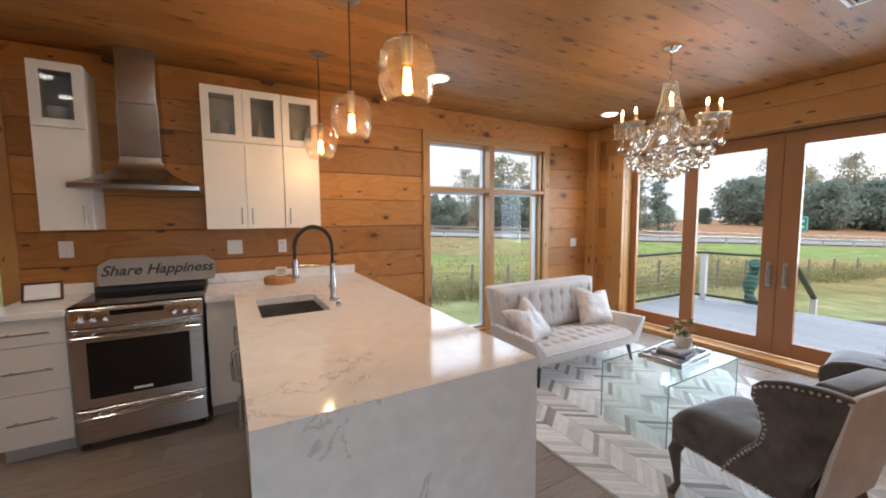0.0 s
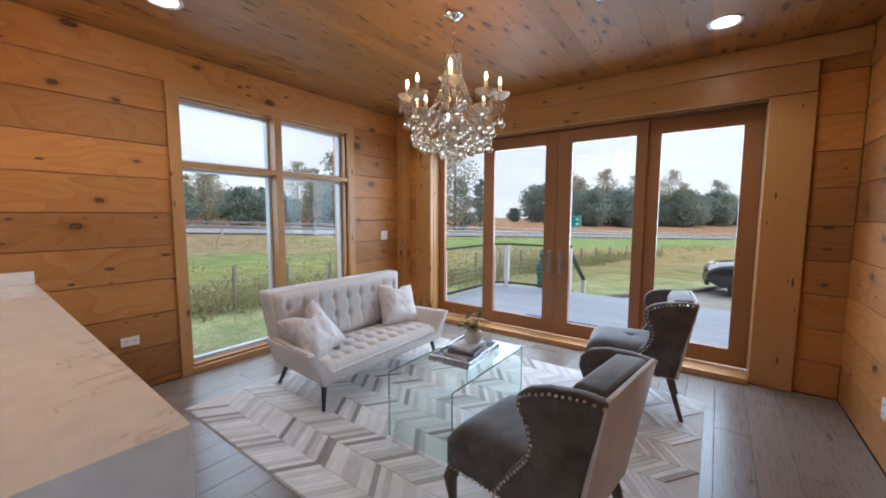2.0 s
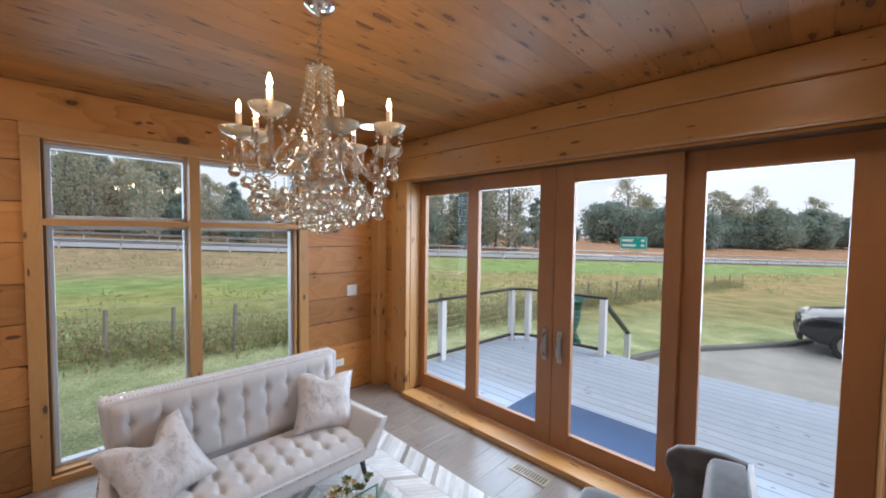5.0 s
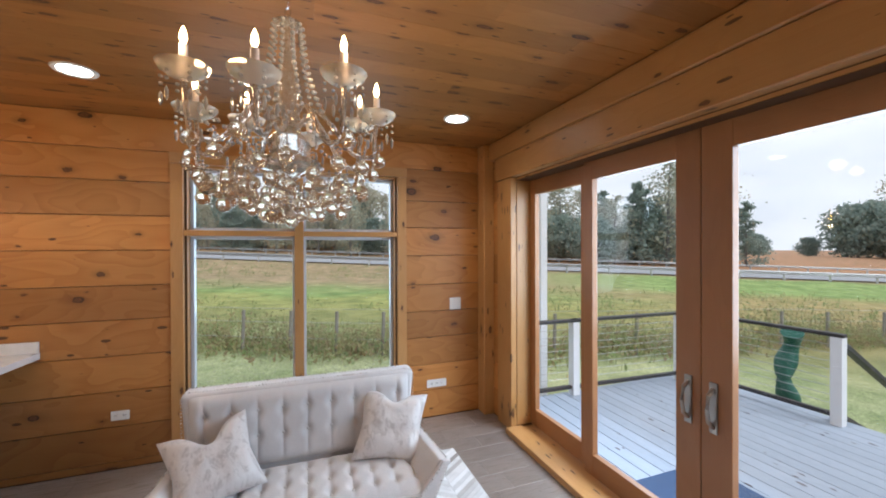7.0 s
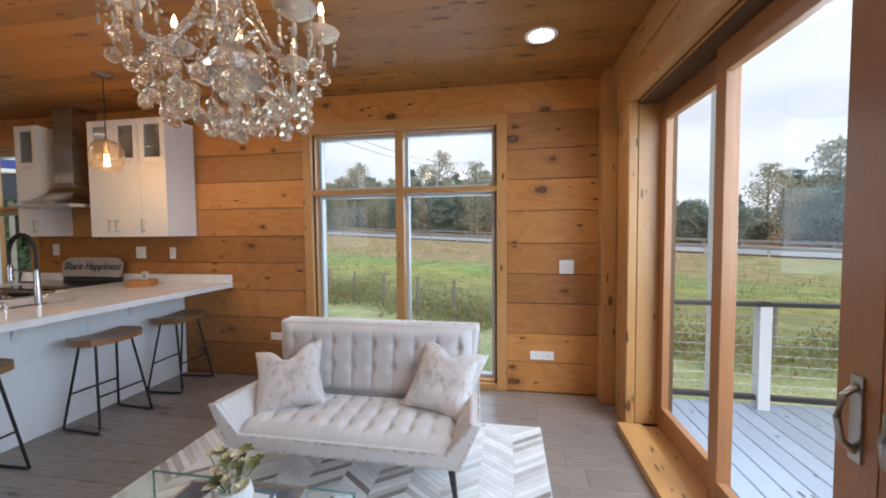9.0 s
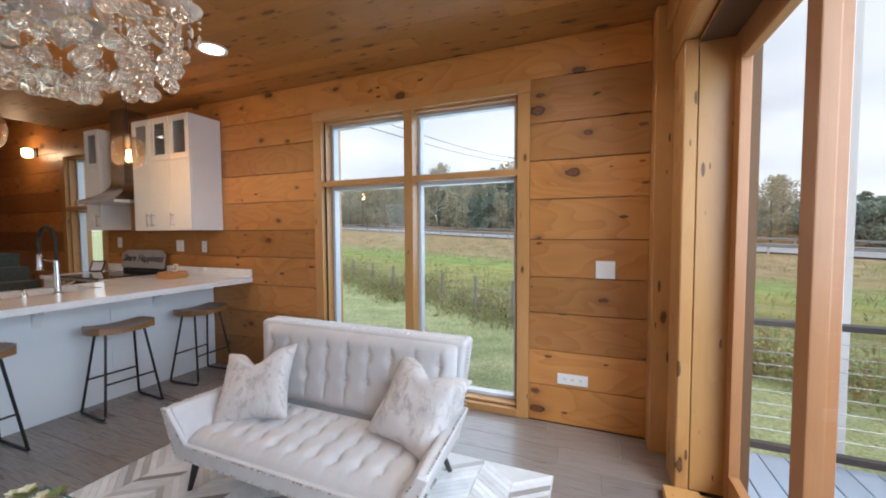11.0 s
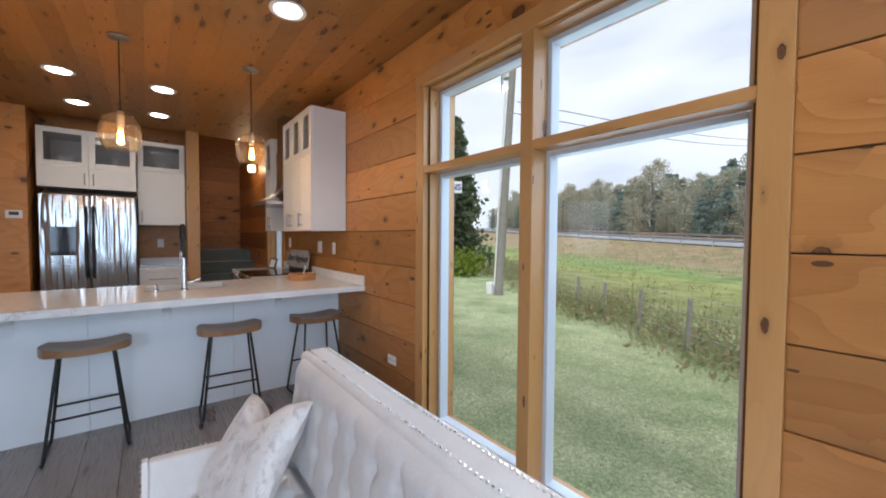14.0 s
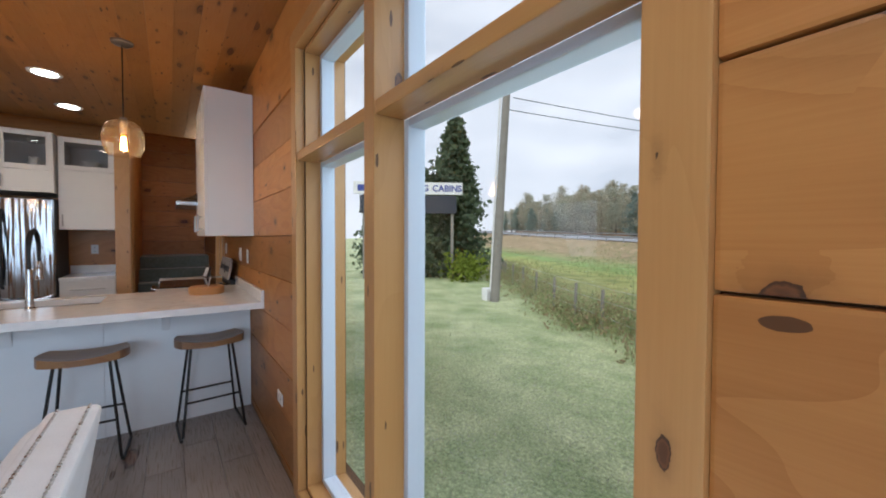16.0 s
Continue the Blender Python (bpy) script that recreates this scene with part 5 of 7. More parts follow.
def throw_pillow(m, seed, label, dent=0.035):
    pl = thing("throw_pillow", m, label, "pillow", "pillows on the sofa")
    bm = fresh()

    def face(side):
        def fn(u, v):
            a, b = 2 * u - 1, 2 * v - 1
            k = 0.207 * (1 + 0.06 * (a * a * b * b)) * (1 - 0.10 * (1 - abs(a * b)) * max(abs(a), abs(b)) ** 4)
            t = 0.075 * ((1 - a ** 4) * (1 - b ** 4)) ** 0.6
            t += 0.012 * noise.noise((a * 2.2 + seed, b * 2.2, side * 3)) * (1 - max(abs(a), abs(b)) ** 6)
            chop = dent * math.exp(-(a / 0.35) ** 2) * max(0, b) ** 2
            return (k * a, side * t, k * b + 0.207 - chop)
        return fn
    sheet(bm, face(1), 26, 26)
    sheet(bm, face(-1), 26, 26)
    bmesh.ops.remove_doubles(bm, verts=bm.verts, dist=0.0008)
    part("cover", bm, M["pillow"], pl, "", True)


throw_pillow(pose(3.11, 2.92, 0.325) @ pose(0, 0, 0, -40, -9, 20), 1.0, "cream pillow with metallic hide pattern, dented top", 0.11)
throw_pillow(pose(3.99, 3.0, 0.325) @ pose(0, 0, 0, -34, 9, -14), 6.0, "cream pillow with metallic hide pattern on sofa", 0.05)

# ---- wing chairs ----
chair = None


def wing(s):
    """One side of the chair: seat side, arm sweep and wing in one padded panel."""
    prof = [(-0.20, 0.29), (0.10, 0.29), (0.06, 0.36), (0.0, 0.44), (-0.055, 0.52), (-0.075, 0.60), (-0.06, 0.68), (-0.03, 0.745), (-0.035, 0.80), (-0.075, 0.845), (-0.15, 0.872), (-0.27, 0.885), (-0.365, 0.875), (-0.325, 0.70), (-0.28, 0.50)]
    bm = fresh()
    prism(bm, prof, "x", 0.222, 0.275, 0.016, 3)
    for v in bm.verts:
        f = max(0.0, (v.co.z - 0.5) / 0.38)
        v.co.x += 0.035 * f * max(0.0, min(1.0, (v.co.y + 0.34) / 0.28))
        v.co.x *= s
    return bm, prof


for cx, cy, rz in ((2.813, 1.125, -8), (4.40, 1.025, 8)):
    m = pose(cx, cy, 0.012, 0, 0, rz)
    if chair:
        copy_thing(chair, m)
        continue
    chair = thing("wing_chair", m, "grey velvet wing chair with nailhead trim", "chair", "wing chairs on the rug")
    bm = fresh()
    box(bm, -0.27, 0.27, -0.25, 0.36, 0.285, 0.42, 0.03, 3)
    part("seat_frame", bm, M["velvet"], chair, "", True)

    def seat_top(u, v):
        a, b = 2 * u - 1, 2 * v - 1
        e = ((1 - abs(a) ** 6) * (1 - abs(b) ** 6)) ** 0.5
        d = 0.02 * math.exp(-((a / 0.10) ** 2 + (b / 0.10) ** 2))
        return (0.27 * a, 0.055 + 0.305 * b, 0.405 + 0.085 * e - d)

    bm = fresh()
    sheet(bm, seat_top, 30, 30)
    part("seat", bm, M["velvet"], chair, "domed velvet seat", True)
    bm = fresh()
    hull(bm, [(s * x, y, z) for s in (-1, 1) for x, y, z in ((0.235, -0.17, 0.42), (0.245, -0.20, 0.83), (0.20, -0.22, 0.885), (0.235, -0.25, 0.36), (0.26, -0.33, 0.83), (0.22, -0.34, 0.89))], 0.02, 3)
    part("backrest", bm, M["velvet"], chair, "", True)
    bm = fresh()
    hull(bm, [(s * x, y, z) for s in (-1, 1) for x, y, z in ((0.252, -0.245, 0.285), (0.254, -0.265, 0.285), (0.274, -0.362, 0.862), (0.272, -0.342, 0.862), (0.24, -0.366, 0.885), (0.24, -0.346, 0.885))], 0.006, 2)
    part("back_panel", bm, M["velvet_lit_back"], chair, "velvet outside back with daylight sheen painted in", True)
    for s in (-1, 1):
        bm, prof = wing(s)
        part("wing", bm, M["velvet"], chair, "curved wing", True)
        front = prof[1:13]
        line = []
        for y, z in front:
            f = max(0.0, (z - 0.5) / 0.38)
            x = 0.2775 + 0.035 * f * max(0.0, min(1.0, (y + 0.34) / 0.28))
            line.append((s * x, y - 0.022, z - (0.018 if z > 0.82 else 0.0)))
        nails("nailhead_trim", [line], chair, 0.024, 0.0085)
        nails("nailhead_trim", [[(s * 0.2755, -0.24, 0.298), (s * 0.2755, 0.34, 0.298)]], chair, 0.024, 0.007)
        bm = fresh()
        tube(bm, [(s * 0.245, 0.315, 0.30), (s * 0.262, 0.335, 0.24), (s * 0.255, 0.325, 0.15), (s * 0.25, 0.318, 0.06), (s * 0.258, 0.338, 0.012), (s * 0.26, 0.35, 0.0)], [0.034, 0.032, 0.021, 0.016, 0.02, 0.02], 12)
        part("front_leg", bm, M["legwood"], chair, "cabriole wooden leg", True)
        bm = fresh()
        hull(bm, [(s * 0.235 + a * 0.02, -0.205 + b * 0.02, 0.30) for a in (-1, 1) for b in (-1, 1)] + [(s * 0.24 + a * 0.014, -0.30 + b * 0.014, 0.0) for a in (-1, 1) for b in (-1, 1)], 0.003)
        part("back_leg", bm, M["legwood"], chair, "raked wooden leg")
    for o in chair.children:
        if o.name.split(".")[0] != "seat":
            for v in o.data.vertices:
                v.co.z = min(v.co.z, 0.44 + (v.co.z - 0.44) * 0.86)
    chair.scale = (0.93, 0.93, 0.98)

# ---- glass table and what is on it ----
tb = thing("coffee_table", pose(3.40, 1.93, 0.012), "bent clear glass waterfall coffee table", "coffee table")
simple("tabletop", [(-0.45, 0.45, -0.235, 0.235, 0.398, 0.41)], M["ctable"], tb, 0.002, "clear glass top")
for s in (-1, 1):
    simple("glass_side", [(min(s * 0.438, s * 0.45), max(s * 0.438, s * 0.45), -0.235, 0.235, 0.0, 0.3975)], M["ctable"], tb, 0.002, "clear glass side")
M["edge"] = plain("green_glass_edge", (0.16, 0.33, 0.30), 0.08)
for y in (-0.2355, 0.2355):
    for q in ((-0.45, 0.45, 0.3995, 0.4085), (-0.4485, -0.4395, 0.0, 0.398), (0.4395, 0.4485, 0.0, 0.398)):
        simple("polished_edge", [(q[0], q[1], y - 0.0012, y + 0.0012, q[2], q[3])], M["edge"], tb, 0, "green polished glass edge")
TT = 0.4235
tr = thing("tray", pose(3.47, 1.94, TT, 0, 0, 4), "silver mirrored serving tray on the glass table", "tray")
bm = fresh()
box(bm, -0.23, 0.23, -0.15, 0.15, 0, 0.008, 0.002)
for q in ((-0.23, 0.23, -0.15, -0.138, 0.0082, 0.045), (-0.23, 0.23, 0.138, 0.15, 0.0082, 0.045), (-0.23, -0.218, -0.1378, 0.1378, 0.0082, 0.045), (0.218, 0.23, -0.1378, 0.1378, 0.0082, 0.045)):
    box(bm, *q, 0.002)
part("tray_body", bm, M["tray"], tr)
zb = TT + 0.0085
for i, (w, d, h, mt, rz, la) in enumerate(((0.28, 0.21, 0.022, "bookwhite", -8, "pale hardback book on the tray"), (0.26, 0.19, 0.024, "bookblue", 10, "slate blue hardback book on the tray"), (0.22, 0.16, 0.018, "bookwhite", -4, "small pale book on the stack"))):
    bk = thing("book", pose(3.49, 1.935, zb, 0, 0, rz), la, "book", "books on the tray")
    simple("cover", [(-w / 2, w / 2, -d / 2, d / 2, 0, 0.003), (-w / 2, w / 2, -d / 2, d / 2, h - 0.003, h), (-w / 2, -w / 2 + 0.004, -d / 2, d / 2, 0.0031, h - 0.0031)], M[mt], bk, 0.0008)
    simple("pages", [(-w / 2 + 0.0042, w / 2 - 0.004, -d / 2 + 0.004, d / 2 - 0.004, 0.0032, h - 0.0032)], M["paper"], bk, 0)
    zb += h + 0.0003
pot = thing("potted_flowers", pose(3.53, 1.92, zb) @ Matrix.Diagonal((0.9, 0.9, 0.8, 1)), "ivory faux flowers in a ribbed white pot", "potted plant")
bm = fresh()
lathe(bm, [(0.045, 0), (0.06, 0.02), (0.068, 0.06), (0.062, 0.10), (0.055, 0.105), (0.05, 0.09), (0.0, 0.085)], 40)
for v in bm.verts:
    a = math.atan2(v.co.y, v.co.x)
    k = 1 + 0.025 * math.cos(20 * a)
    v.co.x, v.co.y = v.co.x * k, v.co.y * k
part("pot", bm, M["pot"], pot, "ribbed white pot", True)
rng = random.Random(11)
bm, bl = fresh(), fresh()
for i in range(26):
    a, t = rng.random() * math.tau, rng.random()
    rr, zz = 0.02 + 0.085 * t, 0.11 + 0.13 * rng.random()
    c = Vector((rr * math.cos(a), rr * math.sin(a), zz))
    tgt = bm if i % 5 < 3 else bl
    tube(bl, [(0.02 * math.cos(a), 0.02 * math.sin(a), 0.08), c * 0.8 + Vector((0, 0, 0.01)), c], 0.0015, 5)
    for k in range(6):
        b = k * math.tau / 6 + a
        L = 0.028 if tgt is bm else 0.036
        d = Vector((math.cos(b), math.sin(b), 0.35 + 0.5 * rng.random())).normalized() * L
        s = Vector((-math.sin(b), math.cos(b), 0)) * L * 0.33
        mid = c + d * 0.55 + Vector((0, 0, 0.006))
        vs = [tgt.verts.new(q) for q in (c, mid - s, c + d, mid + s)]
        tgt.faces.new((vs[0], vs[1], vs[2]))
        tgt.faces.new((vs[0], vs[2], vs[3]))
tagged(part("flowers", bm, M["petal"], pot, "ivory petals"), kind="stuff")
tagged(part("leaves", bl, M["leaf"], pot, "olive green leaves and stems"), kind="stuff")

# ---- chandelier ----
ch = thing("chandelier", pose(3.47, 2.055, CEIL), "crystal chandelier with lit candle bulbs and glass balls", "chandelier")
bm = fresh()
lathe(bm, [(0.062, 0), (0.06, -0.014), (0.04, -0.03), (0.012, -0.04), (0.0, -0.04)], 28)
part("canopy", bm, M["chrome"], ch, "chrome ceiling rose", True)
bm = fresh()
for i in range(9):
    z = -0.045 - 0.024 * i
    ring = [(0.009 * math.cos(a), 0, z + 0.014 * math.sin(a)) if i % 2 else (0, 0.009 * math.cos(a), z + 0.014 * math.sin(a)) for a in [k * math.tau / 10 for k in range(10)]]
    tube(bm, ring, 0.0022, 6, closed=True)
part("chain", bm, M["chrome"], ch, "chrome chain", True)
bm = fresh()
lathe(bm, [(0.012, -0.24), (0.042, -0.25), (0.046, -0.262), (0.02, -0.275), (0.016, -0.36), (0.034, -0.42), (0.042, -0.48), (0.02, -0.53), (0.018, -0.60), (0.05, -0.63), (0.07, -0.655), (0.055, -0.70), (0.10, -0.715), (0.115, -0.735), (0.05, -0.75), (0.02, -0.78), (0.0, -0.80)], 20)
part("column", bm, M["crystal_arm"], ch, "turned crystal column", True)
strand_bm, small_bm = fresh(), fresh()


def bead(bm_, c, r, flat=1.0):
    bmesh.ops.create_icosphere(bm_, subdivisions=1, radius=r, matrix=Matrix.Translation(c) @ Matrix.Diagonal((1, 1, flat, 1)))


for k in range(10):
    a = k * math.tau / 10
    for i in range(15):
        f = i / 14
        r = 0.047 + 0.02 * f + 0.055 * f ** 2.5
        bead(strand_bm, (r * math.cos(a + 0.05 * f), r * math.sin(a + 0.05 * f), -0.262 - 0.021 * i), 0.0085)
rng = random.Random(3)
for k in range(8):
    a = k * math.tau / 8 + 0.55
    R = 0.305 if k % 2 == 0 else 0.295
    up = 0.0 if k % 2 else 0.04
    ca, sa = math.cos(a), math.sin(a)
    bm = fresh()
    pts = [(0.03 * ca, 0.03 * sa, -0.60), (0.09 * ca, 0.09 * sa, -0.545), (0.15 * ca, 0.15 * sa, -0.60), (0.21 * ca, 0.21 * sa, -0.685), (0.28 * ca, 0.28 * sa, -0.695), ((R - 0.008) * ca, (R - 0.008) * sa, -0.64), (R * ca, R * sa, -0.575 + up)]
    sm_pts = []
    for i in range(len(pts) - 1):
        p0, p1, p2, p3 = (Vector(pts[max(0, min(len(pts) - 1, i + d))]) for d in (-1, 0, 1, 2))
        for j in range(5):
            t = j / 5
            sm_pts.append(0.5 * ((2 * p1) + (p2 - p0) * t + (2 * p0 - 5 * p1 + 4 * p2 - p3) * t * t + (3 * p1 - p0 - 3 * p2 + p3) * t ** 3))
    sm_pts.append(Vector(pts[-1]))
    tube(bm, sm_pts, 0.0078, 8)
    arm = part("arm", bm, M["crystal_arm"], ch, "curved crystal arm", True)
    at = (R * ca, R * sa, -0.575 + up)
    bm = fresh()
    lathe(bm, [(0.012, -0.012), (0.034, -0.004), (0.058, 0.012), (0.067, 0.028), (0.056, 0.018), (0.014, 0.006)], 16, at, cap=False)
    part("drip_pan", bm, M["crystal"], arm, "scalloped crystal pan", True)
    bm = fresh()
    lathe(bm, [(0.011, 0.004), (0.011, 0.085), (0.0, 0.087)], 12, at)
    part("candle_sleeve", bm, M["candle"], arm, "candle sleeve", True)
    bm = fresh()
    lathe(bm, [(0.005, 0.086), (0.010, 0.103), (0.008, 0.118), (0.003, 0.133), (0.0, 0.138)], 12, at)
    part("bulb", bm, M["flame"], arm, "glowing candle bulb", True)
    for j in range(6):
        b = j * math.tau / 6
        px, py = at[0] + 0.053 * math.cos(b), at[1] + 0.053 * math.sin(b)
        for i in range(3):
            bead(small_bm, (px, py, at[2] + 0.012 - 0.02 * i), 0.006)
        bmesh.ops.create_icosphere(small_bm, subdivisions=1, radius=0.011, matrix=Matrix.Translation((px, py, at[2] - 0.068)) @ Matrix.Diagonal((0.55, 0.55, 1.9, 1)))
    for i in range(14):
        f = (i + 0.5) / 14
        r0 = 0.06 + (R - 0.06) * f
        bead(strand_bm, (r0 * ca - 0.02 * sa, r0 * sa + 0.02 * ca, -0.56 - 0.12 * math.sin(math.pi * f) + 0.03 * f), 0.0075)
DROP = [(0.31, -0.70, 8), (0.27, -0.76, 14), (0.25, -0.80, 14), (0.20, -0.815, 14), (0.16, -0.83, 12), (0.24, -0.84, 10), (0.11, -0.86, 10), (0.07, -0.895, 8), (0.03, -0.915, 3), (0.18, -0.87, 9)]
ball_me = None
for R, z, cnt in DROP:
    for k in range(cnt):
        a = (k + rng.random() * 0.6) * math.tau / cnt + R * 9
        rr = R + rng.uniform(-0.012, 0.012)
        c = Vector((rr * math.cos(a), rr * math.sin(a), z + rng.uniform(-0.018, 0.018)))
        if ball_me is None:
            b_ = fresh()
            bmesh.ops.create_icosphere(b_, subdivisions=2, radius=0.0235)
            lathe(b_, [(0.0035, 0.019), (0.006, 0.025), (0.0035, 0.03), (0.0, 0.031)], 8)
            o = finish("glass_ball", b_, M["crystal_ball"], True)
            ball_me = o.data
            bpy.data.objects.remove(o)
        loose("glass_ball", ball_me, ch, Matrix.Translation(c))
        for i in range(3):
            bead(small_bm, c + Vector((0, 0, 0.037 + 0.012 * i)), 0.0045)
tagged(part("bead_strands", strand_bm, M["crystal"], ch, "strands of crystal beads"), kind="stuff")
tagged(part("crystal_drops", small_bm, M["crystal"], ch, "small crystal drops"), kind="stuff")
for k in range(4):
    a = k * math.tau / 4 + 0.6
    lamp("candle_lamp", "POINT", BULB_W, (1.0, 0.72, 0.42), 0.03, pose(3.47 + 0.34 * math.cos(a), 2.055 + 0.34 * math.sin(a), CEIL - 0.43))

# ceiling vent and floor vent
cv = thing("ceiling_vent", pose(3.70, 1.12, CEIL, 0, 0, 0) @ Matrix.Diagonal((0.85, 0.85, 1, 1)), "white square ceiling air vent", "air vent")
bm = fresh()
for q in ((-0.16, 0.16, -0.16, -0.135, -0.014, 0.0), (-0.16, 0.16, 0.135, 0.16, -0.014, 0.0), (-0.16, -0.135, -0.135, 0.135, -0.014, 0.0), (0.135, 0.16, -0.135, 0.135, -0.014, 0.0)):
    box(bm, *q, 0.003)
part("surround", bm, M["plate"], cv)
for i in range(9):
    bm = fresh()
    y = -0.12 + 0.03 * i
    hull(bm, [(x, y + d, z) for x in (-0.135, 0.135) for d, z in ((-0.008, -0.010), (0.010, -0.002), (-0.006, -0.012), (0.012, -0.004))])
    part("slat", bm, M["plate"], cv)
simple("backing", [(-0.135, 0.135, -0.135, 0.135, -0.0015, -0.0005)], M["slot"], cv, 0)
fv = thing("floor_vent", pose(5.05, 1.98, 0.0, 0, 0, 90), "tan metal floor register by the doors", "floor vent")
M["tan"] = plain("tan_metal", (0.33, 0.26, 0.18), 0.5, 0.3)
simple("plate", [(-0.15, 0.15, -0.055, 0.055, 0.0005, 0.006)], M["tan"], fv, 0.002)
for i in range(12):
    simple("slot", [(-0.125 + 0.0215 * i, -0.115 + 0.0215 * i, -0.035, 0.035, 0.0055, 0.0068)], M["slot"], fv, 0)

# ---- deck ----
DZ = -0.10
M["deck"] = wood("grey_deck_boards", "y", (0.44, 0.50, 0.59), (0.39, 0.45, 0.54), (0.33, 0.39, 0.48), knots=0.0, rough=0.55, coat=0.0, vary=0.12)
M["rail"] = plain("black_rail", (0.03, 0.028, 0.028), 0.5)
M["cable"] = plain("steel_cable", (0.5, 0.5, 0.5), 0.35, 1.0)
M["postwhite"] = plain("white_post", (0.78, 0.79, 0.80), 0.5, vary=0.04)
bm = fresh()
box(bm, 5.56, 8.55, -4.0, 4.45, DZ - 0.25, DZ - 0.035)
deck = structure("deck", bm, M["rail"], "grey composite deck outside the patio doors", "deck")
x = 5.565
while x < 8.5:
    bm = fresh()
    box(bm, x, x + 0.139, -4.0, 4.45, DZ - 0.03, DZ, 0.003)
    part("board", bm, M["deck"], deck)
    x += 0.145
for i in range(3):
    bm = fresh()
    box(bm, 8.56 + 0.30 * i, 8.86 + 0.30 * i, 0.6, 2.75, DZ - 0.165 * (i + 1) - 0.04, DZ - 0.165 * (i + 1), 0.004)
    part("step", bm, M["deck"], deck, "grey deck step")
rail = thing("deck_railing", pose(0, 0, DZ), "white posts with black rails and steel cables", "railing")
POSTS = [(5.72, 4.38), (6.52, 4.35), (8.14, 4.27), (8.32, 4.05), (8.42, 2.81)]
for px, py in POSTS:
    bm = fresh()
    box(bm, px - 0.045, px + 0.045, py - 0.045, py + 0.045, 0.001, 0.865, 0.005, 2)
    part("post", bm, M["postwhite"], rail, "square white post")
bm = fresh()
box(bm, 9.92, 10.01, 2.92, 3.01, -0.75, 0.02, 0.005, 2)
part("post", bm, M["postwhite"], rail, "short white stair post")
for (ax, ay), (bx, by) in zip(POSTS, POSTS[1:]):
    a, b = Vector((ax, ay, 0)), Vector((bx, by, 0))
    d = (b - a).normalized()
    sd = Vector((-d.y, d.x, 0)) * 0.03
    for z0, z1, w in ((0.866, 0.90, 1.3), (0.075, 0.115, 0.8)):
        bm = fresh()
        ext = d * (0.05 if z0 > 0.5 else -0.046)
        hull(bm, [q + sd * w * s + Vector((0, 0, z)) for q in (a - ext, b + ext) for s in (-1, 1) for z in (z0, z1)], 0.003)
        part("rail_bar", bm, M["rail"], rail, "black rail")
    for k in range(8):
        bm = fresh()
        z = 0.20 + 0.083 * k
        tube(bm, [a + Vector((0, 0, z)), b + Vector((0, 0, z))], 0.0028, 5)
        part("cable", bm, M["cable"], rail)
bm = fresh()
hull(bm, [(x, y + s * 0.04, z + k) for x, y, z in ((8.40, 2.83, 0.83), (10.0, 2.97, 0.0)) for s in (-1, 1) for k in (0.0, 0.05)], 0.004)
part("rail_bar", bm, M["rail"], rail, "sloping black stair rail")
bm = fresh()
hull(bm, [(x, y + s * 0.03, z + k) for x, y, z in ((8.46, 2.83, 0.08), (9.95, 2.97, -0.62)) for s in (-1, 1) for k in (0.0, 0.04)], 0.004)
part("rail_bar", bm, M["rail"], rail, "sloping black lower rail")
mat_ = thing("doormat", pose(6.12, 2.02, DZ + 0.001), "dark blue doormat on the deck", "doormat")
simple("mat", [(-0.40, 0.40, -0.80, 0.80, 0.0, 0.012)], fabric("blue_mat", (0.03, 0.06, 0.13), (0.05, 0.09, 0.18), 60.0, 0.1), mat_, 0.004)
wv = thing("garden_ornament", pose(9.25, 3.65, ground_z(9.25, 3.65)), "wavy dark green garden ornament beyond the railing", "garden ornament")
bm = fresh()
tube(bm, [(0.10 * math.sin(z * 6.5 + 0.5), 0.04 * math.cos(z * 6.5), z) for z in [0.0 + 0.06 * i for i in range(23)]], [0.10 + 0.02 * math.sin(i * 0.9) for i in range(23)], 12)
part("body", bm, plain("deep_green", (0.012, 0.10, 0.065), 0.4, vary=0.3, scale=20), wv, "", True)
bm = fresh()
box(bm, 6.33, 6.43, 4.75, 4.85, -0.8, 3.2, 0.004)
structure("porch_post", bm, M["postwhite"], "white porch corner post", "post")

# ---- parking, kerb, car ----
M["lot"] = plain("worn_asphalt", (0.36, 0.35, 0.32), 0.85, vary=0.3, scale=1.6, bump=0.5, bump_scale=30.0)
KERB = [(10.6, 3.1), (12.2, 2.75), (13.8, 1.95), (15.7, 0.95), (18.0, 0.2), (24, -1.2), (40, -4.0)]
bm = fresh()
rows = []
for (kx, ky) in KERB:
    rows.append([bm.verts.new((kx - 0.3 * (1 - f) * 0, ky - 16 * f, ground_z(kx, ky - 16 * f) + 0.03)) for f in (0, 0.1, 0.25, 0.5, 1.0)])
for a, b in zip(rows, rows[1:]):
    for k in range(4):
        bm.faces.new((a[k], b[k], b[k + 1], a[k + 1]))
structure("parking_lot", bm, M["lot"], "worn grey asphalt parking lot", "road")
bm = fresh()
for (ax, ay), (bx, by) in zip(KERB, KERB[1:]):
    d = Vector((bx - ax, by - ay, 0)).normalized()
    sd = Vector((-d.y, d.x, 0)) * 0.08
    hull(bm, [Vector((x_, y_, ground_z(x_, y_) + z)) + sd * s for x_, y_ in ((ax, ay), (bx, by)) for s in (-1, 1) for z in (-0.1, 0.12)], 0.01)
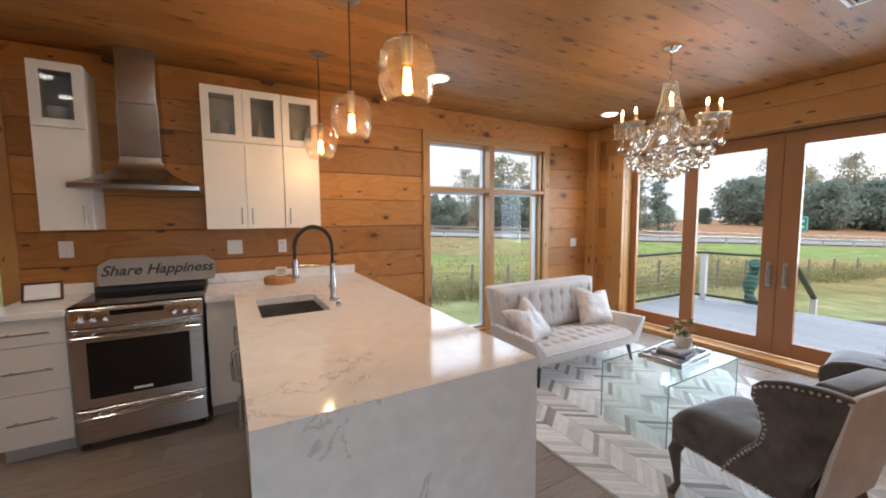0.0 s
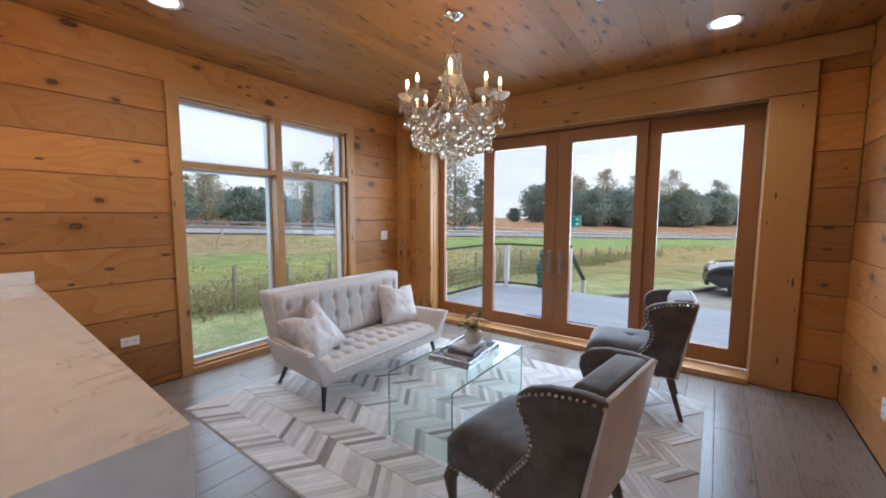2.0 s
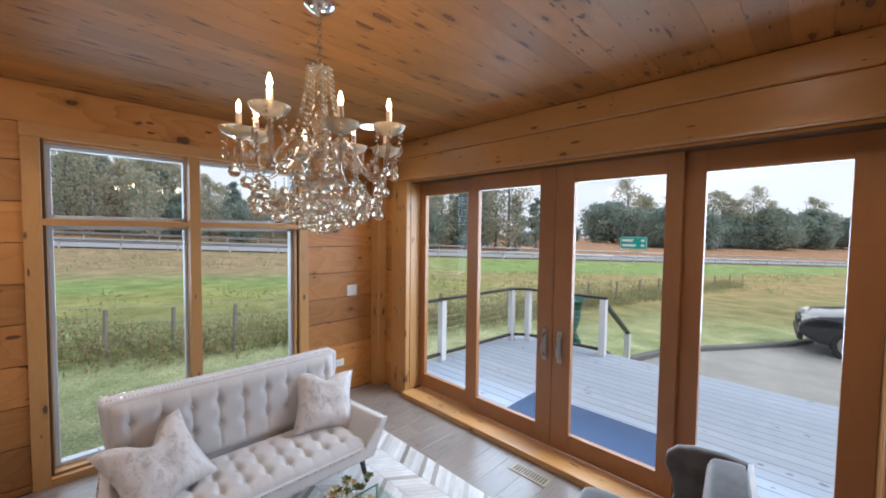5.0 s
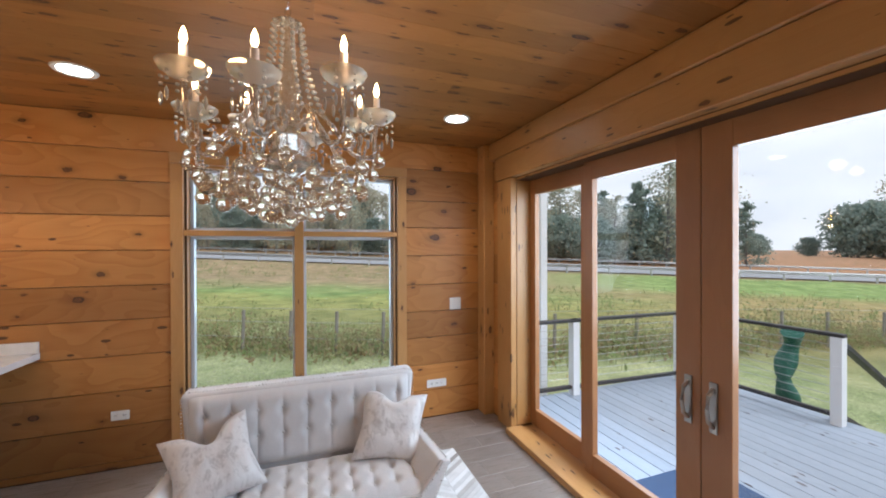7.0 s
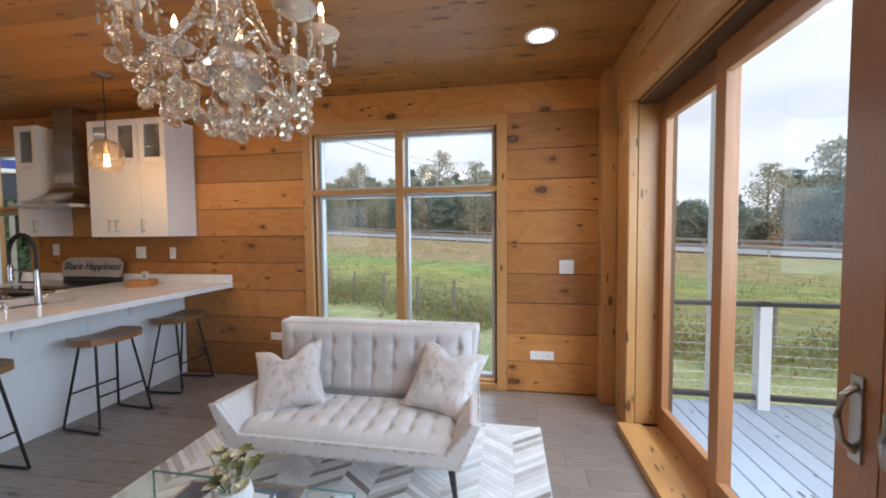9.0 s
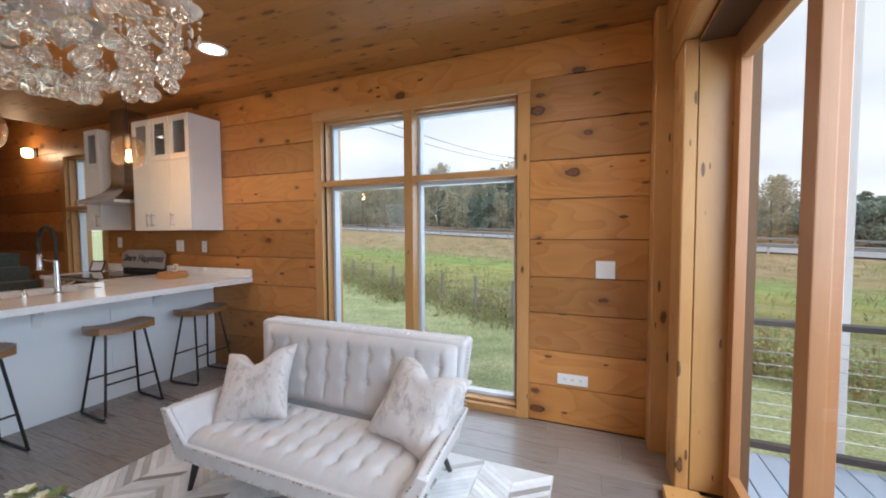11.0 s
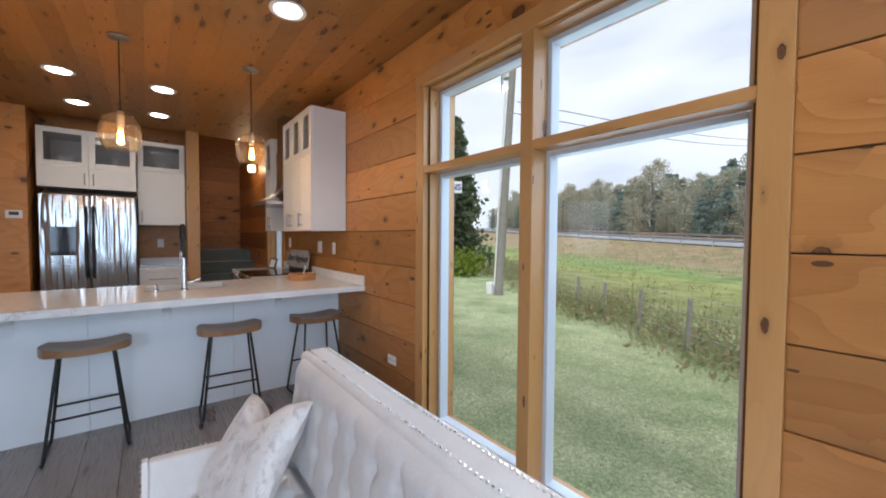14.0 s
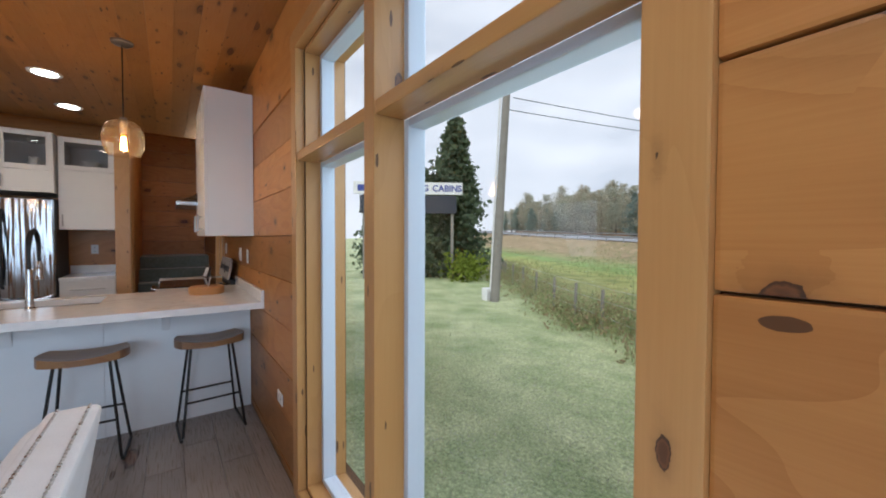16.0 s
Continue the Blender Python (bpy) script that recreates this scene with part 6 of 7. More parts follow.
structure("kerb", bm, plain("dark_kerb", (0.16, 0.155, 0.15), 0.8, vary=0.2), "dark kerb along the parking lot", "kerb")


def suv(m, paint, label):
    """A sport utility vehicle, nose along +y."""
    c = thing("car", m, label, "car")
    bm = fresh()
    prism(bm, [(2.27, 0.50), (2.32, 0.66), (2.26, 0.82), (2.02, 0.95), (1.15, 1.07), (0.95, 1.12), (-2.2, 1.15), (-2.28, 0.9), (-2.25, 0.45), (-1.9, 0.32), (1.95, 0.32)], "x", -0.92, 0.92, 0.07, 3)
    part("body", bm, paint, c, "", True)
    bm = fresh()
    hull(bm, [(s * x, y, z) for s in (-1, 1) for x, y, z in ((0.86, 0.98, 1.08), (0.72, 0.30, 1.62), (0.72, -1.75, 1.66), (0.86, -2.15, 1.10))], 0.06, 3)
    cab = part("cabin", bm, paint, c, "", True)
    for s in (-1, 1):
        bm = fresh()
        hull(bm, [(s * x, y, z) for x, y, z in ((0.878, 0.75, 1.13), (0.775, 0.28, 1.54), (0.775, -1.62, 1.57), (0.878, -1.9, 1.14), (0.84, 0.7, 1.13), (0.74, 0.28, 1.54), (0.74, -1.6, 1.57), (0.84, -1.9, 1.14))], 0.004)
        part("side_window", bm, M["blackglass"], cab, "dark side glass")
        bm = fresh()
        hull(bm, [(s * x, y, z) for x, y, z in ((0.62, 2.27, 0.80), (0.90, 2.10, 0.82), (0.62, 2.22, 0.93), (0.90, 2.0, 0.95), (0.62, 2.0, 0.86), (0.85, 1.95, 0.86))], 0.01)
        part("headlight", bm, M["plate"], c, "clear headlight")
        for yw in (1.42, -1.42):
            bm = fresh()
            tube(bm, [(s * 0.70, yw, 0.36), (s * 0.74, yw, 0.36), (s * 0.90, yw, 0.36), (s * 0.94, yw, 0.36)], [0.33, 0.36, 0.36, 0.33], 28)
            wh = part("wheel", bm, M["rail"], c, "black tyre", True)
            bm = fresh()
            tube(bm, [(s * 0.90, yw, 0.36), (s * 0.947, yw, 0.36), (s * 0.953, yw, 0.36)], [0.24, 0.24, 0.20], 24)
            part("rim", bm, M["handle"], wh, "alloy rim", True)
    bm = fresh()
    hull(bm, [(s * x, y, z) for s in (-1, 1) for x, y, z in ((0.78, 0.93, 1.13), (0.66, 0.36, 1.58), (0.78, 0.97, 1.11), (0.66, 0.42, 1.56))])
    part("windscreen", bm, M["blackglass"], cab, "dark windscreen")
    simple("grille", [(-0.55, 0.55, 2.27, 2.315, 0.62, 0.82)], M["rail"], c, 0.01, "black grille")
    simple("bumper", [(-0.85, 0.85, 2.22, 2.33, 0.36, 0.55)], M["rail"], c, 0.03, "dark lower bumper")
    return c


suv(pose(16.1, -1.45, ground_z(16.0, -1.0) + 0.03, 0, 0, 4), plain("black_blue_paint", (0.012, 0.014, 0.022), 0.15, vary=0.05, Coat_Weight=0.8), "black parked sport utility vehicle on the asphalt lot")

# ---- roadside ----
def on_road(s, u, dz=0.0):
    return (3.0 + s * NX + u * NY, 2.0 + s * NY - u * NX, -0.55 - 0.034 * max(-160, min(160, u)) + dz)


galv = plain("galvanised_steel", (0.55, 0.56, 0.57), 0.45, 0.7)
gr = thing("guardrail", Matrix.Identity(4), "long galvanised steel highway guardrail on posts", "guardrail")
for s_ in (37.0, 59.0):
    bm = fresh()
    lines = [[on_road(s_ + o, u, z) for u in range(-150, 151, 10)] for o, z in ((0, 0.55), (-0.06, 0.62), (0, 0.69), (-0.06, 0.76), (0, 0.84))]
    for la, lb_ in zip(lines, lines[1:]):
        va, vb = [bm.verts.new(q) for q in la], [bm.verts.new(q) for q in lb_]
        for i in range(len(va) - 1):
            bm.faces.new((va[i], va[i + 1], vb[i + 1], vb[i]))
    bmesh.ops.solidify(bm, geom=bm.faces[:], thickness=0.01)
    part("beam", bm, galv, gr, "corrugated steel beam")
    for u in range(-90, 91, 4):
        bm = fresh()
        cx_, cy_, cz_ = on_road(s_ + 0.12, u)
        box(bm, cx_ - 0.07, cx_ + 0.07, cy_ - 0.07, cy_ + 0.07, cz_ - 0.4, cz_ + 0.85)
        part("post", bm, galv, gr)

sg = thing("road_sign", pose(*on_road(60, 66.4, -0.15), 0, 0, -72), "green highway sign with pale lettering on two posts", "road sign")
green = plain("sign_green", (0.0, 0.34, 0.25), 0.4)
simple("panel", [(-2.6, 2.6, -0.03, 0.03, 1.5, 4.2)], green, sg, 0.02)
simple("border", [(-2.5, 2.5, -0.04, -0.031, 4.03, 4.1), (-2.5, 2.5, -0.04, -0.031, 1.6, 1.67), (-2.5, -2.43, -0.04, -0.031, 1.671, 4.029), (2.43, 2.5, -0.04, -0.031, 1.671, 4.029)], M["plate"], sg, 0, "pale border")
for s in (-1, 1):
    simple("post", [(s * 1.4 - 0.08, s * 1.4 + 0.08, 0.031, 0.15, -0.3, 4.1)], galv, sg, 0.01)
for z, w in ((3.4, 1.35), (2.35, 1.75)):
    simple("lettering", [(-2.15, -2.15 + w * 1.5, -0.045, -0.031, z - 0.24, z + 0.24)], M["plate"], sg, 0.004, "pale unreadable lettering")
    simple("lettering", [(1.45, 2.1, -0.045, -0.031, z - 0.24, z + 0.24)], M["plate"], sg, 0.004, "pale unreadable lettering")

pole = thing("utility_pole", pose(-4.35, 12.25, ground_z(-4.35, 12.25)), "grey wooden utility pole with meter box", "utility pole")
pw = plain("weathered_pole", (0.26, 0.24, 0.21), 0.8, vary=0.25, bump=0.3)
bm = fresh()
tube(bm, [(0, 0, -0.2), (0.20, 0.11, 4.4), (0.41, 0.22, 8.75)], [0.15, 0.13, 0.11], 14)
part("shaft", bm, pw, pole, "", True)
simple("meter_box", [(-0.42, -0.16, -0.2, 0.1, 0.0, 0.42)], M["plate"], pole, 0.02, "white meter box")
bm = fresh()
tube(bm, [(0.41, 0.22, 8.55), (0.6, 0.2, 8.66), (0.82, 0.18, 8.62)], 0.03, 8)
part("lamp_arm", bm, galv, pole, "steel arm")
bm = fresh()
lathe(bm, [(0.0, 0.0), (0.15, 0.02), (0.16, 0.08), (0.16, 0.52), (0.13, 0.58), (0.03, 0.60), (0.03, 0.70), (0.0, 0.70)], 14, (0.16, 0.14, 7.35))
part("transformer", bm, galv, pole, "grey can transformer", True)
bm = fresh()
tube(bm, [(-0.13, -0.06, 0.3), (-0.02, 0.02, 3.6), (0.17, 0.06, 7.2)], 0.035, 8)
part("conduit", bm, M["plate"], pole, "pale conduit")
for k in range(3):
    bm = fresh()
    tube(bm, [(0.34, 0.18, 7.6 + 0.28 * k), (0.10 - 0.06 * k, 0.02, 7.45 + 0.25 * k), (0.05, 0.0, 6.9)], 0.012, 5)
    part("drop_wire", bm, M["rail"], pole, "black drop wire")
for dz, dx in ((6.2, 0.0), (6.5, 0.25)):
    bm = fresh()
    a, b = Vector((0.33 + dx, 0.18, dz)), Vector((5.5 + dx, 38.0, dz + 5.0))
    tube(bm, [a.lerp(b, i / 16) - Vector((0, 0, 1.2 * math.sin(math.pi * i / 16))) for i in range(17)], 0.014, 5)
    part("wire", bm, M["rail"], pole, "black overhead wire")

cs = thing("cabin_sign", pose(-11.6, 13.3, ground_z(-11.6, 13.3), 0, 0, 59), "white board sign with blue lettering on posts", "sign")
simple("board", [(-2.7, 2.7, -0.06, 0.06, 4.25, 4.85)], M["plate"], cs, 0.01)
simple("lower_panel", [(-2.4, 2.4, -0.05, 0.05, 3.3, 4.2)], plain("dark_panel", (0.03, 0.035, 0.05), 0.6), cs, 0.01, "dark lower panel")
for s in (-1, 1):
    simple("post", [(s * 2.2 - 0.07, s * 2.2 + 0.07, 0.061, 0.2, 0, 4.8)], pw, cs, 0.01)
blue = plain("sign_blue", (0.05, 0.07, 0.30), 0.5)
simple("lettering", [(-2.5, -1.45, -0.068, -0.061, 4.39, 4.70)], blue, cs, 0.004, "blue lettering")
simple("lettering", [(-1.2, 0.05, -0.068, -0.061, 4.39, 4.70)], blue, cs, 0.004, "blue lettering")
for word, xx in (("LOG", 0.56), ("CABINS", 1.92)):
    cu = bpy.data.curves.new("lettering", "FONT")
    cu.body, cu.size, cu.align_x, cu.align_y, cu.extrude, cu.offset = word, 0.43, "CENTER", "CENTER", 0.005, 0.012
    tmp = bpy.data.objects.new("tmp", cu)
    scene.collection.objects.link(tmp)
    me = bpy.data.meshes.new_from_object(tmp.evaluated_get(bpy.context.evaluated_depsgraph_get()))
    bpy.data.objects.remove(tmp)
    me.materials.clear()
    me.materials.append(blue)
    lt = new("lettering", me)
    lt.parent = cs
    lt.matrix_local = pose(xx, -0.068, 4.54, 90, 0, 0)
    tagged(lt, "blue capital lettering")


# ---- plants ----
def leafy(name, stops, rough=0.75):
    n = Nodes(name)
    g = n.node("ShaderNodeNewGeometry")
    info = n.node("ShaderNodeObjectInfo")
    f = n.math("FRACT", n.math("ADD", n.math("MULTIPLY", g.outputs["Random Per Island"], 0.62), n.math("MULTIPLY", info.outputs["Random"], 0.38)))
    col = n.ramp(f, stops)
    n.set(Base_Color=col, Roughness=rough, Specular_IOR_Level=0.25)
    tl = n.node("ShaderNodeBsdfTranslucent")
    mx = n.node("ShaderNodeMixShader", Fac=0.42)
    n.link(col, tl.inputs["Color"])
    n.link(n.bsdf.outputs[0], mx.inputs[1])
    n.link(tl.outputs[0], mx.inputs[2])
    n.link(mx.outputs[0], n.t.nodes["Material Output"].inputs["Surface"])
    return n.mat


# far crowns: distance haze is put into the leaf colours, paler and greyer
M["crown_green_hazy"] = leafy("hazy_pine_needles", [(0.0, (0.24, 0.31, 0.29)), (0.5, (0.31, 0.38, 0.33)), (1.0, (0.38, 0.43, 0.35))])
M["crown_autumn_hazy"] = leafy("hazy_autumn_leaves", [(0.0, (0.36, 0.40, 0.32)), (0.35, (0.44, 0.46, 0.35)), (0.6, (0.52, 0.48, 0.35)), (0.8, (0.54, 0.46, 0.35)), (1.0, (0.45, 0.46, 0.40))])
M["crown_cedar"] = leafy("cedar_sprays", [(0.0, (0.09, 0.13, 0.08)), (0.6, (0.14, 0.18, 0.10)), (1.0, (0.20, 0.23, 0.13))])
M["weeds"] = leafy("tall_weeds", [(0.0, (0.21, 0.29, 0.13)), (0.4, (0.31, 0.39, 0.17)), (0.65, (0.43, 0.41, 0.21)), (0.85, (0.40, 0.29, 0.18)), (1.0, (0.27, 0.28, 0.13))])
M["yellowbush"] = leafy("yellow_green_bush", [(0.0, (0.16, 0.22, 0.03)), (1.0, (0.30, 0.36, 0.05))])
M["bark"] = plain("grey_bark", (0.20, 0.19, 0.18), 0.9, vary=0.25, bump=0.4, bump_scale=12)


def leaf_mesh(name, centres, sizes, mat, nrng, flat=0.0, wide=0.62):
    """Many small leaf clumps: each a bent pair of triangles round its centre."""
    m_ = len(centres)
    d = nrng.normal(size=(m_, 3))
    d[:, 2] *= 1 - flat
    d /= np.linalg.norm(d, axis=1, keepdims=True)
    e = np.cross(d, nrng.normal(size=(m_, 3)))
    e /= np.linalg.norm(e, axis=1, keepdims=True)
    nn = np.cross(d, e)
    s = sizes[:, None]
    v = np.stack([centres - d * s, centres + e * s * wide + nn * s * 0.2, centres + d * s, centres - e * s * wide + nn * s * 0.2], axis=1).reshape(-1, 3)
    f = np.arange(m_ * 4).reshape(-1, 4)
    me = bpy.data.meshes.new(name)
    me.from_pydata(v.tolist(), [], f.tolist())
    me.materials.append(mat)
    return me


def make_tree(kind, seed):
    """A tapered trunk with limbs and a crown of leaf clumps."""
    r_, nr = random.Random(seed), np.random.default_rng(seed)
    H = {"pine": 11.0, "autumn": 13.0, "cedar": 9.5, "oak": 10.0}[kind] * r_.uniform(0.85, 1.15)
    root = thing("tree", Matrix.Identity(4), {"pine": "dark green pine tree beyond the highway", "autumn": "tall thin tree with thinning autumn leaves", "cedar": "dense dark green cedar on the lawn", "oak": "broad dark green tree beyond the highway"}[kind], "tree", "trees beyond the lawn")
    bm = fresh()
    lean = (r_.uniform(-0.3, 0.3), r_.uniform(-0.3, 0.3))
    tube(bm, [(lean[0] * f * f, lean[1] * f * f, H * f - 0.3) for f in (0, 0.25, 0.5, 0.75, 0.97)], [0.02 * H * k for k in (1, 0.8, 0.6, 0.35, 0.08)], 7)
    cen, siz = [], []
    limbs = {"pine": 40, "autumn": 34, "cedar": 170, "oak": 38}[kind]
    for i in range(limbs):
        f = (i + r_.random()) / limbs
        a = r_.random() * math.tau
        if kind == "pine":
            h0, L = H * (0.04 + 0.94 * f), H * 0.27 * (1 - f) ** 0.7 + 0.35
            rise = 0.15
        elif kind == "cedar":
            h0, L = H * (0.03 + 0.95 * f), H * 0.21 * (1 - f) ** 0.9 + 0.10
            rise = 0.25
        elif kind == "oak":
            h0, L = H * (0.03 + 0.74 * f), H * 0.33 * math.sin(math.pi * (0.28 + 0.60 * f))
            rise = 0.45
        else:
            h0, L = H * (0.05 + 0.88 * f), H * 0.18 * math.sin(math.pi * (0.2 + 0.7 * f)) + 0.3
            rise = 0.7
        p0 = Vector((lean[0] * (h0 / H) ** 2, lean[1] * (h0 / H) ** 2, h0))
        p1 = p0 + Vector((math.cos(a), math.sin(a), rise)) * L * r_.uniform(0.7, 1.1)
        tube(bm, [p0, p0.lerp(p1, 0.5) + Vector((0, 0, 0.1)), p1], [0.006 * H * (1 - 0.6 * f), 0.004 * H * (1 - 0.6 * f), 0.01], 4)
        cnt = {"pine": 85, "autumn": 54, "cedar": 85, "oak": 130}[kind]
        spread = {"pine": 0.16, "autumn": 0.30, "cedar": 0.16, "oak": 0.30}[kind] * L + 0.1
        t = nr.uniform(0.25 if kind != "autumn" else 0.45, 1.08, cnt)
        c = np.array(p0)[None] * (1 - t[:, None]) + np.array(p1)[None] * t[:, None] + nr.normal(size=(cnt, 3)) * spread * np.array([[1, 1, 0.6]])
        cen.append(c)
        siz.append(nr.uniform(0.5, 1.1, cnt) * {"pine": 0.30, "autumn": 0.27, "cedar": 0.22, "oak": 0.34}[kind])
    part("trunk", bm, M["bark"], root, "grey trunk and limbs")
    me = leaf_mesh("crown", np.concatenate(cen), np.concatenate(siz), M[{"pine": "crown_green_hazy", "autumn": "crown_autumn_hazy", "cedar": "crown_cedar", "oak": "crown_green_hazy"}[kind]], nr)
    o = new("crown", me)
    o.parent = root
    tagged(o, "crown of many leaf clumps")
    return root


def set_at(root, x, y, sc, rz, first):
    m = pose(x, y, ground_z(x, y) - 0.1, 0, 0, rz) @ Matrix.Diagonal((sc, sc, sc, 1))
    if first:
        root.matrix_world = m
        return root
    o = copy_thing(root, pose(x, y, ground_z(x, y) - 0.1, 0, 0, rz))
    o.scale = (sc, sc, sc)
    return o


rng = random.Random(21)
pools = {"autumn": [make_tree("autumn", k) for k in (1, 2, 3, 4)], "pine": [make_tree("pine", k) for k in (5, 6, 7)], "oak": [make_tree("oak", k) for k in (8, 9)]}
used = set()


def plant(kind, s, u, sc):
    root = rng.choice(pools[kind])
    x, y = 3.0 + s * NX + u * NY, 2.0 + s * NY - u * NX
    set_at(root, x, y, sc, rng.random() * 360, root.name not in used)
    used.add(root.name)


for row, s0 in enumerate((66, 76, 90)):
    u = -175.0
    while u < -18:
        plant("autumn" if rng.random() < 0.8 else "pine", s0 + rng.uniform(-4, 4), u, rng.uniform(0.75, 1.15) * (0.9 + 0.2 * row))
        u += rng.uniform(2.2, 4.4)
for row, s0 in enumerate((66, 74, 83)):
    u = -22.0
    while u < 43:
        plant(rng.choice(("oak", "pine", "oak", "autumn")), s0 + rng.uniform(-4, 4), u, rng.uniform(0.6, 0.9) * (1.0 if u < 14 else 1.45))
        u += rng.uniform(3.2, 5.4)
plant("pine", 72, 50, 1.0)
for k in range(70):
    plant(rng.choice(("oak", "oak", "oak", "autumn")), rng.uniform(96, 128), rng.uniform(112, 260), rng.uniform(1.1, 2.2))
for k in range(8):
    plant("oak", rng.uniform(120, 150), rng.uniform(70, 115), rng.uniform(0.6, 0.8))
ced = make_tree("cedar", 12)
set_at(ced, -12.6, 16.9, 0.98, 20, True)
for x, y, sc in ((-12.2, 14.6, 0.62), (-13.4, 15.4, 0.66), (-14.6, 13.5, 0.72)):
    set_at(ced, x, y, sc, x * 40, False)

# fence with tall weeds along it
FENCE = [(-14.0, 22.0), (-8.7, 17.2), (-2.0, 12.5), (2.6, 9.9), (6.5, 8.1), (10.0, 7.2), (16.0, 6.6), (26.0, 6.0), (40.0, 4.5)]


def fence_at(t):
    k = min(int(t), len(FENCE) - 2)
    f = t - k
    return FENCE[k][0] * (1 - f) + FENCE[k + 1][0] * f, FENCE[k][1] * (1 - f) + FENCE[k + 1][1] * f


nrg = np.random.default_rng(5)
cen, siz = [], []
stalk = fresh()
for i in range(5200):
    t = nrg.uniform(0, len(FENCE) - 1.001)
    x, y = fence_at(t)
    off = nrg.normal() * 0.5 + 0.3
    x, y = x + off * NX, y + off * NY
    if noise.noise((x * 0.4, y * 0.4, 11)) < nrg.uniform(-0.5, 0.25):
        continue
    h = (0.35 + 0.5 * nrg.random()) * max(0.25, 0.85 + 0.95 * noise.noise((x * 0.55, y * 0.55, 3)))
    z = ground_z(x, y)
    k = 12
    f = nrg.uniform(0.1, 1.0, k)
    c = np.array([[x, y, z]]) + np.stack([nrg.normal(size=k) * 0.13, nrg.normal(size=k) * 0.13, f * h], axis=1)
    cen.append(c)
    siz.append(nrg.uniform(0.03, 0.075, k) * (1.25 - 0.5 * f))
    if i % 3 == 0:
        tube(stalk, [(x, y, z - 0.02), (x + 0.05 * nrg.normal(), y + 0.05 * nrg.normal(), z + h * 1.25)], [0.006, 0.003], 3, False)
hedge = tagged(new("weed_hedge", leaf_mesh("weed_hedge", np.concatenate(cen), np.concatenate(siz) * 0.95, M["weeds"], nrg, -0.5, 0.42)), "overgrown weeds and brambles along a wire fence", "weeds", kind="stuff")
part("stalks", stalk, M["weeds"], hedge, "dry thin stalks")
cen, siz = [], []
for i in range(4200):
    s, u = nrg.uniform(10, 36), nrg.uniform(-45, 75)
    if noise.noise((s * 0.16, u * 0.07, 8)) < 0.05 and s < 26:
        continue
    if s > 26 and u > 5:
        continue
    x, y = 3.0 + s * NX + u * NY, 2.0 + s * NY - u * NX
    h = 0.18 + 0.3 * nrg.random()
    k = 5
    cen.append(np.array([[x, y, ground_z(x, y)]]) + np.stack([nrg.normal(size=k) * 0.2, nrg.normal(size=k) * 0.2, nrg.uniform(0, h, k)], axis=1))
    siz.append(nrg.uniform(0.05, 0.11, k))
tagged(new("field_tufts", leaf_mesh("field_tufts", np.concatenate(cen), np.concatenate(siz) * 1.7, M["weeds"], nrg, -1.6, 0.15)), "brown and olive grass tufts across the field", "grass tufts", kind="stuff")
gxy = np.stack([nrg.uniform(-12, 7.5, 42000), nrg.uniform(4.7, 13.5, 42000)], axis=1)
gxy = gxy[nrg.random(42000) < np.clip(1.25 - (gxy[:, 1] - 4.7) / 11.0, 0.3, 1.0)]
cen = np.array([(x, y, ground_z(x, y) + 0.012) for x, y in gxy.tolist()])
M["lawn"] = leafy("lawn_blades", [(0.0, (0.36, 0.43, 0.24)), (0.4, (0.50, 0.55, 0.35)), (0.75, (0.62, 0.62, 0.45)), (1.0, (0.64, 0.57, 0.42))])
tagged(new("lawn_grass", leaf_mesh("lawn_grass", cen, nrg.uniform(0.018, 0.042, len(cen)), M["lawn"], nrg, -0.4, 0.16)), "short mown lawn grass with straw-coloured blades", "grass", kind="stuff")
cen = nrg.normal(size=(700, 3)) * np.array([[0.55, 0.5, 0.34]]) + np.array([[-9.9, 15.6, ground_z(-9.9, 15.6) + 0.6]])
bush = tagged(new("bush", leaf_mesh("bush", cen, nrg.uniform(0.08, 0.16, 700), M["yellowbush"], nrg)), "yellow-green bush beside the cedars", "bush")
fence = thing("wire_fence", Matrix.Identity(4), "old wire fence on weathered wooden posts", "fence")
for i in range(34):
    x, y = fence_at(i * (len(FENCE) - 1.01) / 33)
    bm = fresh()
    z = ground_z(x, y)
    tube(bm, [(x, y, z - 0.1), (x + 0.03, y, z + 0.95)], 0.038, 8)
    part("post", bm, pw, fence, "weathered post")
for hz in (0.35, 0.7, 1.0):
    bm = fresh()
    tube(bm, [(*q, ground_z(*q) + hz) for q in (fence_at(i * 0.25) for i in range(4 * (len(FENCE) - 1)))], 0.004, 4)
    part("wire", bm, M["cable"], fence)

# ---- rug of chevron hide strips ----
HIDE = [(0.0, (0.70, 0.69, 0.675)), (0.30, (0.78, 0.77, 0.755)), (0.5, (0.64, 0.63, 0.615)), (0.66, (0.53, 0.515, 0.495)), (0.80, (0.70, 0.68, 0.655)), (0.92, (0.34, 0.305, 0.275)), (0.97, (0.20, 0.165, 0.14)), (1.0, (0.5, 0.47, 0.43))]


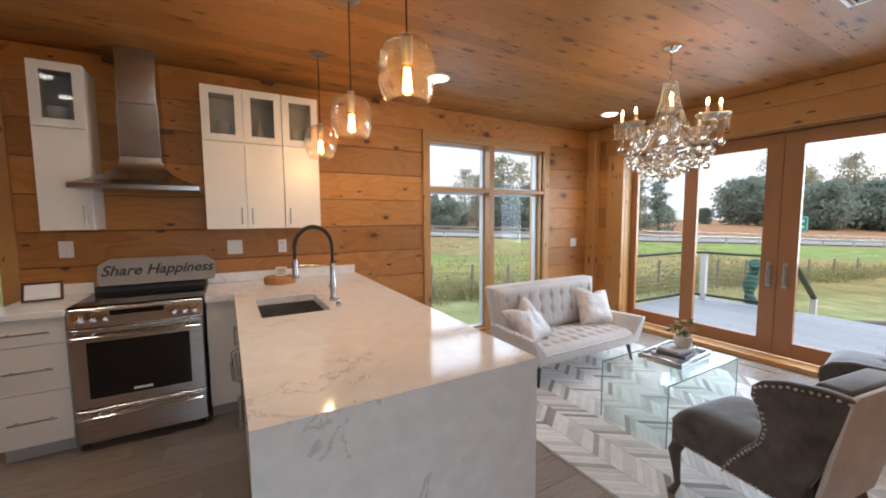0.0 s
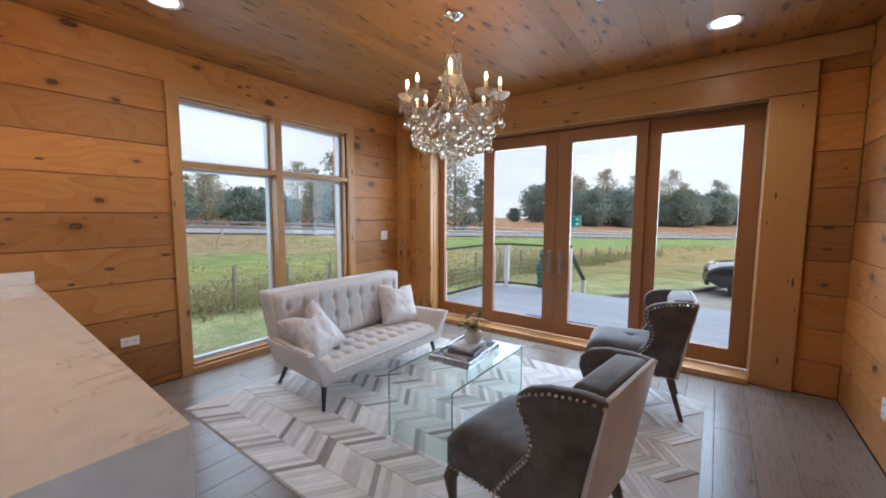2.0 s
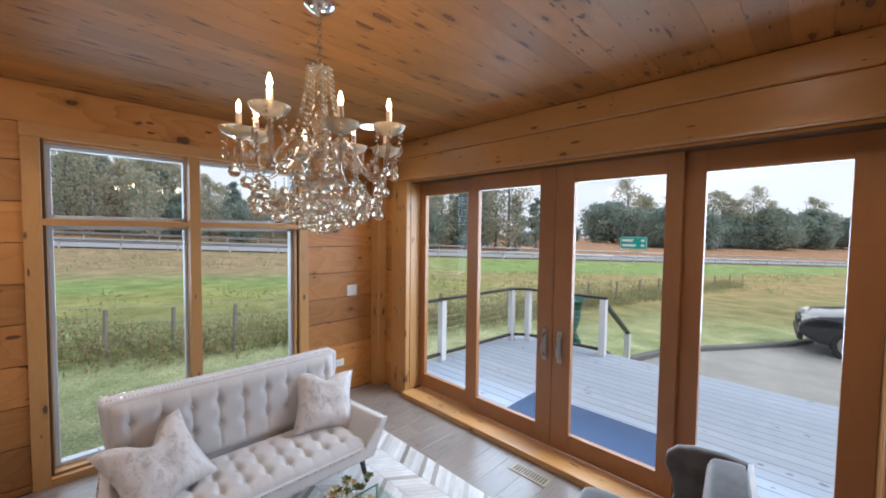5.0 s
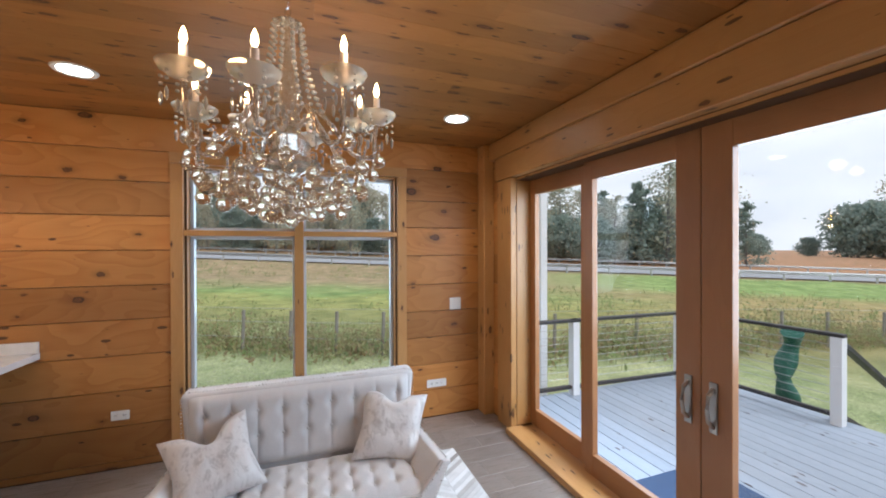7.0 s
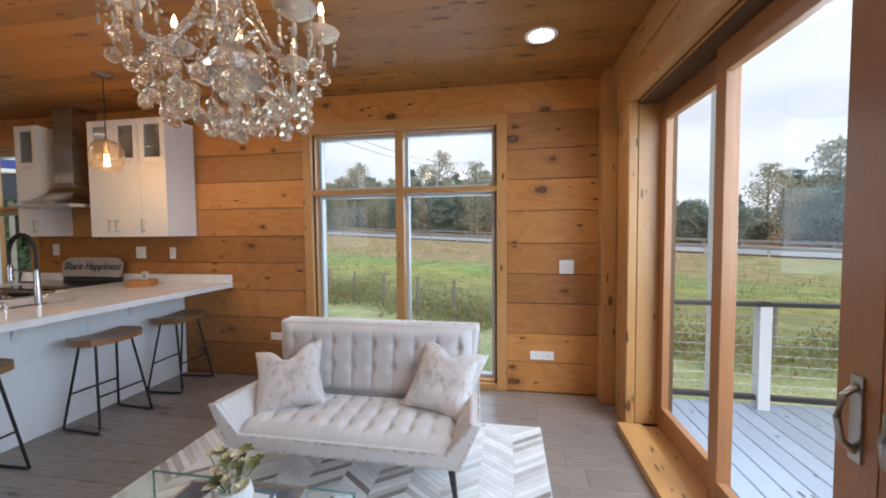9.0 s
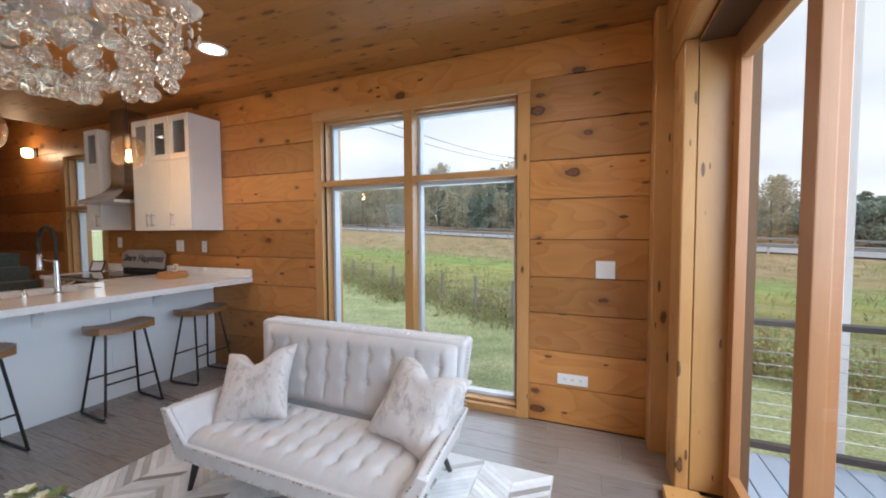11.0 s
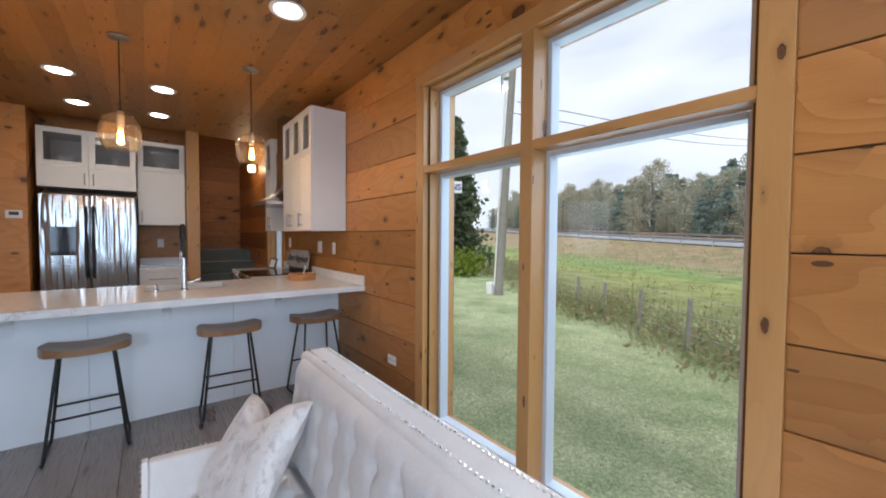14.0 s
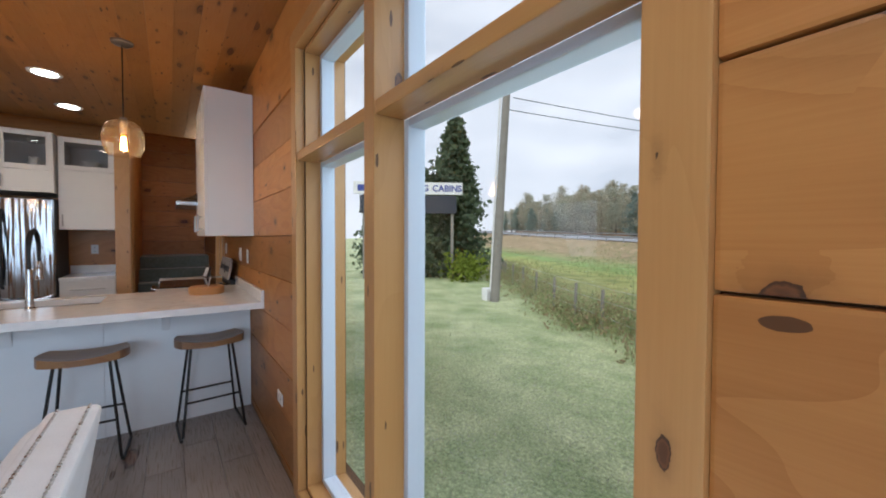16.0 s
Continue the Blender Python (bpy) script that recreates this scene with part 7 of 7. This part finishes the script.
def hide(name, island):
    n = Nodes(name)
    r = n.node("ShaderNodeNewGeometry").outputs["Random Per Island"] if island else n.node("ShaderNodeObjectInfo").outputs["Random"]
    p = n.place((1, 1, 1), 0 if island else 5.0)
    hair = n.noise(n.place((40, 220, 40)), 1.0, 3.0)
    col = n.mix(0.5, n.ramp(r, HIDE), n.ramp(n.noise(p, 9.0, 4.0), [(0.3, (0.75, 0.74, 0.73)), (0.7, (1.15, 1.15, 1.15))]), "MULTIPLY")
    n.set(Base_Color=col, Roughness=0.55, Sheen_Weight=0.25)
    n.bump(hair, 0.25, 0.003)
    return n.mat


RX0, RX1, RY0, RY1 = 2.345, 4.655, 0.60, 3.56
rug = thing("rug", pose(2.34, 0.6, 0), "grey and cream chevron cowhide patchwork rug", "rug")
simple("backing", [(-0.006, RX1 - RX0 + 0.006, -0.004, RY1 - RY0, 0.0005, 0.004)], plain("pale_hide_edge", (0.60, 0.59, 0.57), 0.7, vary=0.15, scale=12), rug, 0.001, "pale hide edging")
NC, SH = 12, 0.042
CW = (RX1 - RX0) / NC
SL = CW * 0.72
strips = {}
for s in (-1, 1):
    bm = fresh()
    g = 0.0012
    y0, y1 = (0, SL) if s > 0 else (SL, 0)
    prism(bm, [(g, y0 + g), (CW - g, y1 + g), (CW - g, y1 + SH - g), (g, y0 + SH - g)], "z", 0.0045, 0.0105)
    o = finish("hide_strip", bm, hide("hide_strip", False))
    strips[s] = o.data
    bpy.data.objects.remove(o)
rest = fresh()
nrows = int((RY1 - RY0 - SL) / SH)
for c in range(NC):
    s = 1 if c % 2 else -1
    for r in range(nrows):
        if 28 <= r < 53:
            loose("hide_strip", strips[s], rug, pose(c * CW, r * SH, 0))
        else:
            g = 0.0012
            y0, y1 = (0, SL) if s > 0 else (SL, 0)
            x, y = c * CW, r * SH
            prism(rest, [(x + g, y + y0 + g), (x + CW - g, y + y1 + g), (x + CW - g, y + y1 + SH - g), (x + g, y + y0 + SH - g)], "z", 0.0045, 0.0105)
rs = part("hide_strips", rest, hide("hide_strips_joined", True), rug, "chevron hide strips")
tagged(rs, kind="stuff")

# ---- floor planks ----
rng = random.Random(8)
y, k = SY, 0
PW = 0.185
while y < WY:
    x = -3.2 - rng.random() * 1.4
    while x < 5.19:
        x2 = x + rng.choice((1.22, 1.5, 1.8))
        a, b = max(x, -3.2), min(x2, 5.28)
        if b - a > 0.03:
            bm = fresh()
            box(bm, a + 0.0008, b - 0.0008, y + 0.0008, min(y + PW, WY) - 0.0008, -0.018, 0.0, 0.0012)
            part("plank", bm, M["floor"], floor)
        x = x2
    y += PW
